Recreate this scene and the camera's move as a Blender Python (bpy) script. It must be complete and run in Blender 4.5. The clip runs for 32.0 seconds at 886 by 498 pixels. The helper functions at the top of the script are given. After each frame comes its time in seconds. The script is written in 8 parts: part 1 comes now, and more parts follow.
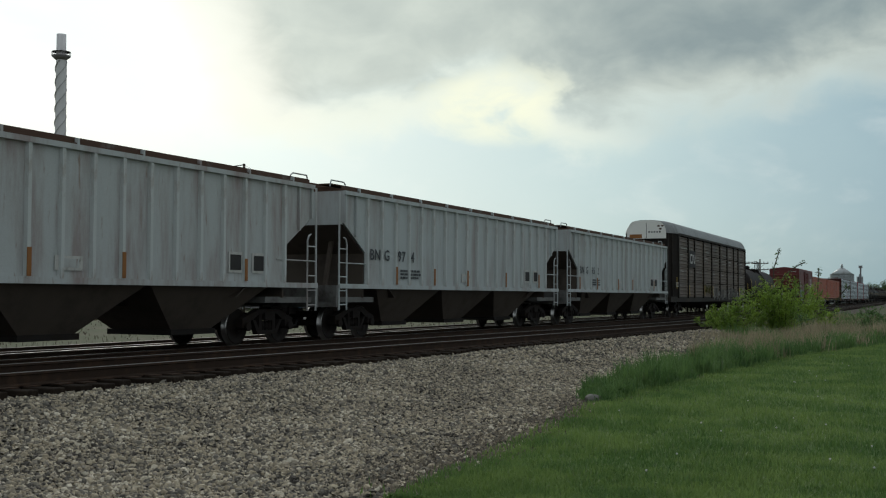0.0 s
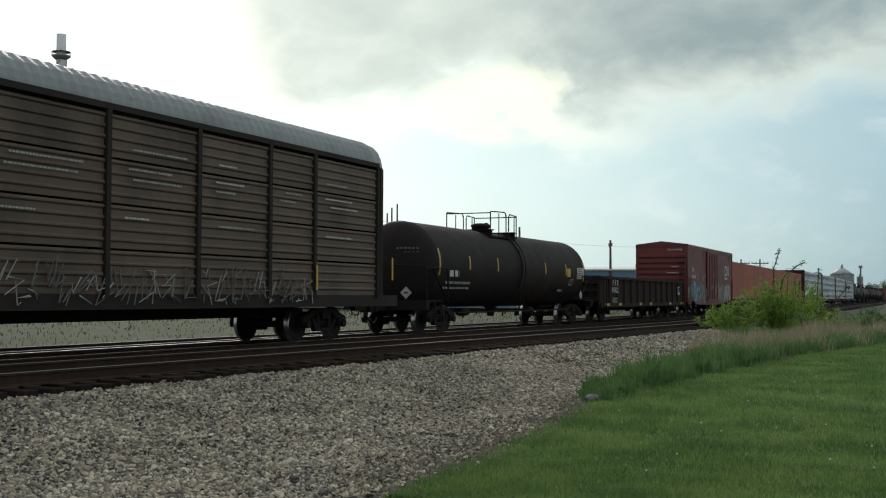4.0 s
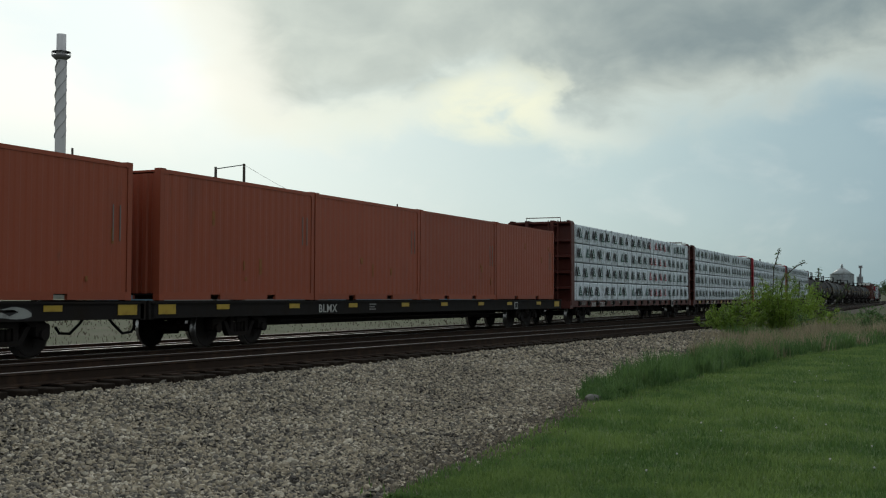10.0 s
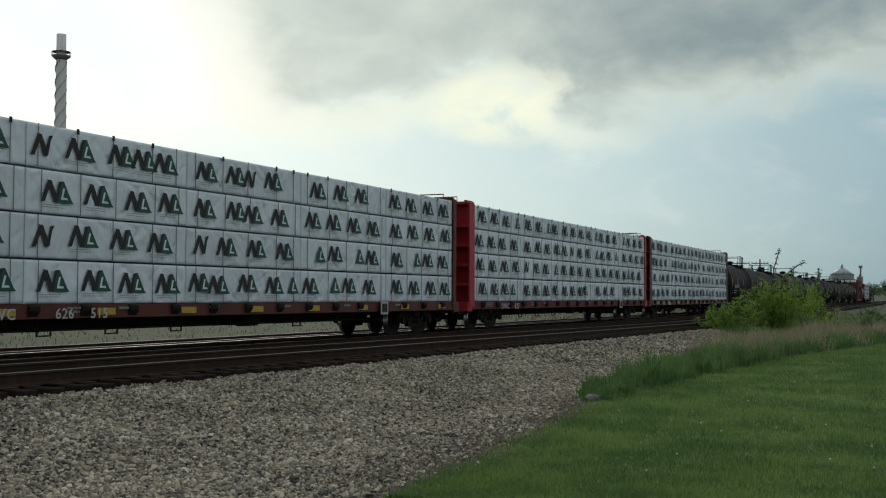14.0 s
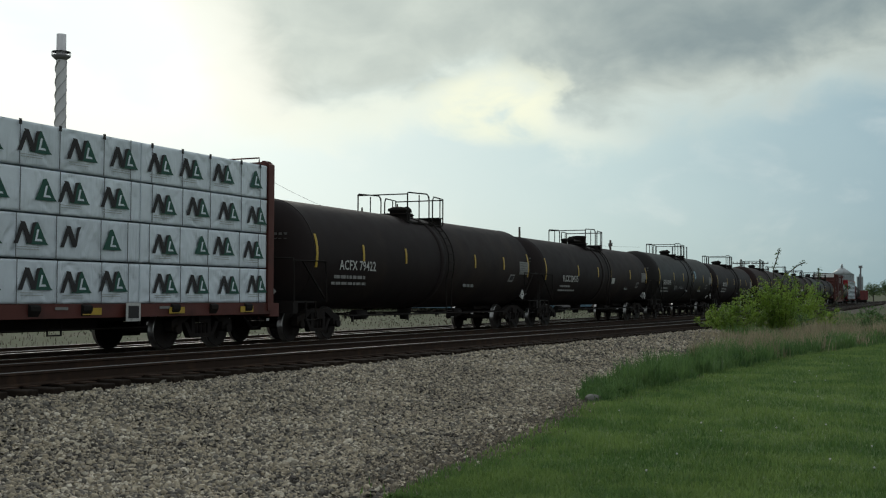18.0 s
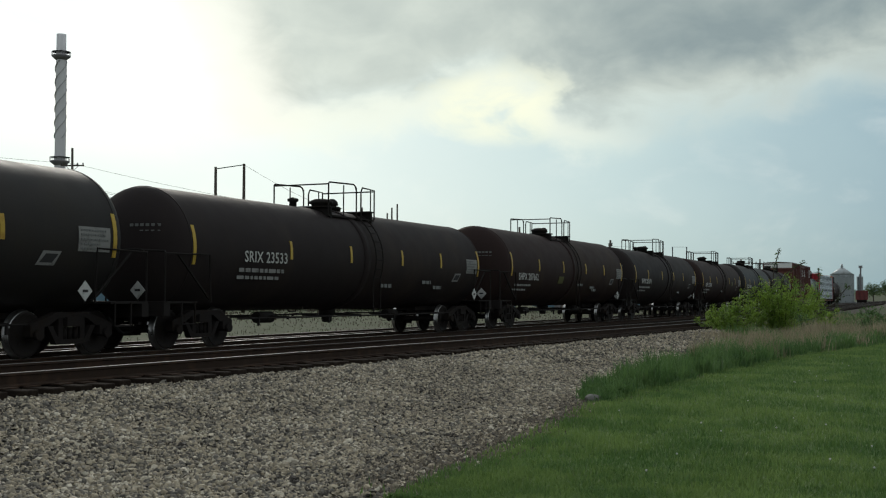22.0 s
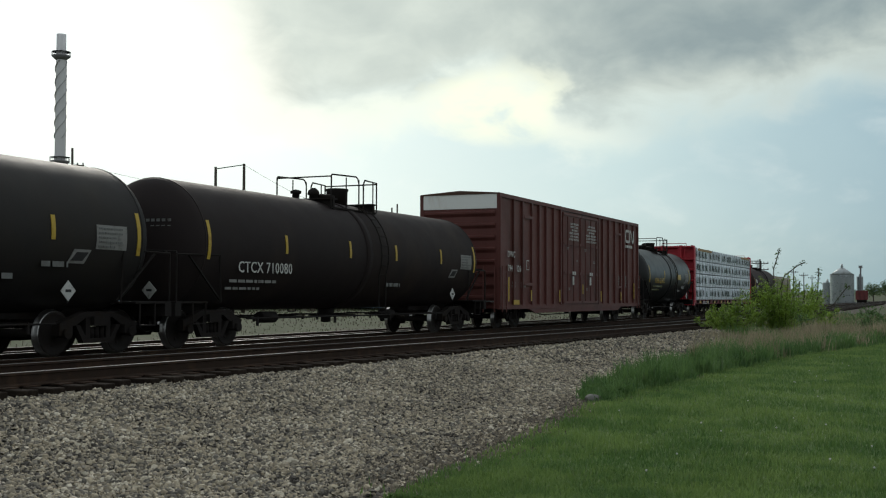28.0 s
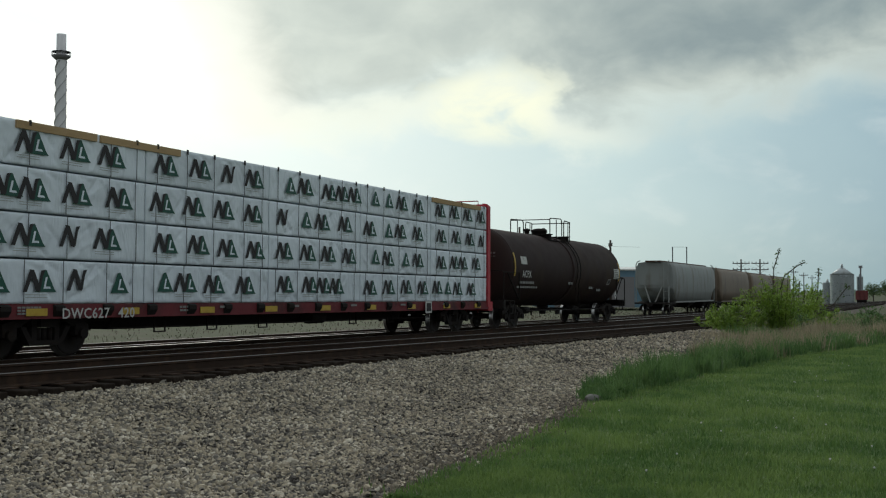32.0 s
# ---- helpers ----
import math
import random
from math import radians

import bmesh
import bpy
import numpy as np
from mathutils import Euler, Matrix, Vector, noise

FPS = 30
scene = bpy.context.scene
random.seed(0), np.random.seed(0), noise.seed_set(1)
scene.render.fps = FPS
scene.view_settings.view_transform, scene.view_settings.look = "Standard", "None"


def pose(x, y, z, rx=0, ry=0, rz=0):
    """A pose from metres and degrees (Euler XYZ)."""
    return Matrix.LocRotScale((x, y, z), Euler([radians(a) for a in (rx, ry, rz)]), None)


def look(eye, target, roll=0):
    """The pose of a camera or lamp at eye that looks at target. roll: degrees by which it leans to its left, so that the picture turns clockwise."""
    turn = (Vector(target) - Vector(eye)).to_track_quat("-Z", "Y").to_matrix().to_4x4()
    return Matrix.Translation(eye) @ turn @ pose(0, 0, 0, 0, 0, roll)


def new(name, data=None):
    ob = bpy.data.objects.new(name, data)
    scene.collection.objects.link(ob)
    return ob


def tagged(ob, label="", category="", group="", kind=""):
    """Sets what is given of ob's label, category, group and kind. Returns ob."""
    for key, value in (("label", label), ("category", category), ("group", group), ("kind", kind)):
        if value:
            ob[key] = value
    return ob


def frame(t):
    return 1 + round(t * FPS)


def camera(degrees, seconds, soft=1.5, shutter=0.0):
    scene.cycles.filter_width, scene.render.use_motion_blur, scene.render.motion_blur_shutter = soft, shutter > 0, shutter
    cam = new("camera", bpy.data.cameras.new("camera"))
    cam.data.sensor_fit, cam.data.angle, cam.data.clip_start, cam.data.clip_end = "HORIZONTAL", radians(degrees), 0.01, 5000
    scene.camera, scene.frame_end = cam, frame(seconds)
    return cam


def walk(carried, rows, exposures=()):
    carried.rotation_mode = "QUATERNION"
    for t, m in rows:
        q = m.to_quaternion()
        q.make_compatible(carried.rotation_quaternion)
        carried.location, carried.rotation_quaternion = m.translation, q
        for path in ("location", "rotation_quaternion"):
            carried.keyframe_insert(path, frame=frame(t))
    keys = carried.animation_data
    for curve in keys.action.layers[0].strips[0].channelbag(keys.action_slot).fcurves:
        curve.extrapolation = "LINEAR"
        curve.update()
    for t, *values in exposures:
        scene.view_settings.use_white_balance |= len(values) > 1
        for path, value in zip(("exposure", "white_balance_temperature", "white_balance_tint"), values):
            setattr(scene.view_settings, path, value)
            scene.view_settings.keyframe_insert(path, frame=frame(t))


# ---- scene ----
cam = camera(42.3, 32.0, soft=1.15)
EYE = Vector((0.0, 0.0, 1.224))
YAW, PITCH = radians(65.217), radians(2.096)
AIM = Vector((math.sin(YAW) * math.cos(PITCH), math.cos(YAW) * math.cos(PITCH), math.sin(PITCH)))
walk(cam, [(0.0, look(EYE, EYE + AIM, 0.09)), (32.0, look(EYE, EYE + AIM, 0.09))],
     exposures=[(0.0, 0.0), (1.0, 0.03), (2.0, 0.13), (3.0, 0.33), (3.5, 0.37), (4.7, 0.05), (6.0, -0.17), (7.0, -0.1), (8.0, 0.04), (9.0, -0.1), (10.0, -0.1), (12.0, -0.02), (18.0, -0.03), (22.0, 0.03), (25.0, 0.05), (27.0, 0.08), (28.0, 0.12), (29.0, 0.25), (30.0, 0.34), (31.0, 0.18), (32.0, 0.03)])
scene.view_settings.exposure = 0.0


# ---- sky, clouds and sun ----
def mth(nt, op, a, b=None, c=None, clamp=False):
    n = nt.nodes.new("ShaderNodeMath")
    n.operation, n.use_clamp = op, clamp
    for i, v in enumerate((a, b, c)):
        if v is None:
            continue
        if isinstance(v, (int, float)):
            n.inputs[i].default_value = v
        else:
            nt.links.new(v, n.inputs[i])
    return n.outputs[0]


def blend(nt, fac, a, b, kind="MIX"):
    n = nt.nodes.new("ShaderNodeMix")
    n.data_type, n.blend_type = "RGBA", kind
    for sock, v in ((n.inputs[0], fac), (n.inputs[6], a), (n.inputs[7], b)):
        if isinstance(v, (int, float)):
            sock.default_value = v
        elif isinstance(v, tuple):
            sock.default_value = (*v[:3], 1.0)
        else:
            nt.links.new(v, sock)
    return n.outputs[2]


def step(nt, v, lo, hi):
    n = nt.nodes.new("ShaderNodeMapRange")
    n.interpolation_type = "SMOOTHSTEP"
    n.inputs[1].default_value, n.inputs[2].default_value = lo, hi
    nt.links.new(v, n.inputs[0])
    return n.outputs[0]


def fbm(nt, vec, scale, detail=4.0, rough=0.5, warp=0.0):
    n = nt.nodes.new("ShaderNodeTexNoise")
    n.inputs["Scale"].default_value, n.inputs["Detail"].default_value = scale, detail
    n.inputs["Roughness"].default_value, n.inputs["Distortion"].default_value = rough, warp
    nt.links.new(vec, n.inputs["Vector"])
    return n.outputs[0]


SUN_AZ, SUN_EL = YAW + radians(-12.0), radians(24.0)
world = bpy.data.worlds.new("sky")
scene.world = world
world.use_nodes = True
nt = world.node_tree
nt.nodes.clear()
gen = nt.nodes.new("ShaderNodeTexCoord").outputs["Generated"]
turn = nt.nodes.new("ShaderNodeVectorRotate")
turn.rotation_type = "Z_AXIS"
turn.inputs["Angle"].default_value = YAW
nt.links.new(gen, turn.inputs["Vector"])
sep = nt.nodes.new("ShaderNodeSeparateXYZ")
nt.links.new(turn.outputs[0], sep.inputs[0])
az = mth(nt, "MULTIPLY", mth(nt, "ARCTAN2", sep.outputs[0], sep.outputs[1]), 57.2958)
el = mth(nt, "MULTIPLY", mth(nt, "ARCSINE", sep.outputs[2]), 57.2958)
comb = nt.nodes.new("ShaderNodeCombineXYZ")
nt.links.new(mth(nt, "MULTIPLY", az, 0.07), comb.inputs[0])
nt.links.new(mth(nt, "MULTIPLY", el, 0.12), comb.inputs[1])
big = fbm(nt, comb.outputs[0], 1.0, 5.0, 0.5, 0.5)
fine = fbm(nt, comb.outputs[0], 3.1, 5.0, 0.55, 0.3)
wob = mth(nt, "MULTIPLY", mth(nt, "SUBTRACT", big, 0.5), 11.0)
wob2 = mth(nt, "MULTIPLY", mth(nt, "SUBTRACT", fine, 0.5), 5.0)
sky = nt.nodes.new("ShaderNodeTexSky")
sky.sky_type, sky.sun_disc = "NISHITA", False
sky.sun_elevation, sky.sun_rotation = SUN_EL, SUN_AZ
sky.air_density, sky.dust_density = 1.0, 2.0
bg = nt.nodes.new("ShaderNodeBackground")
bg.inputs["Strength"].default_value = 1.0
clear = blend(nt, 1.0, sky.outputs[0], (0.075, 0.075, 0.075), "MULTIPLY")
# thin bright veil: white towards the hidden sun, paler blue away from it
azw = mth(nt, "ADD", az, mth(nt, "MULTIPLY", mth(nt, "ADD", wob, wob2), 0.6))
ramp = nt.nodes.new("ShaderNodeValToRGB")
nt.links.new(mth(nt, "ADD", mth(nt, "DIVIDE", azw, 44.0), 0.5, clamp=True), ramp.inputs[0])
stops = [(0.0, (0.74, 0.90, 0.89)), (0.30, (0.72, 0.87, 0.87)), (0.68, (0.50, 0.665, 0.69)), (1.0, (0.31, 0.455, 0.52))]
while len(ramp.color_ramp.elements) < len(stops):
    ramp.color_ramp.elements.new(0.5)
for el_, (pos_, col_) in zip(ramp.color_ramp.elements, stops):
    el_.position, el_.color = pos_, (*col_, 1.0)
veil = blend(nt, mth(nt, "MULTIPLY", step(nt, fine, 0.48, 0.75), 0.2), ramp.outputs[0], (0.93, 0.98, 0.94))
low = blend(nt, step(nt, el, 0.0, 5.0), (0.9, 0.92, 0.9), (1.0, 1.0, 1.0))
veil = blend(nt, 1.0, veil, low, "MULTIPLY")
glare = mth(nt, "MULTIPLY", step(nt, mth(nt, "ADD", el, mth(nt, "MULTIPLY", wob, 0.3)), 5.0, 10.5), mth(nt, "SUBTRACT", 1.0, step(nt, azw, -12.0, -4.0)))
veil = blend(nt, glare, veil, blend(nt, step(nt, big, 0.38, 0.62), (0.84, 0.97, 0.99), (1.05, 1.06, 1.0)))
base = blend(nt, 0.92, clear, veil)
# grey cloud deck above a ragged lower edge; its height by azimuth
rim = nt.nodes.new("ShaderNodeValToRGB")
nt.links.new(mth(nt, "ADD", mth(nt, "DIVIDE", az, 44.0), 0.5, clamp=True), rim.inputs[0])
rim.color_ramp.interpolation = "B_SPLINE"
heights = [(-22, 9.2), (-10, 8.6), (-2, 8.8), (2.5, 11.4), (6, 8.2), (12, 7.5), (17, 9.0), (22, 9.9)]
while len(rim.color_ramp.elements) < len(heights):
    rim.color_ramp.elements.new(0.5)
for el_, (a_, e_) in zip(rim.color_ramp.elements, heights):
    v_ = (e_ - 6) / 6
    el_.position, el_.color = a_ / 44 + 0.5, (v_, v_, v_, 1.0)
rim_el = mth(nt, "ADD", mth(nt, "MULTIPLY", rim.outputs[0], 6.0), 6.0)
edge = mth(nt, "SUBTRACT", mth(nt, "ADD", el, mth(nt, "ADD", mth(nt, "MULTIPLY", wob2, 0.75), mth(nt, "MULTIPLY", wob, 0.12))), rim_el)
lean = mth(nt, "ADD", mth(nt, "ADD", az, mth(nt, "MULTIPLY", mth(nt, "SUBTRACT", el, 14.4), 0.55)), mth(nt, "ADD", mth(nt, "MULTIPLY", wob, 0.22), mth(nt, "MULTIPLY", wob2, 0.5)))
deck = mth(nt, "MULTIPLY", step(nt, edge, -1.2, 2.0), step(nt, lean, -13.6, -9.8))
dark = mth(nt, "MULTIPLY", step(nt, mth(nt, "ADD", az, wob), -2.0, 13.0), step(nt, edge, -0.5, 4.0))
shade = mth(nt, "ADD", mth(nt, "ADD", 0.09, mth(nt, "MULTIPLY", step(nt, edge, -0.5, 4.5), 0.18)), mth(nt, "ADD", mth(nt, "MULTIPLY", dark, 0.74), mth(nt, "ADD", mth(nt, "MULTIPLY", mth(nt, "SUBTRACT", big, 0.5), 0.85), mth(nt, "MULTIPLY", mth(nt, "SUBTRACT", fine, 0.5), 0.75))), clamp=True)
deckc = blend(nt, shade, (0.70, 0.76, 0.68), (0.25, 0.315, 0.325))
full = blend(nt, mth(nt, "MULTIPLY", deck, 0.93), base, deckc)
# cream fringe and the opening where the light breaks through
fringe = mth(nt, "MULTIPLY", mth(nt, "MULTIPLY", step(nt, edge, -2.2, -0.4), mth(nt, "SUBTRACT", 1.0, step(nt, edge, -0.2, 1.2))), mth(nt, "SUBTRACT", 1.0, step(nt, mth(nt, "ABSOLUTE", mth(nt, "SUBTRACT", az, -1.0)), 6.0, 13.0)))
full = blend(nt, mth(nt, "MULTIPLY", fringe, 0.6), full, (0.95, 0.98, 0.82))
left_rim = mth(nt, "MULTIPLY", mth(nt, "MULTIPLY", step(nt, lean, -15.5, -12.8), mth(nt, "SUBTRACT", 1.0, step(nt, lean, -12.2, -8.6))), step(nt, el, 6.5, 9.0))
full = blend(nt, mth(nt, "MULTIPLY", left_rim, 0.7), full, (1.0, 1.0, 0.87))
dx = mth(nt, "DIVIDE", mth(nt, "SUBTRACT", mth(nt, "ADD", az, mth(nt, "MULTIPLY", wob2, 1.6)), 3.0), 3.2)
dy = mth(nt, "DIVIDE", mth(nt, "SUBTRACT", mth(nt, "ADD", el, mth(nt, "MULTIPLY", wob, 0.45)), 9.4), 1.9)
rr = mth(nt, "ADD", mth(nt, "MULTIPLY", dx, dx), mth(nt, "MULTIPLY", dy, dy))
gap = mth(nt, "SUBTRACT", 1.0, step(nt, rr, 0.0, 1.8))
full = blend(nt, mth(nt, "MULTIPLY", mth(nt, "MULTIPLY", gap, step(nt, fine, 0.30, 0.55)), 0.92), full, (0.98, 1.0, 0.78))
# the deck goes on, even and grey, overhead and behind
over = step(nt, el, 17.0, 34.0)
full = blend(nt, over, full, (0.60, 0.66, 0.68))
behind = step(nt, mth(nt, "ABSOLUTE", az), 32.0, 70.0)
full = blend(nt, behind, full, (0.40, 0.45, 0.47))
nt.links.new(full, bg.inputs["Color"])
nt.links.new(bg.outputs[0], nt.nodes.new("ShaderNodeOutputWorld").inputs[0])

sun = bpy.data.lights.new("sun", "SUN")
sun.energy, sun.angle, sun.color = 0.9, radians(14), (1.0, 0.95, 0.86)
sun_ob = new("sun", sun)
toward = Vector((math.sin(SUN_AZ) * math.cos(SUN_EL), math.cos(SUN_AZ) * math.cos(SUN_EL), math.sin(SUN_EL)))
sun_ob.matrix_world = look(toward * 200, (0, 0, 0))


# ---- materials ----
def material(name, col, rough=0.6, metal=0.0, spots=None, spot_amount=0.5, scale=1.2, stretch=(1, 1, 1), grain=0.12,
             grain_scale=40.0, bump=0.15, bump_scale=60.0, per_object=0.0, island=0.0, second=None, second_amount=0.3, gloss=0.3):
    """Base colour with broad stains (spots), fine grain and relief, all in the thing's own metres."""
    m = bpy.data.materials.new(name)
    m.use_nodes = True
    t = m.node_tree
    b = t.nodes["Principled BSDF"]
    b.inputs["Roughness"].default_value, b.inputs["Metallic"].default_value = rough, metal
    b.inputs["Specular IOR Level"].default_value = gloss
    co = t.nodes.new("ShaderNodeTexCoord").outputs["Object"]
    mp = t.nodes.new("ShaderNodeMapping")
    mp.inputs["Scale"].default_value = stretch
    t.links.new(co, mp.inputs[0])
    if per_object:
        rnd = t.nodes.new("ShaderNodeObjectInfo").outputs["Random"]
        off = t.nodes.new("ShaderNodeCombineXYZ")
        for i in range(3):
            t.links.new(mth(t, "MULTIPLY", rnd, 37.0 + 11 * i), off.inputs[i])
        t.links.new(off.outputs[0], mp.inputs["Location"])
    c = blend(t, 0.0, col, col)
    if spots:
        f = step(t, fbm(t, mp.outputs[0], scale, 6.0, 0.62), 0.62 - 0.3 * spot_amount, 0.75)
        c = blend(t, f, c, spots)
    if second:
        f = step(t, fbm(t, mp.outputs[0], scale * 3.7, 5.0, 0.6, 0.4), 0.68 - 0.3 * second_amount, 0.78)
        c = blend(t, f, c, second)
    g = fbm(t, co, grain_scale, 3.0, 0.6)
    k = mth(t, "ADD", 1.0 - grain, mth(t, "MULTIPLY", g, 2 * grain))
    if per_object:
        k = mth(t, "MULTIPLY", k, mth(t, "ADD", 1.0 - per_object, mth(t, "MULTIPLY", rnd, 2 * per_object)))
    if island:
        isl = t.nodes.new("ShaderNodeNewGeometry").outputs["Random Per Island"]
        k = mth(t, "MULTIPLY", k, mth(t, "ADD", 1.0 - island, mth(t, "MULTIPLY", isl, 2 * island)))
    kk = t.nodes.new("ShaderNodeCombineColor")
    for i in range(3):
        t.links.new(k, kk.inputs[i])
    c = blend(t, 1.0, c, kk.outputs[0], "MULTIPLY")
    t.links.new(c, b.inputs["Base Color"])
    r = mth(t, "ADD", rough - 0.1, mth(t, "MULTIPLY", fbm(t, co, scale * 4, 4.0), 0.2), clamp=True)
    t.links.new(r, b.inputs["Roughness"])
    if bump:
        bp = t.nodes.new("ShaderNodeBump")
        bp.inputs["Strength"].default_value, bp.inputs["Distance"].default_value = bump, 0.02
        t.links.new(fbm(t, co, bump_scale, 4.0), bp.inputs["Height"])
        t.links.new(bp.outputs[0], b.inputs["Normal"])
    return m


M = {}
M["black"] = material("black_tank_paint", (0.0285, 0.0225, 0.0225), 0.62, spots=(0.042, 0.031, 0.027), gloss=0.07, scale=0.5, stretch=(1, 1, 0.4), bump=0.06, bump_scale=9)
M["tank_brown"] = material("brown_black_tank_paint", (0.035, 0.0225, 0.0215), 0.64, gloss=0.07, spots=(0.045, 0.03, 0.022), scale=0.5, stretch=(1, 1, 0.4), bump=0.06, bump_scale=9)
M["tank_grey"] = material("sooty_grey_tank_paint", (0.0265, 0.024, 0.0235), 0.55, gloss=0.12, spots=(0.032, 0.027, 0.023), scale=0.5, stretch=(1, 1, 0.4), bump=0.06, bump_scale=9)
M["tank_gloss"] = material("glossy_black_tank_paint", (0.0125, 0.0135, 0.0145), 0.4, gloss=0.3, spots=(0.016, 0.016, 0.016), scale=0.5, stretch=(1, 1, 0.4), bump=0.04, bump_scale=9)
M["truck"] = material("grimy_cast_steel", (0.022, 0.0185, 0.0175), 0.8, gloss=0.08, spots=(0.022, 0.016, 0.012), scale=3, bump=0.3)
M["wheel"] = material("wheel_steel", (0.021, 0.0175, 0.016), 0.7, gloss=0.1, spots=(0.022, 0.016, 0.012), scale=5)
M["tread"] = material("polished_tread", (0.46, 0.45, 0.44), 0.3, metal=1.0)
M["frame_dark"] = material("dark_underframe", (0.022, 0.019, 0.018), 0.75, gloss=0.1, spots=(0.022, 0.016, 0.012), scale=1.5)
M["hopper_grey"] = material("weathered_light_grey_paint", (0.45, 0.49, 0.50), 0.55, spots=(0.33, 0.305, 0.30), spot_amount=0.6, scale=1.9, stretch=(1, 1, 0.16), second=(0.23, 0.15, 0.11), second_amount=0.16)
M["hopper_worn"] = material("rust_stained_grey_paint", (0.46, 0.49, 0.495), 0.6, spots=(0.30, 0.25, 0.24), spot_amount=0.75, scale=2.2, stretch=(1, 1, 0.16), second=(0.25, 0.17, 0.13), second_amount=0.3)
# side grey made lighter: the light on the ribs' outer faces, plus brown stains
M["hopper_rib"] = material("lit_grey_rib_paint", (0.53, 0.56, 0.56), 0.55, spots=(0.30, 0.24, 0.21), spot_amount=0.5, scale=3.0, stretch=(1, 1, 0.4))
M["hopper_dull"] = material("dull_grey_green_hopper_paint", (0.25, 0.265, 0.255), 0.6, spots=(0.17, 0.15, 0.13), spot_amount=0.5, scale=1.2, stretch=(1, 1, 0.3))
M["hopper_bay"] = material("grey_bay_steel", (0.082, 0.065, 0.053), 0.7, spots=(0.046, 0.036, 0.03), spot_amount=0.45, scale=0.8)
M["rust_roof"] = material("rusty_roof", (0.09, 0.05, 0.035), 0.8, spots=(0.2, 0.19, 0.18), spot_amount=0.2, scale=1.2)
M["rack"] = material("sooty_brown_rack_panel", (0.122, 0.088, 0.067), 0.55, spots=(0.066, 0.049, 0.039), spot_amount=0.5, scale=0.6, stretch=(1, 1, 0.3), per_object=0.12)
M["rack_dark"] = material("dark_rack_frame", (0.03, 0.026, 0.024), 0.7, gloss=0.12, spots=(0.05, 0.035, 0.025), scale=1)
M["galv"] = material("galvanised_sheet", (0.42, 0.45, 0.46), 0.42, metal=0.55, spots=(0.3, 0.3, 0.29), scale=0.8)
M["white"] = material("dusty_white_paint", (0.82, 0.82, 0.79), 0.55, spots=(0.58, 0.5, 0.41), spot_amount=0.25, scale=1.0, stretch=(1, 1, 0.3))
M["gondola"] = material("sooty_gondola_steel", (0.031, 0.0215, 0.0185), 0.75, gloss=0.1, spots=(0.032, 0.024, 0.018), spot_amount=0.3, scale=0.8, stretch=(1, 1, 0.3))
M["box_red"] = material("oxide_red_paint", (0.15, 0.036, 0.035), 0.55, spots=(0.07, 0.02, 0.018), spot_amount=0.4, scale=0.6, stretch=(1, 1, 0.3), second=(0.05, 0.02, 0.016), second_amount=0.12)
M["box_brown"] = material("oxide_brown_paint", (0.125, 0.042, 0.036), 0.55, spots=(0.075, 0.026, 0.02), spot_amount=0.4, scale=0.6, stretch=(1, 1, 0.3), second=(0.05, 0.022, 0.017), second_amount=0.12)
M["orange"] = material("orange_container_paint", (0.33, 0.076, 0.037), 0.5, spots=(0.26, 0.068, 0.038), spot_amount=0.35, scale=0.7, stretch=(1, 1, 0.3), second=(0.2, 0.07, 0.04), second_amount=0.06, per_object=0.09)
M["beam_brown"] = material("oxide_brown_centerbeam_paint", (0.105, 0.03, 0.023), 0.55, spots=(0.06, 0.022, 0.018), spot_amount=0.45, scale=1.2)
M["beam_red"] = material("bright_red_centerbeam_paint", (0.42, 0.03, 0.045), 0.5, spots=(0.3, 0.03, 0.035), spot_amount=0.35, scale=1.2)
# the centre-beam red with the sill's shade put into the colour, and grime spots
M["sill_red"] = material("shaded_grimy_red_sill_paint", (0.15, 0.022, 0.028), 0.65, spots=(0.05, 0.02, 0.02), spot_amount=0.7, scale=1.6)
M["ink"] = material("black_print", (0.036, 0.034, 0.035), 0.75, bump=0)
M["ink_green"] = material("green_print", (0.018, 0.085, 0.062), 0.5, bump=0)
M["ink_red"] = material("red_print", (0.40, 0.03, 0.05), 0.5, bump=0)
M["strap"] = material("grey_strap", (0.15, 0.16, 0.17), 0.6, bump=0)
M["yellow"] = material("yellow_reflector", (0.5, 0.335, 0.045), 0.45, spots=(0.35, 0.2, 0.03), scale=4, bump=0)
M["decal"] = material("white_stencil", (0.52, 0.52, 0.5), 0.6, spots=(0.25, 0.24, 0.22), spot_amount=0.42, scale=6, bump=0)
M["decal_grey"] = material("faded_grey_stencil", (0.24, 0.235, 0.225), 0.65, spots=(0.12, 0.115, 0.11), spot_amount=0.4, scale=6, bump=0)
M["stencil_dark"] = material("dark_stencil", (0.06, 0.065, 0.075), 0.6, bump=0)
M["wood"] = material("fresh_board", (0.42, 0.29, 0.15), 0.7, spots=(0.33, 0.21, 0.1), scale=3, stretch=(0.2, 1, 1))
M["rail_side"] = material("rusty_rail_web", (0.04, 0.027, 0.021), 0.85, gloss=0.08, spots=(0.07, 0.042, 0.028), scale=3)
M["rail_top"] = material("polished_railhead", (0.27, 0.26, 0.25), 0.42, metal=1.0, bump=0.02)
M["rail_top_dull"] = material("dull_railhead", (0.10, 0.088, 0.08), 0.5, metal=0.6, bump=0.05)
M["rail_head_worn"] = material("lightly_worn_railhead", (0.125, 0.115, 0.11), 0.5, metal=0.8, bump=0.03)
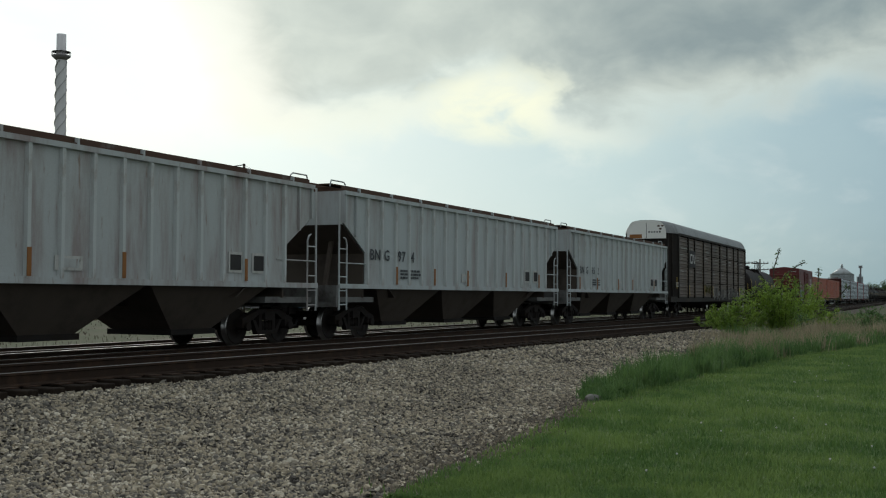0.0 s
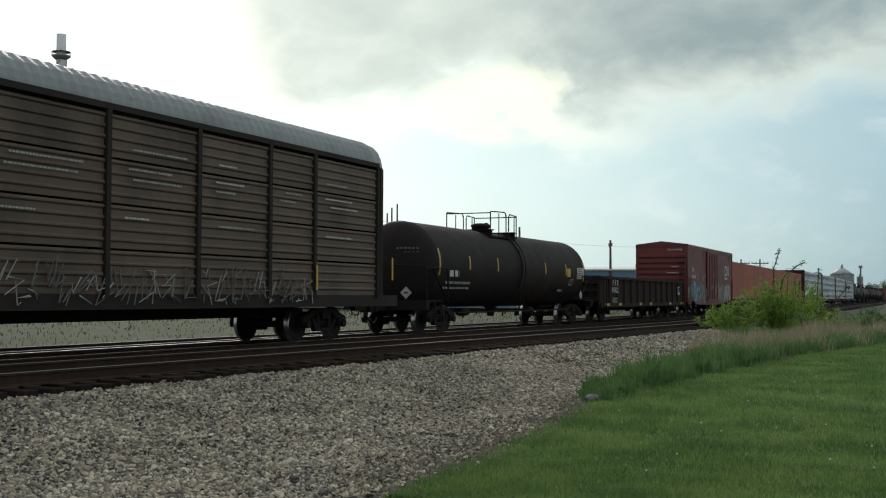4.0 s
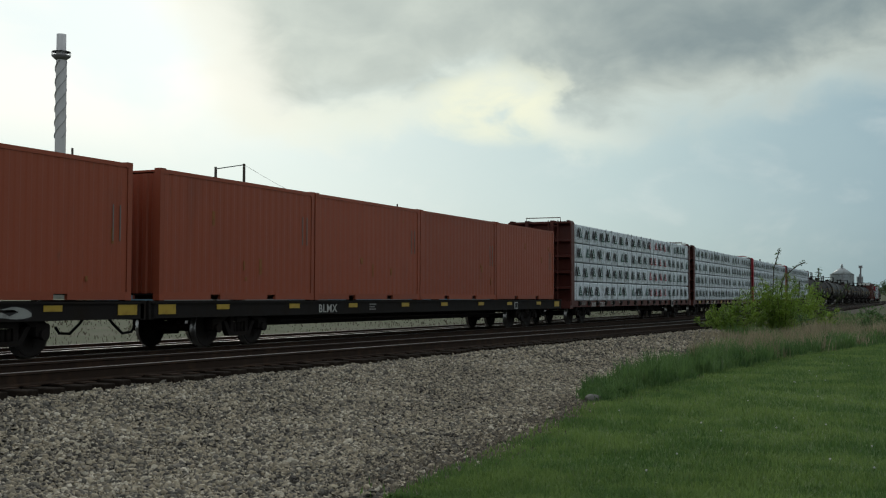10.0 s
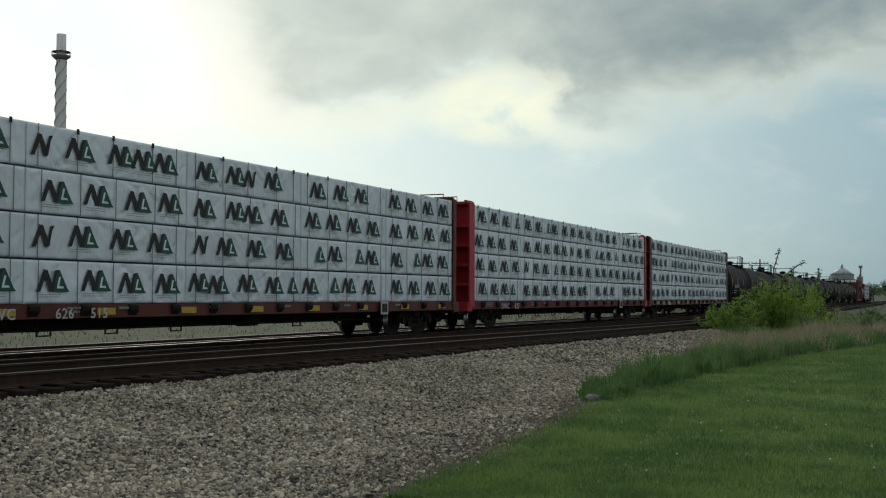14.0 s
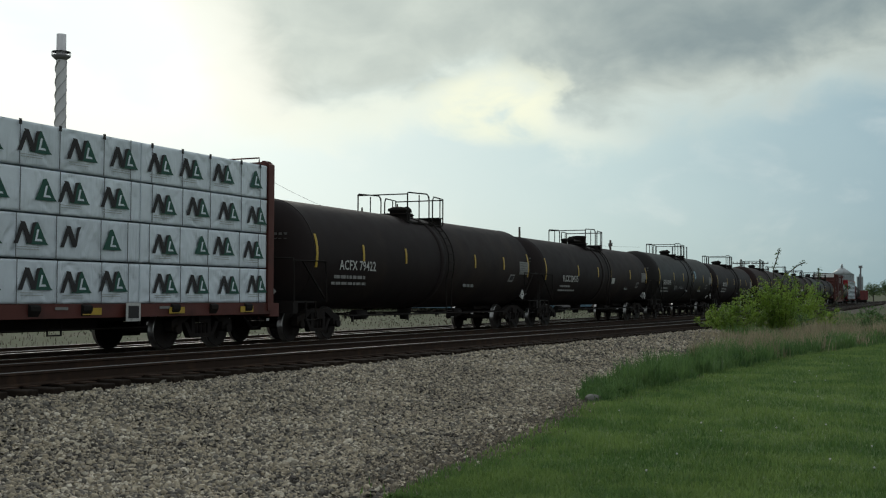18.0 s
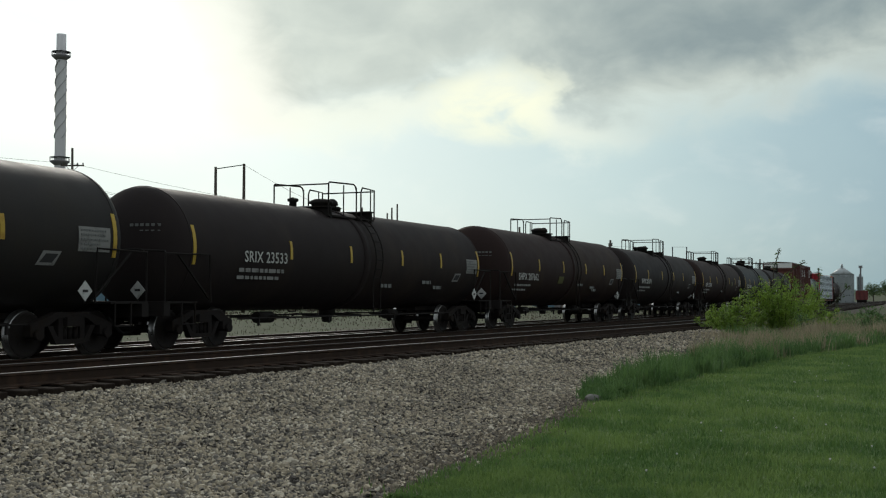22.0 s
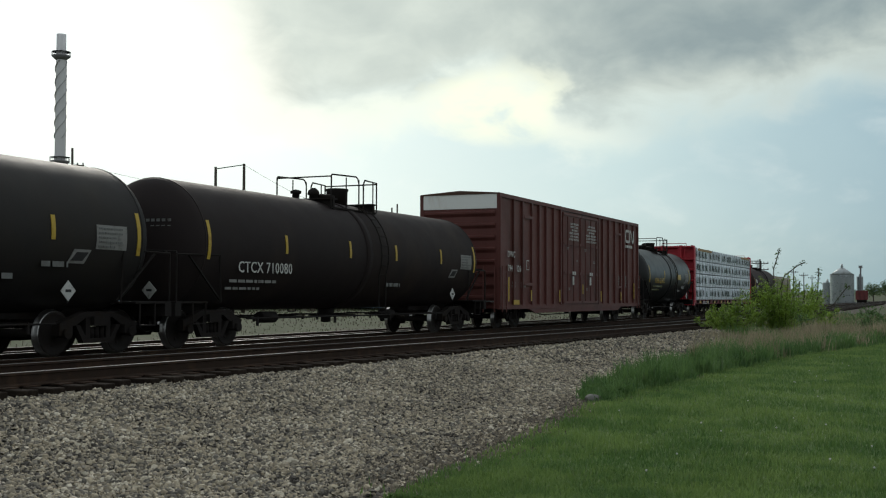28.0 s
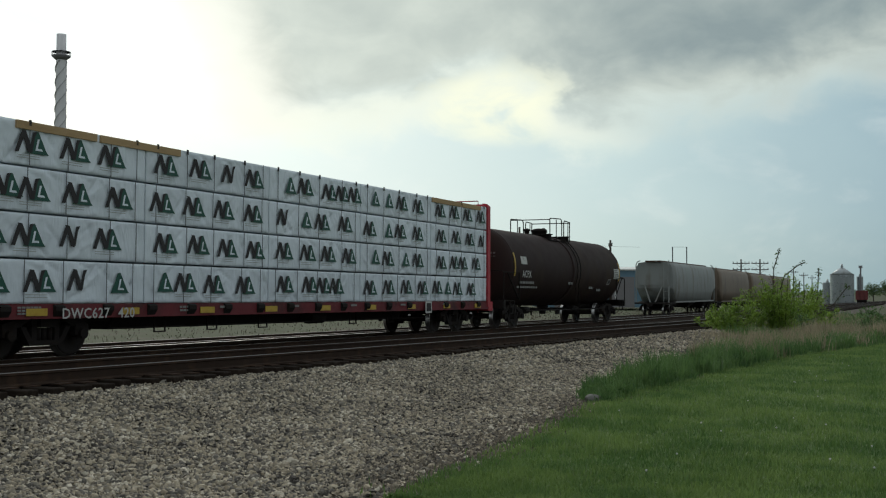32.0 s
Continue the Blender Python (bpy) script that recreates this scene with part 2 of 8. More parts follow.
M["tie"] = material("creosoted_timber", (0.026, 0.019, 0.015), 0.9, gloss=0.06, spots=(0.045, 0.034, 0.026), scale=5, stretch=(3, 0.4, 1), per_object=0.25, bump=0.5)
# darker than the stones: shade of the gaps between them, painted into the bed
M["gravel_bed"] = material("limestone_bed_gap_shade", (0.085, 0.072, 0.055), 0.9, spots=(0.03, 0.027, 0.022), spot_amount=0.6, scale=9, grain=0.45, grain_scale=26, bump=1.0, bump_scale=22)
M["ballast_dark"] = material("oily_dark_ballast", (0.018, 0.0152, 0.0143), 0.95, gloss=0.03, spots=(0.034, 0.029, 0.026), spot_amount=0.4, scale=14, grain=0.4, grain_scale=30, bump=1.0, bump_scale=24)
M["soil"] = material("field_soil_and_turf", (0.055, 0.066, 0.026), 0.95, spots=(0.088, 0.074, 0.046), spot_amount=0.4, scale=0.25, second=(0.05, 0.075, 0.02), second_amount=0.5, grain=0.3, grain_scale=9, bump=0.8, bump_scale=8)
M["lawn"] = material("mown_lawn_turf", (0.09, 0.155, 0.036), 0.9, spots=(0.12, 0.175, 0.05), spot_amount=0.6, scale=0.35, second=(0.06, 0.115, 0.026), second_amount=0.5, grain=0.3, grain_scale=60, bump=0.8, bump_scale=50)
M["stack"] = material("pale_grey_stack_steel", (0.72, 0.70, 0.71), 0.6, spots=(0.6, 0.58, 0.58), scale=0.3)
M["roof_sheet"] = material("dull_grey_corrugated_roof", (0.245, 0.258, 0.268), 0.5, spots=(0.19, 0.195, 0.2), spot_amount=0.35, scale=0.7, second=(0.10, 0.075, 0.06), second_amount=0.12)
M["strake"] = material("grey_strake_steel", (0.46, 0.45, 0.455), 0.6)
M["stack_dark"] = material("dark_stack_steel", (0.22, 0.21, 0.215), 0.6)
M["pole"] = material("weathered_pole_timber", (0.075, 0.06, 0.05), 0.85, spots=(0.11, 0.095, 0.08), scale=2, stretch=(1, 1, 0.1))
M["steel_grey"] = material("grey_steelwork", (0.12, 0.125, 0.13), 0.55, metal=0.4)
M["wire"] = material("wire", (0.05, 0.05, 0.055), 0.5, bump=0)
M["blue_sheet"] = material("faded_blue_sheet", (0.14, 0.24, 0.31), 0.55, spots=(0.11, 0.19, 0.25), scale=0.3, stretch=(1, 1, 0.2))
M["green_sheet"] = material("grey_green_sheet", (0.20, 0.24, 0.24), 0.55, spots=(0.16, 0.19, 0.19), scale=0.3, stretch=(1, 1, 0.2))
M["tan_hopper"] = material("dusty_tan_hopper_paint", (0.20, 0.155, 0.115), 0.6, spots=(0.12, 0.09, 0.07), spot_amount=0.4, scale=0.7, stretch=(1, 1, 0.3))
M["rubber"] = material("rubber_hose", (0.012, 0.012, 0.012), 0.7, bump=0)
M["rust_orange"] = material("orange_rust_primer", (0.30, 0.13, 0.045), 0.8, spots=(0.2, 0.08, 0.03), scale=4)
M["frame_grey"] = material("grimy_grey_platform", (0.16, 0.16, 0.155), 0.65, spots=(0.06, 0.05, 0.045), spot_amount=0.6, scale=2)
M["graf_olive"] = material("graffiti_olive", (0.10, 0.10, 0.03), 0.6, bump=0)
M["graf_grey"] = material("graffiti_grey", (0.16, 0.165, 0.16), 0.6, spots=(0.09, 0.08, 0.07), scale=4, bump=0)
M["graf_pale"] = material("graffiti_pale", (0.36, 0.37, 0.35), 0.6, spots=(0.2, 0.2, 0.19), scale=4, bump=0)
M["graf_blue"] = material("graffiti_blue", (0.05, 0.15, 0.24), 0.55, spots=(0.12, 0.22, 0.30), scale=3, bump=0)
M["graf_light_blue"] = material("graffiti_light_blue", (0.24, 0.36, 0.44), 0.55, bump=0)
M["graf_stone"] = material("graffiti_stone_grey", (0.25, 0.24, 0.22), 0.6, spots=(0.17, 0.16, 0.15), scale=5, bump=0)
M["graf_tan"] = material("graffiti_tan", (0.24, 0.2, 0.14), 0.6, bump=0)
M["galv_bright"] = material("bright_galvanised_sheet", (0.36, 0.39, 0.41), 0.3, metal=0.85, spots=(0.28, 0.3, 0.31), scale=0.4, stretch=(1, 1, 0.3))


def wrap_material():
    """White woven lumber wrap with sharp folds running aslant."""
    m = material("white_lumber_wrap", (0.70, 0.765, 0.82), 0.4, spots=(0.62, 0.68, 0.735), spot_amount=0.5, scale=1.6, bump=0, grain=0.03, per_object=0.07)
    t = m.node_tree
    co = t.nodes.new("ShaderNodeTexCoord").outputs["Object"]
    rnd = t.nodes.new("ShaderNodeObjectInfo").outputs["Random"]
    hs = []
    for ang, sc in ((0.7, (3.4, 1.0, 0.8)), (-0.9, (2.8, 1.0, 0.7))):
        mp = t.nodes.new("ShaderNodeMapping")
        mp.inputs["Rotation"].default_value = (0, ang, 0)
        mp.inputs["Scale"].default_value = sc
        off = t.nodes.new("ShaderNodeCombineXYZ")
        t.links.new(mth(t, "MULTIPLY", rnd, 31.0), off.inputs[1])
        t.links.new(off.outputs[0], mp.inputs["Location"])
        t.links.new(co, mp.inputs[0])
        n = fbm(t, mp.outputs[0], 1.0, 2.0, 0.5, 0.6)
        r = mth(t, "SUBTRACT", 1.0, mth(t, "MULTIPLY", mth(t, "ABSOLUTE", mth(t, "SUBTRACT", n, 0.5)), 7.0), clamp=True)
        hs.append(mth(t, "MULTIPLY", r, mth(t, "MULTIPLY", step(t, fbm(t, co, 1.3 + ang, 2.0), 0.42, 0.62), 1.0)))
    hsum = mth(t, "ADD", hs[0], hs[1])
    bp = t.nodes.new("ShaderNodeBump")
    bp.inputs["Strength"].default_value, bp.inputs["Distance"].default_value = 0.4, 0.03
    t.links.new(hsum, bp.inputs["Height"])
    t.links.new(bp.outputs[0], t.nodes["Principled BSDF"].inputs["Normal"])
    return m


M["wrap"] = wrap_material()


# ---- shapes ----
def bm_new():
    return bmesh.new()


def box(bm, x0, x1, y0, y1, z0, z1, mi=0):
    v = [bm.verts.new((x, y, z)) for x in (x0, x1) for y in (y0, y1) for z in (z0, z1)]
    for q in ((0, 1, 3, 2), (4, 6, 7, 5), (0, 4, 5, 1), (2, 3, 7, 6), (0, 2, 6, 4), (1, 5, 7, 3)):
        bm.faces.new([v[i] for i in q]).material_index = mi


def basis(d):
    d = Vector(d).normalized()
    u = d.orthogonal().normalized() if abs(d.z) > 0.95 else d.cross(Vector((0, 0, 1))).normalized()
    return d, u, d.cross(u)


def rod(bm, p0, p1, r, n=6, r1=None, mi=0, caps=True):
    p0, p1 = Vector(p0), Vector(p1)
    d, u, w = basis(p1 - p0)
    r1 = r if r1 is None else r1
    a, b = [], []
    for i in range(n):
        c = u * math.cos(2 * math.pi * i / n) + w * math.sin(2 * math.pi * i / n)
        a.append(bm.verts.new(p0 + c * r))
        b.append(bm.verts.new(p1 + c * r1))
    for i in range(n):
        f = bm.faces.new((a[i], a[(i + 1) % n], b[(i + 1) % n], b[i]))
        f.material_index, f.smooth = mi, n > 6
    if caps:
        bm.faces.new(a[::-1]).material_index = mi
        bm.faces.new(b).material_index = mi


def path(bm, pts, r, n=5, mi=0):
    """A bent bar through the points."""
    pts = [Vector(p) for p in pts]
    rings = []
    for i, p in enumerate(pts):
        d = (pts[min(i + 1, len(pts) - 1)] - pts[max(i - 1, 0)])
        d, u, w = basis(d)
        if rings:
            u = (pu - d * pu.dot(d)).normalized()
            w = d.cross(u)
        pu = u
        rings.append([bm.verts.new(p + (u * math.cos(2 * math.pi * k / n) + w * math.sin(2 * math.pi * k / n)) * r) for k in range(n)])
    for a, b in zip(rings, rings[1:]):
        for k in range(n):
            bm.faces.new((a[k], a[(k + 1) % n], b[(k + 1) % n], b[k])).material_index = mi
    bm.faces.new(rings[0][::-1])
    bm.faces.new(rings[-1])


def loft(bm, sections, mi=0, smooth=False, caps=True, closed=True):
    """Skin over equal-length rings of points."""
    rings = [[bm.verts.new(p) for p in s] for s in sections]
    n = len(rings[0])
    for a, b in zip(rings, rings[1:]):
        for k in range(n if closed else n - 1):
            f = bm.faces.new((a[k], a[(k + 1) % n], b[(k + 1) % n], b[k]))
            f.material_index, f.smooth = mi, smooth
    if caps and closed:
        bm.faces.new(rings[0][::-1]).material_index = mi
        bm.faces.new(rings[-1]).material_index = mi


def prism_x(bm, prof, x0, x1, mi=0, smooth=False):
    loft(bm, [[(x0, y, z) for y, z in prof], [(x1, y, z) for y, z in prof]], mi, smooth)


def prism_y(bm, prof, y0, y1, mi=0):
    loft(bm, [[(x, y0, z) for x, z in prof], [(x, y1, z) for x, z in prof]], mi)


def lathe_x(bm, prof, n=32, cz=0.0, cy=0.0, mi=0):
    """Round body about a lengthwise axis: (x, radius) along it."""
    loft(bm, [[(x, cy + max(r, 1e-3) * math.cos(2 * math.pi * k / n), cz + max(r, 1e-3) * math.sin(2 * math.pi * k / n)) for k in range(n)] for x, r in prof], mi, True)


def lathe_z(bm, prof, n=24, cx=0.0, cy=0.0, mi=0):
    loft(bm, [[(cx + max(r, 1e-3) * math.cos(2 * math.pi * k / n), cy + max(r, 1e-3) * math.sin(2 * math.pi * k / n), z) for k in range(n)] for z, r in prof], mi, True)


def mesh_of(name, bm, mats):
    bmesh.ops.recalc_face_normals(bm, faces=bm.faces)
    me = bpy.data.meshes.new(name)
    bm.to_mesh(me)
    bm.free()
    for m in (mats if isinstance(mats, (list, tuple)) else [mats]):
        me.materials.append(M[m] if isinstance(m, str) else m)
    return me


def put(name, me, parent=None, m=None, label=""):
    ob = new(name, me)
    if parent:
        ob.parent = parent
    if m is not None:
        ob.matrix_basis = m
    if label:
        tagged(ob, label)
    return ob


def part(name, bm, mat, parent=None, label="", m=None):
    """Links a bmesh as one mesh object under a thing or a part."""
    if name == "stencil_line":
        return tagged(put(name, mesh_of(name, bm, mat), parent, m, label), kind="stuff")
    return put(name, mesh_of(name, bm, mat), parent, m, label)


def thing(name, label, category, group="", kind="", m=None):
    ob = new(name)
    ob.empty_display_size = 0.3
    tagged(ob, label, category, group, kind)
    if m is not None:
        ob.matrix_basis = m
    return ob


WORDS = {}


def lettering(text, size, mat, parent, x, y, z, label="", turn=0, name="stencil", wide=1.0):
    """Flat letters on the side that faces the near track; x is their left end."""
    key = (text, size, mat, wide)
    if key not in WORDS:
        cu = bpy.data.curves.new("letters", "FONT")
        cu.body, cu.size, cu.extrude, cu.resolution_u = text, size, 0.002, 2
        cu.space_character, cu.offset = 1.08, size * 0.01
        ob = bpy.data.objects.new("letters", cu)
        me = bpy.data.meshes.new_from_object(ob)
        me.transform(Matrix.Diagonal((wide, 1, 1, 1)))
        me.materials.clear()
        me.materials.append(M[mat])
        WORDS[key] = me
        bpy.data.objects.remove(ob)
    return put(name, WORDS[key], parent, pose(x, y, z, 90, 0, turn), label)


def bars(bm, x, y, z, rows, length, h, gap, rng, thin=0.002):
    """Lines of writing too small to read, as plain bars."""
    for i in range(rows):
        px = x
        end = x + length * rng.uniform(0.6, 1.0)
        while px < end:
            w = rng.uniform(0.5, 1.6) * h * 2
            box(bm, px, min(px + w, end), y - thin, y + thin, z - i * gap - h, z - i * gap)
            px += w + h * 0.6


# ---- the line of the tracks ----
GRADE, BEND_AT, BEND, EASE, BEND_END = -0.0051, 17.8, 0.0004616, 20.3, 120.0
LINE_Y, NEAR_DY, THIRD_DY = 16.25, -4.52, 5.2
_s = np.arange(-420.0, 900.0, 0.5)
_k = BEND * np.clip((_s - BEND_AT) / EASE, 0, 1) * np.clip((BEND_END - _s) / 40, 0, 1)
_th = np.concatenate([[0], np.cumsum(0.5 * (_k[1:] + _k[:-1]) * 0.5)])
_mid = 0.5 * (_th[1:] + _th[:-1])
_cx = np.concatenate([[0], np.cumsum(np.cos(_mid) * 0.5)]) + _s[0]
_cy = np.concatenate([[0], np.cumsum(np.sin(_mid) * 0.5)])


def line(s, side=0.0, z=0.0):
    """A point of the line at s metres along it, side metres to its left (away from the camera), and its heading."""
    th = float(np.interp(s, _s, _th))
    x, y = float(np.interp(s, _s, _cx)), float(np.interp(s, _s, _cy))
    return Vector((x - math.sin(th) * side, LINE_Y + y + math.cos(th) * side, z + GRADE * (s - 15))), th


def raise_near(s):
    """How far the near track stands above the train's track."""
    return np.clip(0.21 - 0.004 * s, 0.0, 0.25)


def level(x):
    return GRADE * (x - 15)


def side_of(x, y):
    """Metres across from the train's line; negative towards the camera."""
    s = x
    for _ in range(3):
        p, th = line(s)
        s += (x - p.x) * math.cos(th) + (y - p.y) * math.sin(th)
    p, th = line(s)
    return -(x - p.x) * math.sin(th) + (y - p.y) * math.cos(th), s


def terrain(x, y):
    """Height of the bare ground: the lawn, a shallow fall, the field beyond the line."""
    e, s = side_of(x, y) if -400 < x < 850 and -60 < y < 400 else (y - LINE_Y, x)
    z = level(min(max(x, -120.0), 420.0))
    roll = 0.10 * noise.noise((x * 0.05, y * 0.05, 3.1)) + 0.03 * noise.noise((x * 0.3, y * 0.3, 7.7))
    if e < -6:
        lift = min(1.0, (-6 - e) / 2.5)
        return z - 0.33 - 0.16 * lift + roll * 0.12 * lift
    if e > 3.2:
        lift = min(1.0, (e - 3.2) / 4.0)
        return z - 0.42 - 0.15 * lift + roll * lift
    return z - 0.6


def near_lift(e):
    """Share of the near track's extra height that the bed has at this side."""
    return float(np.interp(e, [-9.5, -6.3, -3.1, -2.3], [0.0, 1.0, 1.0, 0.0]))


def strip(name, s0, s1, ds, cross, mat, label, lift=None, rough=0.0):
    """A bed along the line: cross gives (side, height) from one edge to the other."""
    verts, faces, n = [], [], len(cross)
    ss = np.arange(s0, s1 + ds, ds)
    for s in ss:
        for c, (e, z) in enumerate(cross):
            p, _ = line(s, e + (rough * 3 * noise.noise((s * 0.4, e, 1.0)) if c in (0, n - 1) else 0), z + (float(raise_near(s)) * lift(e) if lift else 0.0))
            verts.append((p.x, p.y, p.z + rough * noise.noise((p.x * 1.7, p.y * 1.7, 0))))
    for i in range(len(ss) - 1):
        for k in range(n - 1):
            a = i * n + k
            faces.append((a, a + n, a + n + 1, a + 1))
    me = bpy.data.meshes.new(name)
    me.from_pydata(verts, [], faces)
    me.materials.append(M[mat])
    for f in me.polygons:
        f.use_smooth = True
    return tagged(new(name, me), label, kind="structure")


def spread(a, b, fine0, fine1, step_fine, grow=1.35):
    """Coordinates, close together in the middle and wider towards both ends."""
    mid = list(np.arange(fine0, fine1 + step_fine, step_fine))
    hi, d = [mid[-1]], step_fine
    while hi[-1] < b:
        d *= grow
        hi.append(hi[-1] + d)
    lo, d = [mid[0]], step_fine
    while lo[-1] > a:
        d *= grow
        lo.append(lo[-1] - d)
    return lo[:0:-1] + mid + hi[1:]


def sheet(name, xs, ys, mat, label, dz=None, keep=None):
    verts = [(x, y, terrain(x, y) + (dz(x, y) if dz else 0.0)) for x in xs for y in ys]
    n, faces = len(ys), []
    for i in range(len(xs) - 1):
        for k in range(n - 1):
            if keep is None or keep(0.5 * (xs[i] + xs[i + 1]), 0.5 * (ys[k] + ys[k + 1])):
                a = i * n + k
                faces.append((a, a + n, a + n + 1, a + 1))
    me = bpy.data.meshes.new(name)
    me.from_pydata(verts, [], faces)
    me.materials.append(M[mat])
    for f in me.polygons:
        f.use_smooth = True
    return tagged(new(name, me), label, kind="structure")


sheet("ground", spread(-2600, 4200, -20, 200, 2.0), spread(-2500, 4200, -40, 120, 2.0), "soil", "rough field of dry and green grass", dz=lambda x, y: -0.12 if y < LINE_Y - 5 and -130 < x < 150 else 0.0)


EDGE_X = [-60, 0, 8.9, 10.2, 11.2, 12.5, 13.4, 14.7, 15.8, 16.6, 18.6, 20.0, 25.0, 32.6, 41.3, 60, 120]
EDGE_Y = [1.9, 3.05, 3.98, 4.16, 4.26, 4.43, 4.54, 4.66, 4.84, 5.0, 5.08, 5.0, 4.82, 4.3, 2.65, 0.6, -1.3]


def lawn_edge(x):
    """y of the mown lawn's border with the stones and the tall grass."""
    return float(np.interp(x, EDGE_X, EDGE_Y))


def lawn_sheet():
    verts, faces = [], []
    xs = np.concatenate([np.arange(-60, 60, 0.5), np.arange(60, 125, 5.0)])
    ks = np.linspace(0, 1, 40) ** 1.8
    for x in xs:
        e = lawn_edge(x) + 0.10 * noise.noise((x * 0.9, 0, 5)) + 0.09 * noise.noise((x * 4, 0, 9))
        for k in ks:
            y = e + k * (-45 - e)
            verts.append((x, y, terrain(x, y) + 0.01 + 0.04 * min(1, k * 40)))
    n = len(ks)
    for i in range(len(xs) - 1):
        for k in range(n - 1):
            a = i * n + k
            faces.append((a, a + 1, a + n + 1, a + n))
    me = bpy.data.meshes.new("lawn")
    me.from_pydata(verts, [], faces)
    me.materials.append(M["lawn"])
    for f in me.polygons:
        f.use_smooth = True
    return tagged(new("lawn", me), "mown green lawn with scattered dandelions", kind="structure")


lawn_sheet()
BANK = [(-16.0, -0.50), (-13.0, -0.50), (-11.0, -0.495), (-9.6, -0.485), (-8.4, -0.455), (-7.4, -0.385), (-6.6, -0.315), (-6.05, -0.292), (-5.7, -0.27), (-5.3, -0.215)]


strip("ballast_shoulder", -120, 130, 0.5, BANK, "gravel_bed", "pale grey crushed stone shoulder beside the track", near_lift, rough=0.012)
strip("ballast_shoulder_far", 130, 600, 4, [(-9.5, -0.7), (-7.4, -0.42), (-6.0, -0.33), (-5.3, -0.215)], "gravel_bed", "pale grey crushed stone beside the distant track")
strip("trackbed", -300, 700, 2.0, [(-5.5, -0.27), (-5.3, -0.20), (-3.2, -0.20), (-2.6, -0.24), (-2.0, -0.24), (-1.4, -0.20), (1.4, -0.20), (1.75, -0.21), (2.2, -0.6)],
      "ballast_dark", "dark oil-stained ballast under two tracks", near_lift, rough=0.012)


strip("siding_bed", -120, 400, 2.0, [(1.6, -0.30), (1.75, -0.205), (2.3, -0.225), (3.0, -0.33), (3.7, -0.40), (6.6, -0.40), (7.3, -0.52), (7.8, -0.75)], "gravel_bed", "weedy pale stone beside the siding", rough=0.02)


def rail(side, head, label, z=0.0, near=False):
    prof = [(-0.075, -0.175), (0.075, -0.175), (0.075, -0.16), (0.012, -0.14), (0.012, -0.045), (0.037, -0.035), (0.037, -0.006), (0.03, 0.0), (-0.03, 0.0), (-0.037, -0.006), (-0.037, -0.035), (-0.012, -0.045), (-0.012, -0.14), (-0.075, -0.16)]
    bm = bm_new()
    ss = np.concatenate([np.arange(-300, 0, 20.0), np.arange(0, 140, 2.0), np.arange(140, 700, 10.0)])
    rings = []
    for s in ss:
        row = []
        for e, h in prof:
            p, _ = line(s, side + e, h + z + (float(raise_near(s)) if near else 0.0))
            row.append(p)
        rings.append(row)
    loft(bm, rings)
    bm.faces.ensure_lookup_table()
    n = len(prof)
    for i, f in enumerate(bm.faces):
        if i % n in (6, 7, 8) and i < n * (len(ss) - 1):
            f.material_index = 1
    return tagged(put("rail", mesh_of("rail", bm, ["rail_side", head])), label, kind="structure")


for e, head in ((-0.7525, "rail_top"), (0.7525, "rail_top"), (NEAR_DY - 0.7525, "rail_head_worn"), (NEAR_DY + 0.7525, "rail_top_dull")):
    rail(e, head, "rust-brown steel rail with a polished head", 0.0, e < -2)
for e in (THIRD_DY - 0.7525, THIRD_DY + 0.7525):
    rail(e, "rail_top_dull", "rusty rail of a grass-grown siding", -0.2)


# ---- the train: running gear ----
CARS, LOADS, WHEELSETS = [], [], []
AXLE, GAUGE = 0.43, 0.7525


def lathe_y(bm, prof, n=28, mi=None):
    rings = [[(r * math.cos(2 * math.pi * k / n), y, r * math.sin(2 * math.pi * k / n)) for k in range(n)] for y, r in prof]
    loft(bm, rings, 0, True)


def wheelset_mesh():
    bm = bm_new()
    half = [(1.06, 0.02), (1.06, 0.075), (0.86, 0.08), (0.84, 0.13), (0.825, 0.14), (0.80, 0.33), (0.822, 0.36), (0.822, 0.415), (0.80, 0.428), (0.715, 0.435), (0.70, 0.46), (0.685, 0.455), (0.68, 0.36), (0.72, 0.33), (0.70, 0.14), (0.66, 0.10), (0.62, 0.085)]
    prof = [(-y, r) for y, r in half] + [(y, r) for y, r in half[::-1]]
    lathe_y(bm, prof, 26)
    n = 26
    bm.faces.ensure_lookup_table()
    for i in range(len(prof) - 1):
        if i in (7, 8, 9, len(prof) - 2 - 7, len(prof) - 2 - 8, len(prof) - 2 - 9):
            for k in range(n):
                bm.faces[i * n + k].material_index = 1
    # cast spokes marks on the outer face, so that the turning shows
    for sgn in (-1, 1):
        for k in range(2):
            a = math.pi * k
            rod(bm, (0.22 * math.cos(a), sgn * 0.80, 0.22 * math.sin(a)), (0.22 * math.cos(a), sgn * 0.826, 0.22 * math.sin(a)), 0.035, 6)
    return mesh_of("wheelset", bm, ["wheel", "tread"])


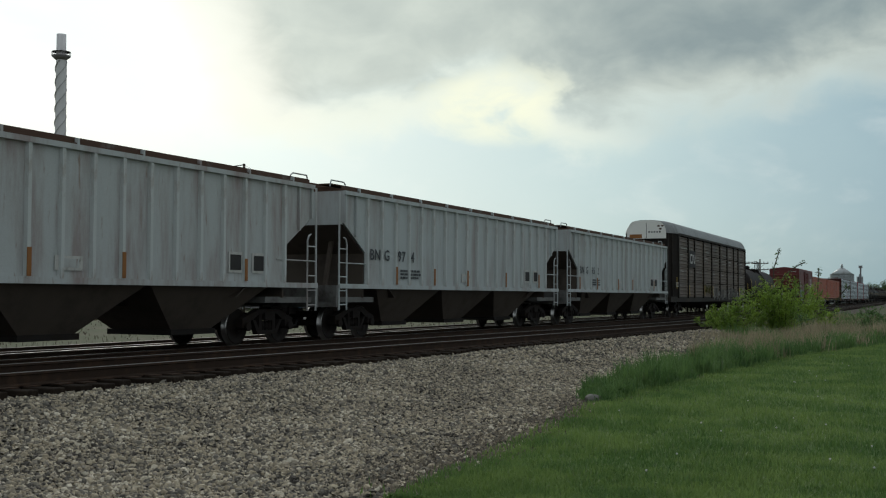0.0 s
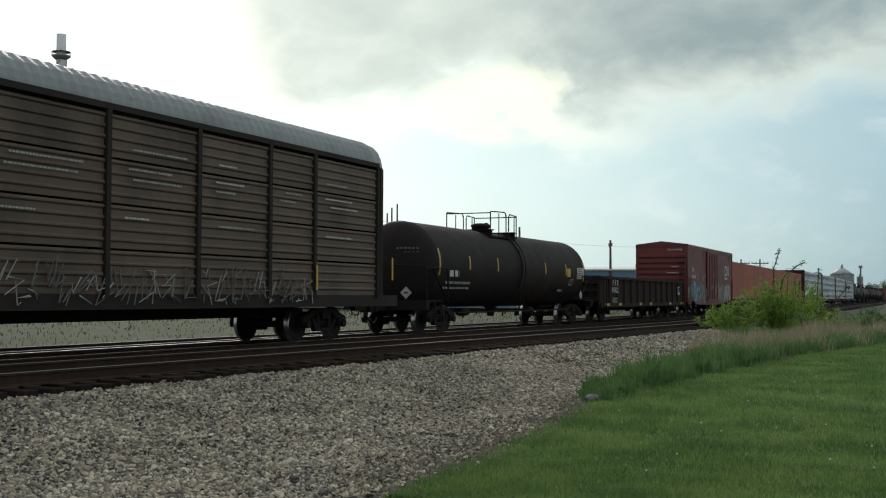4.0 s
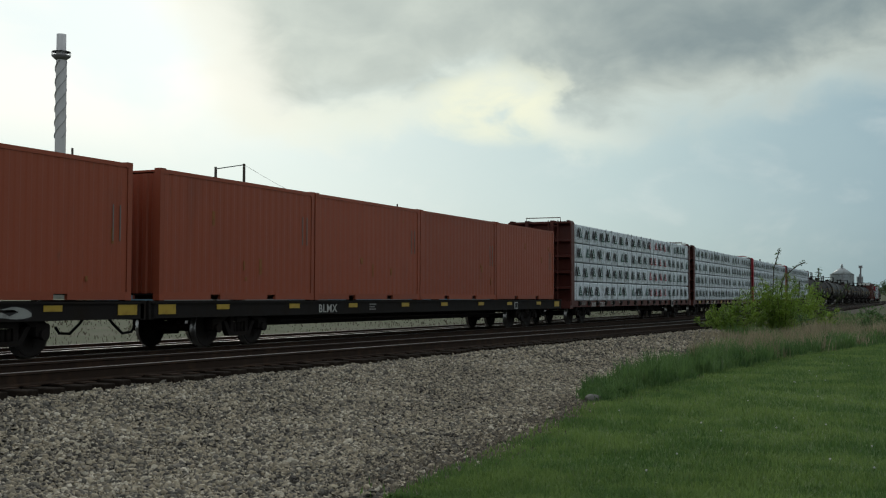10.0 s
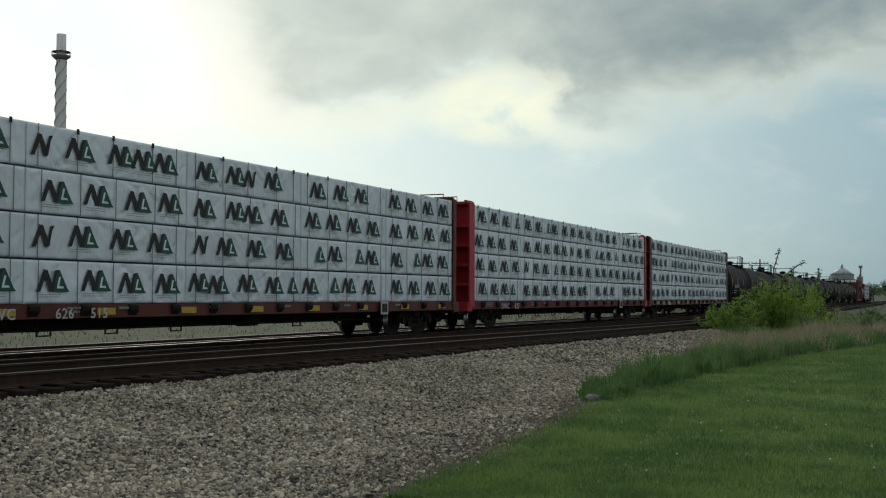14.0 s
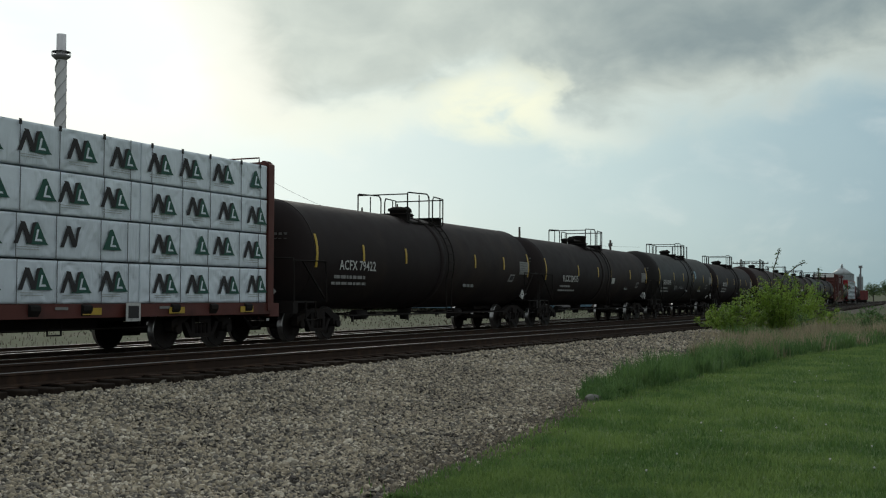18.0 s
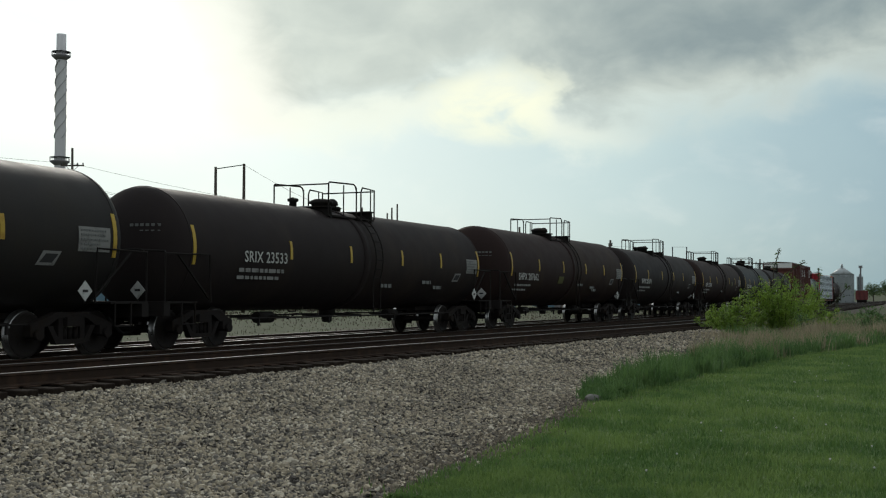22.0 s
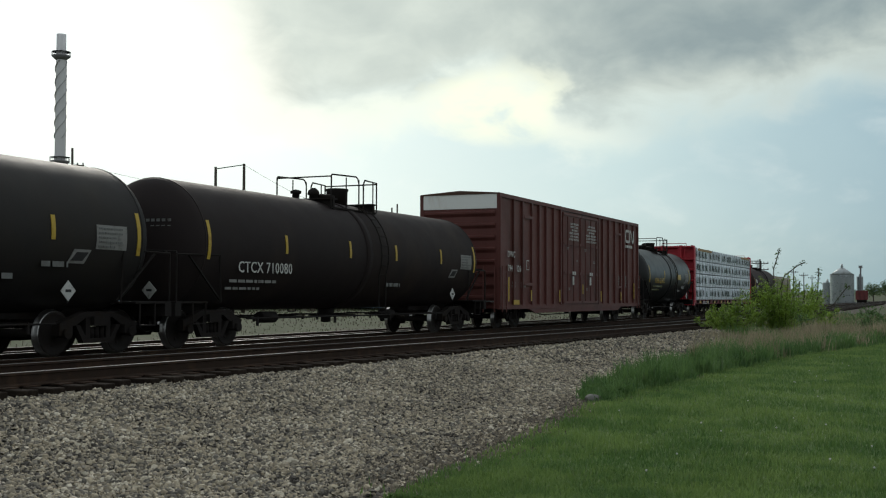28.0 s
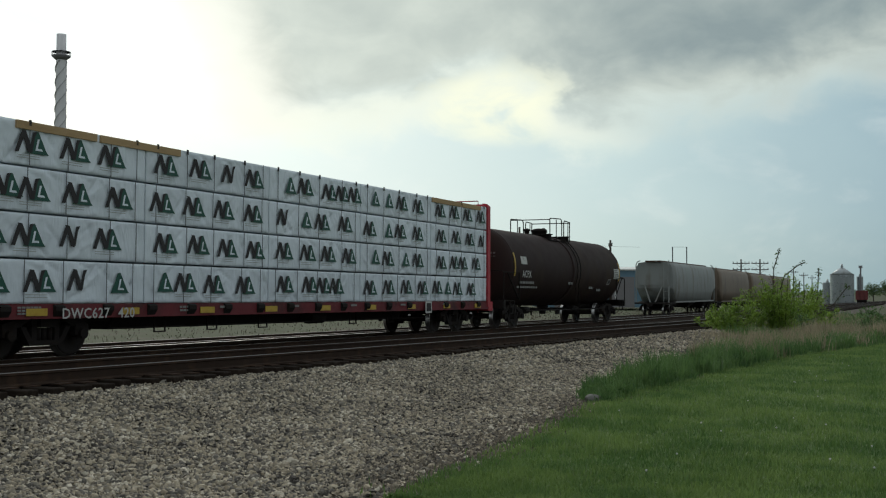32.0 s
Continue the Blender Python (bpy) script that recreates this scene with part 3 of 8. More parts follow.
def side_frame_mesh(sgn):
    y0, y1 = (0.93, 1.09) if sgn > 0 else (-1.09, -0.93)
    bm = bm_new()
    prism_y(bm, [(-1.05, 0.52), (-0.62, 0.58), (-0.36, 0.72), (0.36, 0.72), (0.62, 0.58), (1.05, 0.52), (1.05, 0.62), (0.66, 0.74), (0.38, 0.83), (-0.38, 0.83), (-0.66, 0.74), (-1.05, 0.62)], y0, y1)
    prism_y(bm, [(-0.62, 0.58), (-0.40, 0.24), (0.40, 0.24), (0.62, 0.58), (0.50, 0.58), (0.33, 0.33), (-0.33, 0.33), (-0.50, 0.58)], y0 + 0.01, y1 - 0.01)
    for x in (-0.28, 0.28):
        box(bm, x - 0.06, x + 0.06, y0 + 0.02, y1 - 0.02, 0.33, 0.73)
    for x in (-0.14, 0.0, 0.14):
        rod(bm, (x, (y0 + y1) / 2, 0.33), (x, (y0 + y1) / 2, 0.55), 0.055, 8)
    for x in (-0.89, 0.89):
        box(bm, x - 0.17, x + 0.17, y0 - 0.01, y1 + 0.01, 0.40, 0.60)
        rod(bm, (x, y1 if sgn > 0 else y0, AXLE), (x, (y1 + 0.08) if sgn > 0 else (y0 - 0.08), AXLE), 0.10, 12)
    return mesh_of("side_frame", bm, "truck")


def bolster_mesh():
    bm = bm_new()
    box(bm, -0.2, 0.2, -1.15, 1.15, 0.56, 0.74)
    rod(bm, (0, 0, 0.74), (0, 0, 0.86), 0.2, 14)
    for x in (-0.5, 0.5):
        box(bm, x - 0.05, x + 0.05, -0.75, 0.75, 0.36, 0.46)
    return mesh_of("bolster", bm, "truck")


WHEEL_ME, FRAME_L, FRAME_R, BOLSTER = wheelset_mesh(), side_frame_mesh(-1), side_frame_mesh(1), bolster_mesh()


def truck(car, x):
    t = put("truck", BOLSTER, car, pose(x, 0, 0), "grimy cast two-axle truck")
    put("side_frame", FRAME_L, t)
    put("side_frame", FRAME_R, t)
    for k, d in enumerate((-0.89, 0.89)):
        WHEELSETS.append((put("wheelset", WHEEL_ME, t, pose(d, 0, AXLE), "steel wheelset with bright worn treads"), k))
    return t


def coupler_mesh():
    bm = bm_new()
    box(bm, -0.75, 0.0, -0.09, 0.09, 0.72, 0.94)
    prism_y(bm, [(-0.95, 0.70), (-0.72, 0.66), (-0.72, 1.0), (-0.95, 0.98)], -0.17, 0.17)
    box(bm, -1.05, -0.9, 0.02, 0.17, 0.68, 1.0)
    box(bm, -0.98, -0.84, -0.2, -0.13, 0.74, 0.93)
    return mesh_of("coupler", bm, "truck")


def hose_mesh():
    bm = bm_new()
    path(bm, [(0, 0.35, 0.75), (-0.2, 0.36, 0.55), (-0.5, 0.34, 0.36), (-0.85, 0.28, 0.38), (-1.0, 0.24, 0.5)], 0.03, 6)
    return mesh_of("air_hose", bm, "rubber")


COUPLER, HOSE = coupler_mesh(), hose_mesh()


def running_gear(car, L, inset):
    for x in (-L / 2 + inset, L / 2 - inset):
        truck(car, x)
    for x, a in ((-L / 2, 0), (L / 2, 180)):
        put("coupler", COUPLER, car, pose(x, 0, 0, 0, 0, a))
        put("air_hose", HOSE, car, pose(x, 0, 0, 0, 0, a))


def car_base(name, label, S0, S1, inset, group="freight cars of the train"):
    car = thing(name, label, "freight car", group)
    L = S1 - S0
    CARS.append((car, (S0 + S1) / 2, L / 2 - inset))
    running_gear(car, L, inset)
    return car, L


LADDERS = {}


def ladder(car, x, y, z0, z1, w=0.42, mat="galv", along="x", rungs=None):
    """Two rails and their rungs, standing off the end or the side."""
    n = rungs or max(2, round((z1 - z0) / 0.4))
    key = (round(z1 - z0, 2), w, mat, along, n)
    if key not in LADDERS:
        H = z1 - z0
        v = (lambda a, z: (a, 0, z)) if along == "x" else (lambda a, z: (0, a, z))
        bm = bm_new()
        for a in (-w / 2, w / 2):
            rod(bm, v(a, 0), v(a, H), 0.022, 6)
        rails = mesh_of("ladder", bm, mat)
        bm = bm_new()
        rod(bm, v(-w / 2, 0), v(w / 2, 0), 0.018, 6)
        LADDERS[key] = (rails, mesh_of("rung", bm, mat))
    rails, rung = LADDERS[key]
    lad = put("ladder", rails, car, pose(x, y, z0))
    for i in range(n):
        put("rung", rung, lad, pose(0, 0, (i + 0.5) * (z1 - z0) / n))
    return lad


PLATE_CACHE = {}


def plate(name, car, x, y, z, w, h, mat, label="", thick=0.006):
    """A flat plate or reflector on the near side, its centre at x, z."""
    key = (name, round(w, 3), round(h, 3), mat)
    if key not in PLATE_CACHE:
        bm = bm_new()
        box(bm, -w / 2, w / 2, -thick, thick, -h / 2, h / 2)
        PLATE_CACHE[key] = mesh_of(name, bm, mat)
    return put(name, PLATE_CACHE[key], car, pose(x, y, z), label)


def data_panel(car, x, y, z, w, h, rng, rows=4, back="black_panel", ink="decal_grey"):
    bm = bm_new()
    bars(bm, x - w / 2, y, z + h / 2, rows, w, h / rows * 0.6, h / rows, rng, 0.003)
    return part("stencil_line", bm, ink, car, "faded lines of small stencilled data")


def band(bm, pts, w, y0, y1):
    """A flat painted band along a bent line in the plane of the side, mitred at its corners."""
    q = [Vector((a, b)) for a, b in pts]
    left, right = [], []
    for i, c in enumerate(q):
        u = (c - q[i - 1]).normalized() if i else (q[1] - q[0]).normalized()
        v = (q[i + 1] - c).normalized() if i < len(q) - 1 else u
        n = Vector((-u.y - v.y, u.x + v.x)).normalized()
        k = w / 2 / max(0.5, n.dot(Vector((-u.y, u.x))))
        left.append(c + n * k)
        right.append(c - n * k)
    rings = [[(a.x, y0, a.y), (b.x, y0, b.y), (b.x, y1, b.y), (a.x, y1, a.y)] for a, b in zip(left, right)]
    loft(bm, rings)


def sign_emblem(car, x, y, z, s, mat="decal", squash=1.0):
    """The railway's emblem as one bent band: an open loop that runs on into a zigzag."""
    bm = bm_new()
    loop = [(0.54, 0.07), (0.16, 0.07), (0.09, 0.10), (0.065, 0.18), (0.065, 0.62), (0.09, 0.70), (0.16, 0.73), (0.54, 0.73)]
    wave = [(0.66, 0.0), (0.66, 0.62), (0.69, 0.70), (0.76, 0.735), (0.84, 0.70), (0.88, 0.62), (1.06, 0.18), (1.10, 0.10), (1.17, 0.065), (1.25, 0.10), (1.275, 0.18), (1.275, 0.8)]
    for q in (loop, wave):
        band(bm, [(a * s, b * s * squash) for a, b in q], 0.13 * s * (squash + 1) / 2, -0.004, 0.0)
    return put("emblem", mesh_of("emblem", bm, mat), car, pose(x, y, z), "white painted railway emblem")


def graffiti(car, x0, x1, y, z0, z1, mats, rng, count=26, label="faded spray-painted graffiti", halo=None):
    """A row of fat, touching painted letters: rim, fill, shine and a hole; the last of mats is the outline."""
    n = max(3, count // 3)
    cell = (x1 - x0) / n

    def blob(bm, cx, cz, w, h, power, lean, yy, mi, wave, ph):
        ring = []
        for j in range(20):
            a = 2 * math.pi * j / 20
            c, s = math.cos(a), math.sin(a)
            k = 1 + wave * math.sin(3 * a + ph)
            px, pz = w * k * math.copysign(abs(c) ** power, c), h * k * math.copysign(abs(s) ** power, s)
            ring.append((min(max(cx + px + lean * pz, x0), x1), yy, min(max(cz + pz, z0), z1)))
        f = bm.faces.new([bm.verts.new(p) for p in ring])
        f.material_index = mi
    tone = 0
    for i in range(n):
        bm = bm_new()
        cx = x0 + cell * (i + 0.5) + rng.uniform(-0.1, 0.1) * cell
        h = (z1 - z0) / 2 * rng.uniform(0.75, 1.0)
        cz = min(max((z0 + z1) / 2 + rng.uniform(-0.15, 0.15) * (z1 - z0), z0 + h), z1 - h)
        lean, wave, ph, pw = rng.uniform(-0.5, 0.6), rng.uniform(0.05, 0.16), rng.random() * 6, rng.choice((0.5, 0.7, 1.1, 1.3))
        yy = y - 0.002 - 0.0016 * (i % 3)
        if rng.random() < 0.55:
            tone = rng.randrange(len(mats) - 1)
        w = cell * rng.uniform(0.5, 0.64)
        if halo is not None:
            blob(bm, cx + 0.15 * w, cz - 0.05 * h, w * 1.12, h * 1.06, 0.8, lean, y - 0.0005 - 0.0004 * (i % 3), halo, 0.1, ph + 1)
        blob(bm, cx, cz, w, h, pw, lean, yy, len(mats) - 1, wave, ph)
        blob(bm, cx, cz, w * 0.86, h * 0.88, pw, lean, yy - 0.0005, tone, wave, ph)
        blob(bm, cx - 0.2 * w, cz + 0.35 * h, w * 0.4, h * 0.2, 0.7, lean, yy - 0.001, (tone + 1) % (len(mats) - 1), 0.1, ph)
        blob(bm, cx + rng.uniform(-0.3, 0.35) * w, cz + rng.uniform(-0.5, 0.3) * h, w * rng.uniform(0.12, 0.35), h * rng.uniform(0.2, 0.5), 1.7, lean + rng.uniform(-0.7, 0.7), yy - 0.001, len(mats) - 1, 0.1, ph + 2)
        if rng.random() < 0.5:
            a = cx + rng.uniform(-0.4, 0.4) * w
            path(bm, [(a, yy - 0.001, max(z0, cz - h * 0.8)), (a + 0.1 * w, yy - 0.001, cz), (a + lean * h * 0.6, yy - 0.001, min(z1, cz + h * 0.7))], 0.008, 4, len(mats) - 1)
        me = bpy.data.meshes.new("graffiti_letter")
        bm.to_mesh(me)
        bm.free()
        for m in mats:
            me.materials.append(M[m])
        put("graffiti_letter", me, car, None, label)


# ---- covered hopper with outside posts ----
def rib_hopper(S0, S1, mark, seed, label, paint="hopper_grey"):
    rng = random.Random(seed)
    car, L = car_base("covered_hopper", label, S0, S1, 1.65)
    h, W, zt, zb = L / 2, 1.47, 3.88, 1.44
    cut = 1.55
    patched = {0, 3, 7, 10, 15} if seed % 2 else {2, 5, 8, 12, 16}
    for s in (-1, 1):
        y = s * W
        bm = bm_new()
        prof = [(-h + 0.35, zt), (-h + 0.35, 3.05), (-h + cut, 2.3), (-h + cut, zb), (h - cut, zb), (h - cut, 2.3), (h - 0.35, 3.05), (h - 0.35, zt)]
        loft(bm, [[(x, y - s * 0.05, z) for x, z in prof], [(x, y - s * 0.01, z) for x, z in prof]])
        side = part("side_sheet", bm, paint, car, "weathered light grey ribbed side")
        bm = bm_new()
        prism = [(-0.055, 0.0), (-0.04, s * 0.075), (0.04, s * 0.075), (0.055, 0.0)]
        loft(bm, [[(x, q, 0) for x, q in prism], [(x, q, zt - zb) for x, q in prism]])
        rib = mesh_of("rib", bm, "hopper_rib")
        bm = bm_new()
        box(bm, -0.05, 0.05, -0.09, -0.078, 0, 0.5)
        shoe = mesh_of("rust_patch", bm, "rust_orange")
        n = 18
        for i in range(n):
            x = -h + cut + 0.05 + (L - 2 * cut - 0.1) * i / (n - 1)
            put("rib", rib, car, pose(x, y - s * 0.01, zb))
            if s < 0 and i in patched:
                put("rust_patch", shoe, car, pose(x, y - s * 0.01, zb + 0.03), "orange-brown reflector patch at a rib's foot")
        for x in (-h + 0.38, -h + 0.95, h - 0.95, h - 0.38):
            z = 3.05 if abs(abs(x) - h + 0.38) < 0.01 else 2.72
            bm = bm_new()
            box(bm, x - 0.03, x + 0.03, min(y - s * 0.01, y + s * 0.06), max(y - s * 0.01, y + s * 0.06), z, zt)
            part("rib", bm, paint, car)
        bm = bm_new()
        box(bm, -h + 0.3, h - 0.3, min(y, y + s * 0.08), max(y, y + s * 0.08), zt - 0.1, zt)
        part("top_rail", bm, paint, car)
        bm = bm_new()
        box(bm, -h + 0.1, h - 0.1, min(y - s * 0.02, y + s * 0.05), max(y - s * 0.02, y + s * 0.05), zb - 0.1, zb + 0.02)
        part("side_sill", bm, paint, car)
        # ends: posts, ladders and grab irons
        for e in (-1, 1):
            bm = bm_new()
            path(bm, [(e * (h - 0.12), y, 0.78), (e * (h - 0.12), y, 3.83)], 0.026, 6)
            path(bm, [(e * (h - 0.52), y, 0.78), (e * (h - 0.52), y, 2.5), (e * (h - 0.46), y, 2.62), (e * (h - 0.36), y, 2.66)], 0.022, 6)
            lad = part("ladder", bm, paint, car, "slim grey corner ladder")
            for z in (0.92, 1.28, 1.64, 2.0, 2.36):
                bm = bm_new()
                rod(bm, (e * (h - 0.52), y, z), (e * (h - 0.12), y, z), 0.018, 6)
                part("rung", bm, paint, lad)
            bm = bm_new()
            rod(bm, (e * (h - 1.9), y, 2.0), (e * (h - 0.3), y, 2.0), 0.018, 6)
            part("grab_iron", bm, paint, car)
    for e in (-1, 1):
        bm = bm_new()
        # slope sheet under the body's end, with the upper end panel
        loft(bm, [[(e * (h - 0.35), -W + 0.06, 3.0), (e * (h - 0.35), W - 0.06, 3.0), (e * (h - 0.40), W - 0.06, 3.0), (e * (h - 0.40), -W + 0.06, 3.0)],
                  [(e * (h - 3.4), -W + 0.06, 1.1), (e * (h - 3.4), W - 0.06, 1.1), (e * (h - 3.45), W - 0.06, 1.1), (e * (h - 3.45), -W + 0.06, 1.1)]])
        part("slope_sheet", bm, "hopper_bay", car, "brown-grey sloping end sheet")
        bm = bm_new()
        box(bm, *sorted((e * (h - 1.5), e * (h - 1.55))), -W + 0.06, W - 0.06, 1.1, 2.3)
        part("end_web", bm, "hopper_bay", car, "brown-grey cross web under the slope")
        bm = bm_new()
        box(bm, min(e * (h - 0.35), e * (h - 0.40)), max(e * (h - 0.35), e * (h - 0.40)), -W + 0.05, W - 0.05, 3.0, zt)
        part("end_panel", bm, paint, car)
        bm = bm_new()
        box(bm, min(e * h, e * (h - 2.2)), max(e * h, e * (h - 2.2)), -W + 0.1, W - 0.1, 0.98, 1.12)
        box(bm, min(e * h, e * (h - 0.15)), max(e * h, e * (h - 0.15)), -W, W, 0.86, 1.42)
        part("end_platform", bm, "frame_grey", car)
        for y in (-0.75, 0.75):
            bm = bm_new()
            loft(bm, [[(e * (h - 0.5), y - 0.05, 1.1), (e * (h - 0.5), y + 0.05, 1.1), (e * (h - 0.6), y + 0.05, 1.1), (e * (h - 0.6), y - 0.05, 1.1)],
                      [(e * (h - 0.9), y - 0.05, 2.6), (e * (h - 0.9), y + 0.05, 2.6), (e * (h - 1.0), y + 0.05, 2.6), (e * (h - 1.0), y - 0.05, 2.6)]])
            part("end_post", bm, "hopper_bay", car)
    # hopper bays
    bays = (-4.3, 0.0, 4.3)
    for x in bays:
        bm = bm_new()
        a = 2.14
        loft(bm, [[(x - a, -W + 0.08, zb - 0.06), (x + a, -W + 0.08, zb - 0.06), (x + a, W - 0.08, zb - 0.06), (x - a, W - 0.08, zb - 0.06)],
                  [(x - 0.72, -0.8, 0.42), (x + 0.72, -0.8, 0.42), (x + 0.72, 0.8, 0.42), (x - 0.72, 0.8, 0.42)]])
        bay = part("hopper_bay", bm, "hopper_bay", car, "funnel-shaped dark brown-grey discharge bay")
        bm = bm_new()
        box(bm, x - 0.78, x + 0.78, -0.86, 0.86, 0.3, 0.42)
        part("outlet_gate", bm, "frame_dark", bay)
    bm = bm_new()
    box(bm, -h, h, -0.25, 0.25, 0.92, 1.2)
    part("centre_sill", bm, "frame_dark", car)
    bm = bm_new()
    prism_x(bm, [(-W, zt), (-W, zt + 0.04), (-0.5, zt + 0.16), (0.5, zt + 0.16), (W, zt + 0.04), (W, zt)], -h + 0.35, h - 0.35)
    roof = part("roof", bm, "rust_roof", car, "rust-brown shallow roof")
    for i in range(10):
        bm = bm_new()
        box(bm, -h + 1.4 + i * (L - 2.8) / 9 - 0.012, -h + 1.4 + i * (L - 2.8) / 9 + 0.012, -1.26, 1.26, zt + 0.08, zt + 0.16)
        part("hatch_bracket", bm, "rust_roof", roof)
    bm = bm_new()
    box(bm, -h + 0.5, h - 0.5, -0.35, 0.35, zt + 0.17, zt + 0.27)
    part("trough_hatch", bm, "rust_roof", roof)
    for s in (-1, 1):
        bm = bm_new()
        box(bm, -h + 0.1, h - 0.1, s * 1.0 - 0.22, s * 1.0 + 0.22, zt + 0.155, zt + 0.18)
        part("running_board", bm, "rust_roof", roof, "rusty grating walkway")
    for s in (-1, 1):
        bm = bm_new()
        box(bm, -h + 0.35, h - 0.35, *sorted((s * (W - 0.10), s * (W - 0.06))), zt + 0.045, zt + 0.13)
        part("roof_edge", bm, "rust_roof", roof, "rust-brown upstand along the roof's edge")
        for i in range(9):
            bm = bm_new()
            x = -h + 1.2 + i * (L - 2.4) / 8
            box(bm, x - 0.025, x + 0.025, *sorted((s * (W - 0.06), s * (W + 0.02))), zt, zt + 0.125)
            part("edge_bracket", bm, paint, roof)
    for e in (-1, 1):
        bm = bm_new()
        path(bm, [(e * (h - 0.9), -1.2, zt + 0.2), (e * (h - 0.8), -1.2, zt + 0.27), (e * (h - 0.15), -1.2, zt + 0.27), (e * (h - 0.08), -1.2, zt + 0.1)], 0.02)
        part("roof_grab", bm, paint, roof)
    for x in (h - 3.55, h - 2.65):
        bx = plate("data_square", car, x, -W - 0.01, 1.88, 0.52, 0.46, "decal", "white-framed black data square")
        plate("data_field", bx, 0, -0.008, 0, 0.4, 0.34, "ink")
    gap = (L - 2 * cut - 0.1) / 17
    for k, word in enumerate(mark):
        if word:
            lettering(word, 0.42, "stencil_dark", car, -h + cut + 0.05 + gap * k + 0.16, -W - 0.016, 2.13, "worn dark stencilled characters", wide=1.1)
    data_panel(car, -h + 4.4, -W - 0.02, 1.75, 1.6, 0.3, rng, 3, ink="stencil_dark")
    bx = plate("data_square", car, -h + 8.3, -W - 0.012, 1.72, 0.7, 0.26, "decal", "white-framed consolidated stencil")
    plate("data_field", bx, 0, -0.008, 0, 0.5, 0.16, paint)
    return car


# ---- enclosed car-carrier ----
def auto_rack(S0, S1):
    rng = random.Random(5)
    car, L = car_base("auto_rack_car", "tall sooty brown enclosed auto rack with a galvanised roof", S0, S1, 3.4)
    h, W, zb, ze = L / 2, 1.5, 0.89, 4.72
    NOSE = 0.4
    bm = bm_new()
    box(bm, -h, h, -1.45, 1.45, zb - 0.02, zb + 0.28)
    part("flat_deck", bm, "rack_dark", car)
    bm = bm_new()
    prism_x(bm, [(-0.5, 0.62), (0.5, 0.62), (1.1, 0.9), (-1.1, 0.9)], -h + 5.2, h - 5.2)
    part("under_sill", bm, "frame_dark", car)
    seams = [-h + 1.8, -h + 4.5, -h + 6.4, -h + 9.2, -h + 12.0, -h + 15.0, -h + 17.8, -h + 20.5, -h + 22.5, h - 1.3]
    rows = 4
    for s in (-1, 1):
        for i, (a, b) in enumerate(zip(seams, seams[1:])):
            for r in range(rows):
                z0 = zb + 0.28 + r * (ze - zb - 0.36) / rows
                z1 = z0 + (ze - zb - 0.36) / rows - 0.045
                key = ("rackpanel", round(b - a, 2), s)
                if key not in PLATE_CACHE:
                    bm = bm_new()
                    ring, H, k = [], z1 - z0, 4
                    for j in range(k):
                        zz = H * j / k
                        ring += [(0.0, zz), (0.0, zz + H / k * 0.55), (0.035, zz + H / k * 0.7), (0.035, zz + H / k * 0.85)]
                    ring.append((0.0, H))
                    sec = [(s * d, z) for d, z in ring] + [(-s * 0.03, H), (-s * 0.03, 0)]
                    prism_x(bm, sec, 0, b - a - 0.14)
                    PLATE_CACHE[key] = mesh_of("side_panel", bm, "rack")
                put("side_panel", PLATE_CACHE[key], car, pose(a + 0.07, s * (W - 0.05), z0), "" if i else "perforated brown steel side panel")
        for a in seams:
            bm = bm_new()
            box(bm, a - 0.06, a + 0.06, min(s * (W - 0.08), s * (W + 0.03)), max(s * (W - 0.08), s * (W + 0.03)), zb + 0.2, ze)
            part("side_post", bm, "rack_dark", car)
        for a, b in ((-h, seams[0]), (seams[-1], h)):
            bm = bm_new()
            # the nose narrows from the last post to the end doors
            e = -1 if a < 0 else 1
            x0, x1, y0, y1 = (b - 0.06 if a < 0 else a + 0.06), e * (h - NOSE), s * (W - 0.04), s * 1.1
            loft(bm, [[(x0, y0 - s * 0.03, z), (x0, y0, z), (x1, y1, z), (x1, y1 - s * 0.03, z)] for z in (zb + 0.28, ze)])
            part("end_side_sheet", bm, "frame_dark", car)
            for f in (0.55, 0.93):
                bm = bm_new()
                x, y = x0 + (x1 - x0) * f, y0 + (y1 - y0) * f
                box(bm, x - 0.05, x + 0.05, min(y, y + s * 0.07), max(y, y + s * 0.07), zb + 0.2, ze)
                part("side_post", bm, "rack_dark", car)
        bm = bm_new()
        box(bm, -h + 1.75, h - 1.25, min(s * (W - 0.08), s * (W + 0.02)), max(s * (W - 0.08), s * (W + 0.02)), ze - 0.06, ze + 0.06)
        part("eave_rail", bm, "rack_dark", car)
    # rounded corrugated roof
    bm = bm_new()
    half = [(-W - 0.02, ze + 0.02), (-W, ze + 0.13), (-W + 0.06, ze + 0.3), (-W + 0.18, ze + 0.49), (-W + 0.38, ze + 0.64), (-W + 0.64, ze + 0.71), (-0.4, ze + 0.74)]
    arc = half + [(-y, z) for y, z in half[::-1]]
    secs = []
    for i in range(2 * 88 + 1):
        x = (-h + NOSE - 0.05) + (L - 2 * NOSE + 0.1) * i / 176
        d = 0.018 if i % 2 else 0.0
        thin = 1 - 0.26 * max(0.0, (abs(x) - h + 1.55) / (1.6 - NOSE))
        secs.append([(x, y * thin * (1 - d / 3), z - d) for y, z in arc] + [(x, (W - 0.1) * thin, ze), (x, -(W - 0.1) * thin, ze)])
    loft(bm, secs)
    part("roof", bm, "roof_sheet", car, "dull grey corrugated roof")
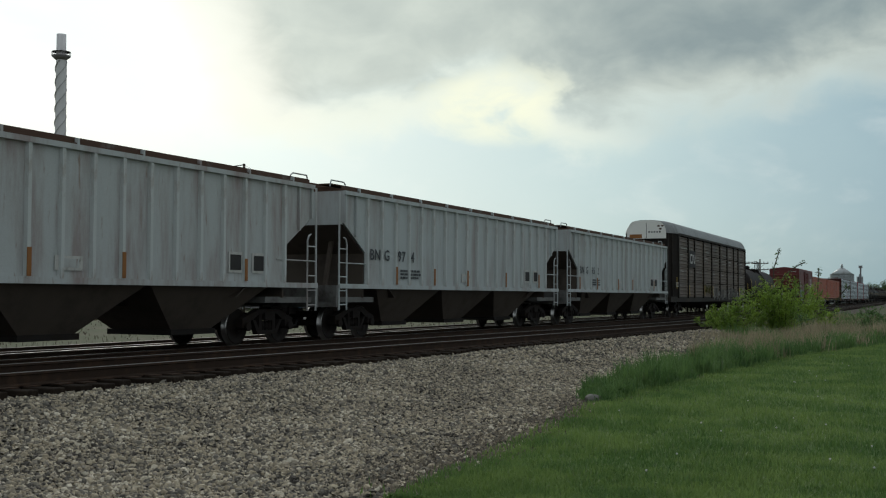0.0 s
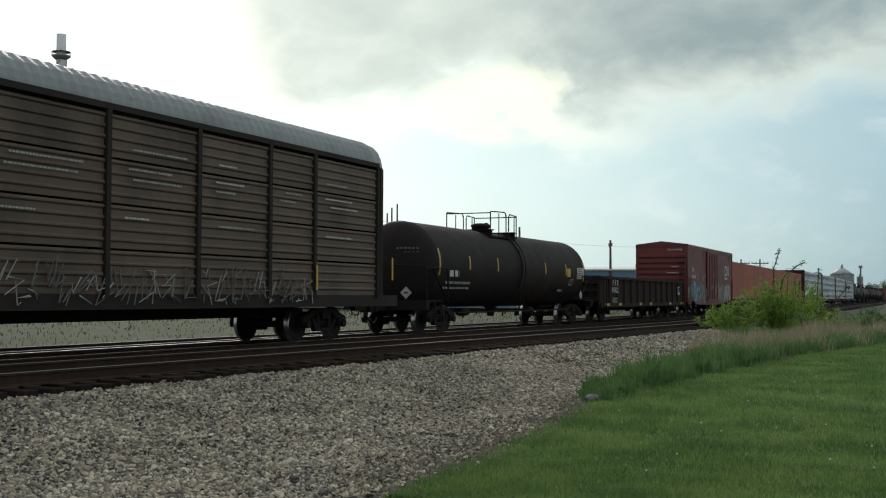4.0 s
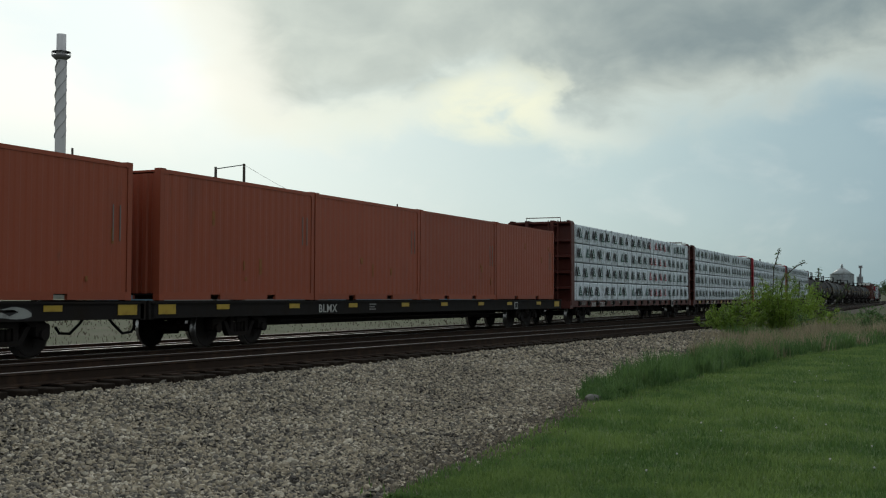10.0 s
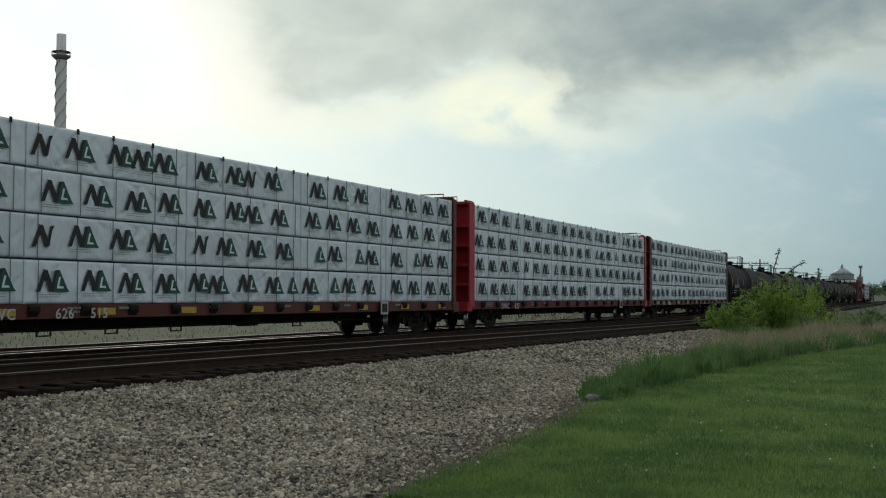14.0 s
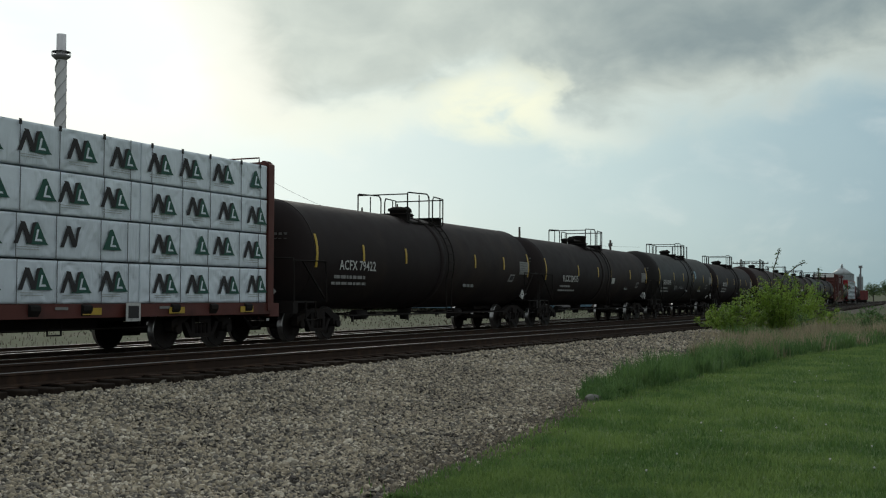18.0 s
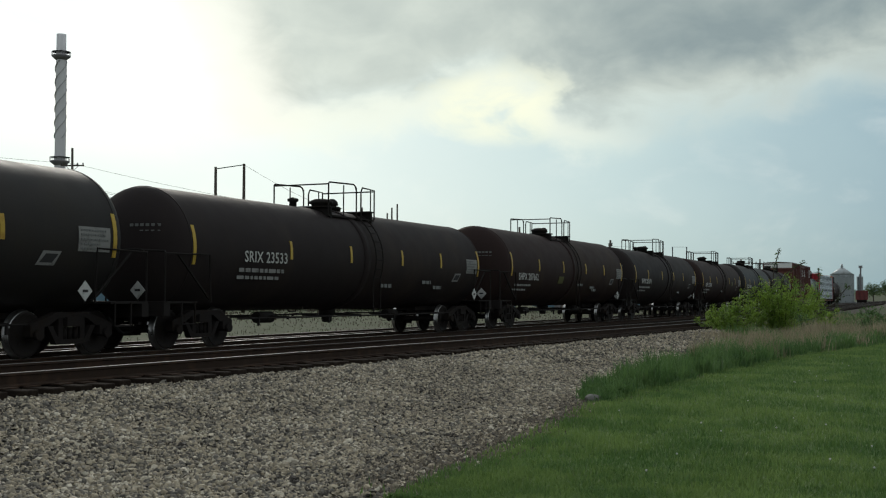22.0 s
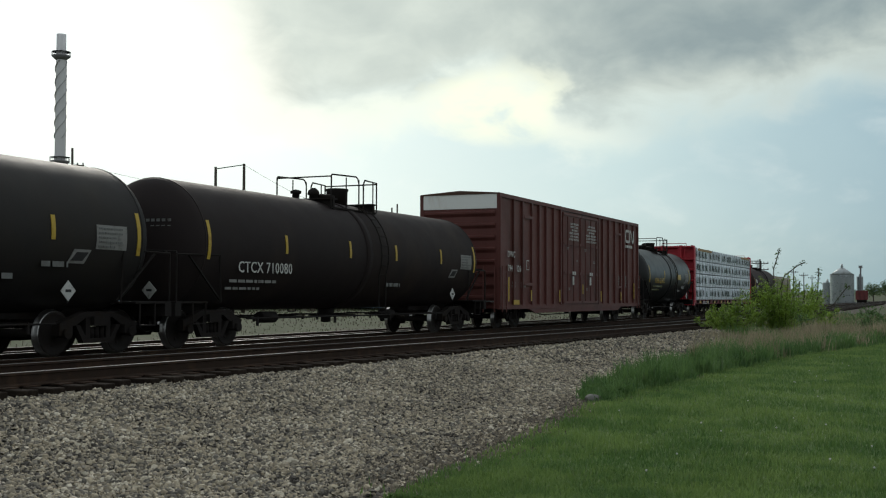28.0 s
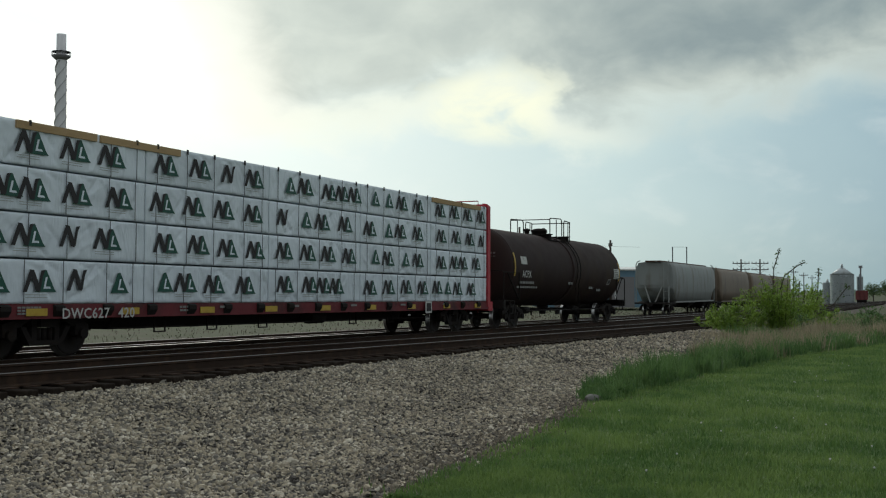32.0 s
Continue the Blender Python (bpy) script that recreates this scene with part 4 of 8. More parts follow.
    for e in (-1, 1):
        for s in (-1, 1):
            bm = bm_new()
            box(bm, min(e * (h - NOSE - 0.02), e * (h - NOSE - 0.1)), max(e * (h - NOSE - 0.02), e * (h - NOSE - 0.1)), min(s * 0.02, s * 1.08), max(s * 0.02, s * 1.08), zb + 0.28, 4.42)
            part("end_door", bm, "frame_dark", car, "dark folding end door")
        bm = bm_new()
        ring = [(-1.1, 4.42)] + [(y * 0.735, z - 0.02) for y, z in arc[1:-1]] + [(1.1, 4.42)]
        loft(bm, [[(e * (h - NOSE + 0.09), y, z) for y, z in ring], [(e * (h - NOSE + 0.02), y, z) for y, z in ring]])
        gable = part("end_gable", bm, "white", car, "white painted upper end with rust stains")
        plate("gable_seam", gable, e * (h - NOSE + 0.094), 0.0, 4.86, 0.008, 0.86, "rack_dark", "", 0.012)
        bm = bm_new()
        box(bm, *sorted((e * (h - NOSE + 0.09), e * (h - NOSE + 0.1))), 0.25, 0.95, 4.44, 4.66)
        part("end_patch", bm, "rust_orange", gable, "faded orange patch")
        bm = bm_new()
        for k in range(5):
            box(bm, *sorted((e * (h - NOSE + 0.09), e * (h - NOSE + 0.098))), -0.2 - 0.15 * k, -0.12 - 0.15 * k, 4.74, 4.84 - 0.02 * (k % 2))
        part("stencil_line", bm, "stencil_dark", gable)
        for k in range(3):
            bm = bm_new()
            y, z = -0.9 + 0.1 * k, 5.12 - 0.17 * (k == 1)
            loft(bm, [[(e * (h - NOSE + 0.0905 + q), y + 0.07 * math.cos(a) * (1 + 0.4 * math.sin(3 * a + k)), z + 0.07 * math.sin(a) * (1 + 0.3 * math.cos(2 * a))) for a in np.linspace(0, 6.283, 12, endpoint=False)] for q in (0.0, 0.006)])
            part("rust_stain", bm, "rust_roof", gable)
        ladder(car, e * (h - NOSE + 0.1), -0.85, 0.9, 4.4, 0.4, "rack_dark", "y", 9)
    sign = plate("emblem_panel", car, seams[1] + 0.98, -W - 0.045, 3.4, 1.7, 0.98, "ink", "black square behind the emblem")
    sign_emblem(car, seams[1] + 0.26, -W - 0.056, 3.15, 1.11, squash=0.6)
    for x, z in ((-h + 0.95, 1.95), (seams[1] + 0.0, 1.55), (seams[3], 1.55), (seams[4], 1.55), (seams[8], 1.6), (h - 0.55, 1.9)):
        plate("reflector", car, x, -W - 0.07, z, 0.08, 0.62, "yellow")
    fr = plate("reporting_plate", car, -h + 1.15, -W - 0.05, 1.85, 0.55, 0.24, "decal", "small framed plate")
    plate("plate_field", fr, 0, -0.008, 0, 0.46, 0.16, "rack")
    for i, (a, b) in enumerate(zip(seams, seams[1:])):
        for z in (3.98, 3.6, 3.4, 2.65):
            if rng.random() < 0.8:
                bm = bm_new()
                x0 = a + 0.25 + rng.random() * 0.5
                bars(bm, x0, -W - 0.012, z, 1, (b - x0) * rng.uniform(0.35, 0.9), 0.035, 0.1, rng, 0.004)
                part("stencil_line", bm, rng.choice(("decal", "graf_pale", "graf_pale")), car)
    for k in range(5):
        scrawl(car, seams[3] + 0.3, seams[4] - 0.6, -W - 0.012, 1.2 + 0.1 * k, 1.75 + 0.06 * k, "graf_olive", 60 + k, 7)
    for k in range(16):
        x = seams[4] + 0.2 + k * 0.62
        scrawl(car, x, x + 0.8, -W - 0.012, 0.95, 1.55 + 0.35 * rng.random(), ("graf_pale", "graf_grey", "graf_grey")[k % 3], 80 + k, 6)
    return car


# ---- tank car ----
def tank_car(l, r, top, name_label, mark, seed, mat="black", ink="decal", bottom=0.78, dome="low", sheet=None, head_text=True, marks=5, bands=(0.0,), extras=(), plat=0.0, shell_label="", tdx=0.0, tdz=0.0, wide=0.97, pdx=1.5, sdx=0.0):
    """Tank whose straight barrel runs from l to r."""
    rng = random.Random(seed)
    hd = 0.62
    S0, S1 = l - hd, r + 0.56
    car, L = car_base("tank_car", name_label, S0 - 0.35, S1 + 0.35, 1.75)
    h = L / 2 - 0.35
    R = (top - bottom) / 2
    cz = (top + bottom) / 2
    prof = [(-h + hd * (1 - math.cos(a)), R * math.sin(a) ** 0.9) for a in np.linspace(0.02, math.pi / 2, 10)]
    prof += [(x, R) for x in np.linspace(-h + hd + 0.01, h - hd - 0.01, 9)]
    prof += [(-x, q) for x, q in prof[:10][::-1]]
    bm = bm_new()
    lathe_x(bm, prof, 44, cz)
    tank = part("tank", bm, mat, car, shell_label or "riveted black tank barrel with domed heads")
    for b in (-h + hd, h - hd):
        bm = bm_new()
        lathe_x(bm, [(b - 0.02, R + 0.001), (b - 0.015, R + 0.008), (b + 0.015, R + 0.008), (b + 0.02, R + 0.001)], 44, cz)
        part("weld_seam", bm, mat, tank)
    for b in bands:
        bm = bm_new()
        w = 0.16
        lathe_x(bm, [(b - w, R + 0.002), (b - w, R + 0.025), (b + w, R + 0.025), (b + w, R + 0.002)], 44, cz)
        part("tank_band", bm, mat, tank, "raised band round the barrel")

    def on(z, out=0.012):
        return -math.sqrt(max(R * R - (z - cz) ** 2, 0.01)) - out

    # yellow reflectors, bent to the barrel
    if isinstance(marks, tuple):
        xs = [q - (S0 + S1) / 2 for q in marks]
    else:
        xs = [-h + hd + 0.12] + [(-h + hd) + (2 * h - 2 * hd) * (i + 1) / (marks + 1) for i in range(marks)] + [h - hd - 0.12]
    for i, x in enumerate(xs):
        big = i in (0, len(xs) - 1)
        z0, z1 = (cz - 0.34, cz + 0.5) if big else (cz - 0.12, cz + 0.32)
        bm = bm_new()
        n = 6
        loft(bm, [[(x - 0.05, on(z), z), (x + 0.05, on(z), z), (x + 0.05, on(z) + 0.01, z), (x - 0.05, on(z) + 0.01, z)] for z in np.linspace(z0, z1, n)])
        part("reflector", bm, "yellow", tank)
    # sill, saddles, end platforms
    for e in (-1, 1):
        bm = bm_new()
        a, b = sorted((e * (h + 0.35), e * (h - 3.3)))
        box(bm, a, b, -0.32, 0.32, 0.7, 1.0)
        box(bm, *sorted((e * (h + 0.35), e * (h + 0.15))), -1.42, 1.42, 0.72, 0.98)
        part("stub_sill", bm, "frame_dark", car)
        bm = bm_new()
        box(bm, *sorted((e * (h + 0.33), e * (h - 0.75))), -1.42, 1.42, 0.98, 1.02)
        part("end_platform", bm, "frame_dark", car)
        bm = bm_new()
        x = e * (h - 1.4)
        prism_x(bm, [(-0.35, 0.72), (0.35, 0.72), (R * 0.86, cz - R * 0.5), (0.4, bottom + 0.1), (-0.4, bottom + 0.1), (-R * 0.86, cz - R * 0.5)], x - 0.35, x + 0.35)
        part("saddle", bm, "frame_dark", car)
        # handrail hoops in front of the head
        for s in (-1, 1):
            bm = bm_new()
            path(bm, [(e * (h + 0.3), s * 1.4, 1.0), (e * (h + 0.3), s * 1.4, 1.98), (e * (h + 0.22), s * 1.33, 2.05), (e * (h + 0.2), s * 0.15, 2.1)], 0.022, 6)
            part("handrail", bm, "frame_dark", car)
            bm = bm_new()
            path(bm, [(e * (h + 0.3), s * 1.4, 2.0), (e * (h - 1.15), s * 1.43, 2.02), (e * (h - 1.2), s * 1.43, 1.0)], 0.022, 6)
            part("handrail", bm, "frame_dark", car)
            bm = bm_new()
            path(bm, [(e * (h - 0.2), s * 1.44, 1.0), (e * (h - 0.2), s * 1.44, 0.55), (e * (h - 0.65), s * 1.44, 0.55), (e * (h - 0.65), s * 1.44, 1.0)], 0.022, 5)
            part("step", bm, "frame_dark", car)
        bm = bm_new()
        loft(bm, [[(e * (h - 0.1), -1.40, 2.0), (e * (h - 0.1), -1.36, 2.0), (e * (h - 0.14), -1.36, 2.0), (e * (h - 0.14), -1.40, 2.0)],
                  [(e * (h - 1.2), -1.40, 1.05), (e * (h - 1.2), -1.36, 1.05), (e * (h - 1.26), -1.36, 1.05), (e * (h - 1.26), -1.40, 1.05)]])
        part("brace", bm, "frame_dark", car)
        # hazard diamond in its holder: on the end rail in front, on the side behind
        q = 0.19
        if e > 0:
            x, y, z = h - pdx, -1.47, 1.22
            ring = [(x - q, y, z), (x, y, z + q), (x + q, y, z), (x, y, z - q)]
            off, foot = Vector((0, 0.01, 0)), (x, y + 0.02, 1.0)
        else:
            x, y, z = -h - 0.3, -0.7, 1.25
            ring = [(x, y - q, z), (x, y, z + q), (x, y + q, z), (x, y, z - q)]
            off, foot = Vector((0.01, 0, 0)), (x + 0.02, y, 1.0)
        bm = bm_new()
        loft(bm, [ring, [tuple(Vector(v) + off) for v in ring]])
        pl = part("hazard_placard", bm, "decal", car, "white diamond hazard placard")
        bm = bm_new()
        box(bm, *((x - 0.07, x + 0.07, y - 0.006, y) if e > 0 else (x - 0.006, x, y - 0.07, y + 0.07)), z - 0.025, z + 0.025)
        part("placard_mark", bm, "ink", pl)
        bm = bm_new()
        rod(bm, foot, (foot[0], foot[1], 1.1), 0.02)
        part("placard_post", bm, "frame_dark", car)
    # brake gear and rods underneath
    for y in (-1.15, 1.15):
        bm = bm_new()
        path(bm, [(-h + 2.6, y, 0.62), (h - 2.6, y, 0.62)], 0.022, 5)
        part("side_rod", bm, "frame_dark", car)
        n = 7
        for i in range(n):
            x = -h + 3.2 + (2 * h - 6.4) * i / (n - 1) + rng.uniform(-0.3, 0.3)
            bm = bm_new()
            box(bm, x - 0.025, x + 0.025, y - 0.025, y + 0.025, 0.45 + 0.12 * (i % 2), 0.62)
            box(bm, x - 0.02, x + 0.02, y - 0.02, y * 0.3, 0.62, 0.66)
            part("rod_hanger", bm, "frame_dark", car)
    for x in (-h * 0.45, h * 0.35):
        bm = bm_new()
        rod(bm, (x - 0.3, -0.5, 0.62), (x + 0.35, -0.5, 0.62), 0.14, 12)
        part("brake_cylinder", bm, "frame_dark", car)
    bm = bm_new()
    lathe_z(bm, [(0.42, 0.08), (0.44, 0.14), (0.6, 0.14), (0.62, 0.22), (bottom + 0.06, 0.24)], 14, 0.15, 0)
    part("bottom_outlet", bm, "frame_dark", car)
    # manway, walkway and safety railing on top
    p = plat
    bm = bm_new()
    box(bm, p - 1.35, p + 1.2, -0.85, -0.45, top - 0.24, top - 0.2)
    deck = part("top_platform", bm, "frame_dark", car)
    for x0, x1, y0, y1, z0, z1, nm in ((p - 1.35, p + 1.2, 0.45, 0.85, top - 0.24, top - 0.2, "walkway_grating"), (p - 1.35, p - 1.0, -0.85, 0.85, top, top + 0.035, "walkway_grating"), (p + 0.9, p + 1.2, -0.85, 0.85, top, top + 0.035, "walkway_grating"),
                                       (p - 1.24, p - 1.16, -0.85, 0.85, top - 0.3, top - 0.005, "platform_bracket"), (p + 1.01, p + 1.09, -0.85, 0.85, top - 0.3, top - 0.005, "platform_bracket")):
        bm = bm_new()
        box(bm, x0, x1, y0, y1, z0, z1)
        part(nm, bm, "frame_dark", deck)
    zz = top + 0.66
    for s in (-1, 1):
        y = s * 0.85
        bm = bm_new()
        path(bm, [(p - 1.35, y, top - 0.2), (p - 1.35, y, zz - 0.03), (p - 1.3, y, zz), (p - 0.0, y, zz + 0.05), (p + 0.1, y, zz), (p + 0.16, y, zz - 0.12), (p + 0.16, y, top - 0.2)], 0.022, 6)
        part("safety_rail", bm, "frame_dark", deck)
        bm = bm_new()
        path(bm, [(p + 0.42, y, top - 0.2), (p + 0.42, y, zz - 0.12), (p + 0.5, y, zz), (p + 1.2, y, zz - 0.02), (p + 1.2, y, top - 0.2)], 0.022, 6)
        part("safety_rail", bm, "frame_dark", deck)
        for x in (p - 0.55, p + 0.16, p + 0.98):
            bm = bm_new()
            rod(bm, (x, y, top - 0.22), (x, y, zz - 0.02), 0.018)
            part("rail_post", bm, "frame_dark", deck)
    for x in (p - 1.35, p + 1.2):
        bm = bm_new()
        path(bm, [(x, -0.85, zz - 0.05), (x, 0.85, zz - 0.05)], 0.02)
        part("safety_rail", bm, "frame_dark", deck)
    bm = bm_new()
    if dome == "tall":
        lathe_z(bm, [(top - 0.1, 0.27), (top + 0.1, 0.27), (top + 0.12, 0.33), (top + 0.18, 0.33), (top + 0.22, 0.2), (top + 0.24, 0.03)], 20, p - 0.35)
        can = bm_new()
        lathe_z(can, [(top - 0.1, 0.3), (top + 0.36, 0.3), (top + 0.4, 0.33), (top + 0.44, 0.32), (top + 0.46, 0.05)], 20, p + 0.42)
        part("valve_housing", can, "frame_dark", car, "tall round valve housing")
    else:
        lathe_z(bm, [(top - 0.1, 0.27), (top + 0.16, 0.27), (top + 0.18, 0.33), (top + 0.24, 0.33), (top + 0.3, 0.2), (top + 0.32, 0.03)], 20, p - 0.3)
    part("manway", bm, "frame_dark", car, "bolted manway cover")
    bm = bm_new()
    lathe_z(bm, [(top - 0.06, 0.12), (top + 0.16, 0.12), (top + 0.18, 0.17), (top + 0.28, 0.15), (top + 0.36, 0.06)], 12, p + 0.3 if dome != "tall" else p - 0.85)
    part("valve", bm, "frame_dark", car)
    bm = bm_new()
    lathe_z(bm, [(top - 0.06, 0.1), (top + 0.1, 0.1), (top + 0.12, 0.14), (top + 0.18, 0.05)], 10, p + 0.75, 0.1)
    part("valve", bm, "frame_dark", car)
    if rng.random() < 0.7:
        bm = bm_new()
        lathe_z(bm, [(top - 0.06, 0.1), (top + 0.12, 0.1), (top + 0.14, 0.15), (top + 0.2, 0.15), (top + 0.24, 0.04)], 10, p - 1.75)
        part("valve", bm, "frame_dark", car)
    # ladder that follows the barrel from the platform down to the sill
    xl = p + 0.42
    for s in (-1, 1):
        arc = [(s * (R + 0.1) * math.cos(a), cz + (R + 0.1) * math.sin(a)) for a in np.linspace(1.05, -0.35, 9)]
        arc.append((arc[-1][0], 0.7))
        bm = bm_new()
        for x in (xl - 0.2, xl + 0.2):
            path(bm, [(x, y, z) for y, z in arc], 0.02, 5)
        lad = part("side_ladder", bm, "frame_dark", car, "dark ladder bent round the barrel")
        for k in range(1, len(arc)):
            bm = bm_new()
            rod(bm, (xl - 0.2, *arc[k]), (xl + 0.2, *arc[k]), 0.016, 5)
            part("rung", bm, "frame_dark", lad)
    # lettering
    z = cz - 0.37 + tdz
    tx = -h + hd + 0.85 + tdx
    if mark:
        lettering(mark, 0.36, ink, tank, tx, on(z + 0.12, 0.03), z, "stencilled reporting letters", wide=wide)
    else:
        bm = bm_new()
        bars(bm, tx, on(z + 0.12, 0.02), z + 0.2, 1, 1.1, 0.2, 0.1, rng, 0.004)
        part("stencil_line", bm, ink, tank)
    for k in range(2):
        bm = bm_new()
        bars(bm, tx - 0.1, on(z - 0.2 - 0.16 * k, 0.016), z - 0.14 - 0.16 * k, 1, 2.2, 0.09, 0.1, rng, 0.004)
        part("stencil_line", bm, "decal_grey" if ink == "decal" else "graf_olive", tank)
    zc = cz - 0.03
    x = h - hd - 0.6 + sdx
    pn = sheet or "decal_grey"
    bm = bm_new()
    loft(bm, [[(x - 0.42, on(q), q), (x + 0.42, on(q), q), (x + 0.42, on(q) + 0.01, q), (x - 0.42, on(q) + 0.01, q)] for q in np.linspace(zc - 0.22, zc + 0.24, 5)])
    panel = part("qualification_panel", bm, pn, tank, "pale stencil panel of small print")
    for k in range(5):
        bm = bm_new()
        zq = zc + 0.19 - 0.085 * k
        bars(bm, x - 0.37, on(zq, 0.02), zq, 1, 0.74, 0.035, 0.1, rng, 0.003)
        part("stencil_line", bm, "graf_grey", panel)
    bm = bm_new()
    zq, xq = cz - 0.4, h - hd - 1.75
    loft(bm, [[(xq - 0.24 + 0.06 * k, on(q), q), (xq + 0.2 + 0.06 * k, on(q), q), (xq + 0.2 + 0.06 * k, on(q) + 0.01, q), (xq - 0.24 + 0.06 * k, on(q) + 0.01, q)] for k, q in enumerate(np.linspace(zq - 0.13, zq + 0.13, 3))])
    fr = part("test_plate", bm, "decal_grey", tank, "white-framed slanted test stencil")
    bm = bm_new()
    loft(bm, [[(xq - 0.17 + 0.06 * k, on(q, 0.02), q), (xq + 0.13 + 0.06 * k, on(q, 0.02), q), (xq + 0.13 + 0.06 * k, on(q), q), (xq - 0.17 + 0.06 * k, on(q), q)] for k, q in enumerate(np.linspace(zq - 0.08, zq + 0.08, 3))])
    part("plate_field", bm, "ink", fr)
    for k in range(rng.randrange(1, 4)):
        bm = bm_new()
        zq = cz + rng.uniform(-0.75, -0.45)
        bars(bm, rng.uniform(-0.2, 0.6) * h, on(zq, 0.016), zq, 1, 0.9, 0.1, 0.1, rng, 0.004)
        part("stencil_line", bm, "graf_grey", tank)
    # small data on the head
    bm = bm_new()
    for k in range(2):
        z = cz + 0.45 - 0.1 * k
        for i in range(6 - 2 * k):
            yy = 0.05 - 0.95 + 0.12 * i
            ry = math.sqrt(yy * yy + (z - cz) ** 2) / R
            xx = -h + hd * (1 - math.sqrt(max(0.0, 1 - ry ** 2.2))) - 0.02
            box(bm, xx - 0.003, xx + 0.003, yy, yy + 0.09, z, z + (0.06 if k == 0 else 0.022))
    part("stencil_line", bm, "graf_grey", tank)
    for kind, xf, zf, w, hh, m, lab in extras:
        bm = bm_new()
        z0 = cz + zf
        if kind == "disc":
            ring = [(xf * h + w * math.cos(a), on(z0 + hh * math.sin(a)), z0 + hh * math.sin(a)) for a in np.linspace(0, 2 * math.pi, 20, endpoint=False)]
            loft(bm, [ring, [(a, b + 0.012, c) for a, b, c in ring]])
        else:
            loft(bm, [[(xf * h - w, on(q), q), (xf * h + w, on(q), q), (xf * h + w, on(q) + 0.01, q), (xf * h - w, on(q) + 0.01, q)] for q in np.linspace(z0 - hh, z0 + hh, 4)])
        part("painted_patch", bm, m, tank, lab)
    return car


def scrawl(car, x0, x1, y, z0, z1, mat, seed, n=6):
    """A thin hand-sprayed line."""
    rng = random.Random(seed)
    bm = bm_new()
    for i in range(n):
        a = x0 + (x1 - x0) * i / n
        pts = [(a + rng.uniform(0, 0.5), y, rng.uniform(z0, z1)) for _ in range(3)]
        path(bm, pts, 0.012, 4)
    return part("graffiti", bm, mat, car, "thin sprayed scrawl")


# ---- gondola ----
def gondola(S0, S1):
    rng = random.Random(3)
    car, L = car_base("gondola_car", "sooty black steel gondola with outside ribs", S0, S1, 1.7)
    h, W, zb, zt = L / 2, 1.48, 0.7, 2.07
    for s in (-1, 1):
        bm = bm_new()
        box(bm, -h, h, *sorted((s * (W - 0.06), s * (W - 0.03))), zb, zt - 0.05)
        part("side_sheet", bm, "gondola", car)
        bm = bm_new()
        box(bm, -h - 0.02, h + 0.02, *sorted((s * (W - 0.08), s * (W + 0.07))), zt - 0.12, zt)
        part("top_chord", bm, "gondola", car)
        bm = bm_new()
        box(bm, -h, h, *sorted((s * (W - 0.06), s * (W + 0.05))), zb - 0.02, zb + 0.16)
        part("side_sill", bm, "gondola", car)
        n = 12
        for i in range(n):
            x = -h + 1.45 + (L - 2.9) * i / (n - 1)
            bm = bm_new()
            loft(bm, [[(x - 0.09, s * (W - 0.03), zb + 0.1), (x + 0.09, s * (W - 0.03), zb + 0.1), (x + 0.05, s * (W + 0.06), zb + 0.1), (x - 0.05, s * (W + 0.06), zb + 0.1)],
                      [(x - 0.09, s * (W - 0.03), zt - 0.1), (x + 0.09, s * (W - 0.03), zt - 0.1), (x + 0.05, s * (W + 0.06), zt - 0.1), (x - 0.05, s * (W + 0.06), zt - 0.1)]])
            part("rib", bm, "gondola", car)
    for e in (-1, 1):
        bm = bm_new()
        box(bm, *sorted((e * h, e * (h - 0.06))), -W + 0.05, W - 0.05, zb + 0.25, zt + 0.02)
        part("end_sheet", bm, "gondola", car)
        for z in (1.05, 1.4, 1.75):
            bm = bm_new()
            prism_y(bm, [(e * h, z - 0.09), (e * (h + 0.11), z - 0.04), (e * (h + 0.11), z + 0.04), (e * h, z + 0.09)], -W + 0.1, W - 0.1)
            part("end_rib", bm, "gondola", car)
        ladder(car, e * (h + 0.13), -W + 0.25, 0.6, 2.0, 0.4, "gondola", "y", 4)
        ladder(car, e * (h - 0.45), -W - 0.1, 0.6, 2.0, 0.4, "gondola", "x", 4)
        bm = bm_new()
        box(bm, *sorted((e * (h + 0.35), e * h)), -1.3, 1.3, 0.92, 1.0)
        part("end_platform", bm, "frame_dark", car)
    bm = bm_new()
    box(bm, -h + 0.05, h - 0.05, -W + 0.08, W - 0.08, zb + 0.2, zb + 0.3)
    part("floor_plate", bm, "gondola", car)
    bm = bm_new()
    prism_x(bm, [(-0.35, 0.5), (0.35, 0.5), (0.4, zb + 0.2), (-0.4, zb + 0.2)], -h, h)
    part("centre_sill", bm, "frame_dark", car)
    bm = bm_new()
    rod(bm, (0.6, -0.8, 0.55), (1.3, -0.8, 0.55), 0.17, 12)
    part("brake_reservoir", bm, "frame_dark", car)
    # a load that shows just above the rim
    for i in range(26):
        x = -h + 5.5 + i * 0.42 + rng.uniform(-0.1, 0.1)
        bm = bm_new()
        box(bm, x - 0.06, x + 0.06, -1.0, 1.0, zb + 0.3, zt + rng.uniform(0.0, 0.06))
        part("scrap_edge", bm, "gondola", car) if i % 2 else part("scrap_edge", bm, "rust_roof", car)
    lettering("F X E", 0.37, "decal", car, -h + 1.75, -W - 0.075, 1.66, "white stencilled letters", wide=1.1)
    lettering("919022", 0.36, "decal", car, -h + 1.62, -W - 0.075, 1.34, "white stencilled digits", wide=0.95)
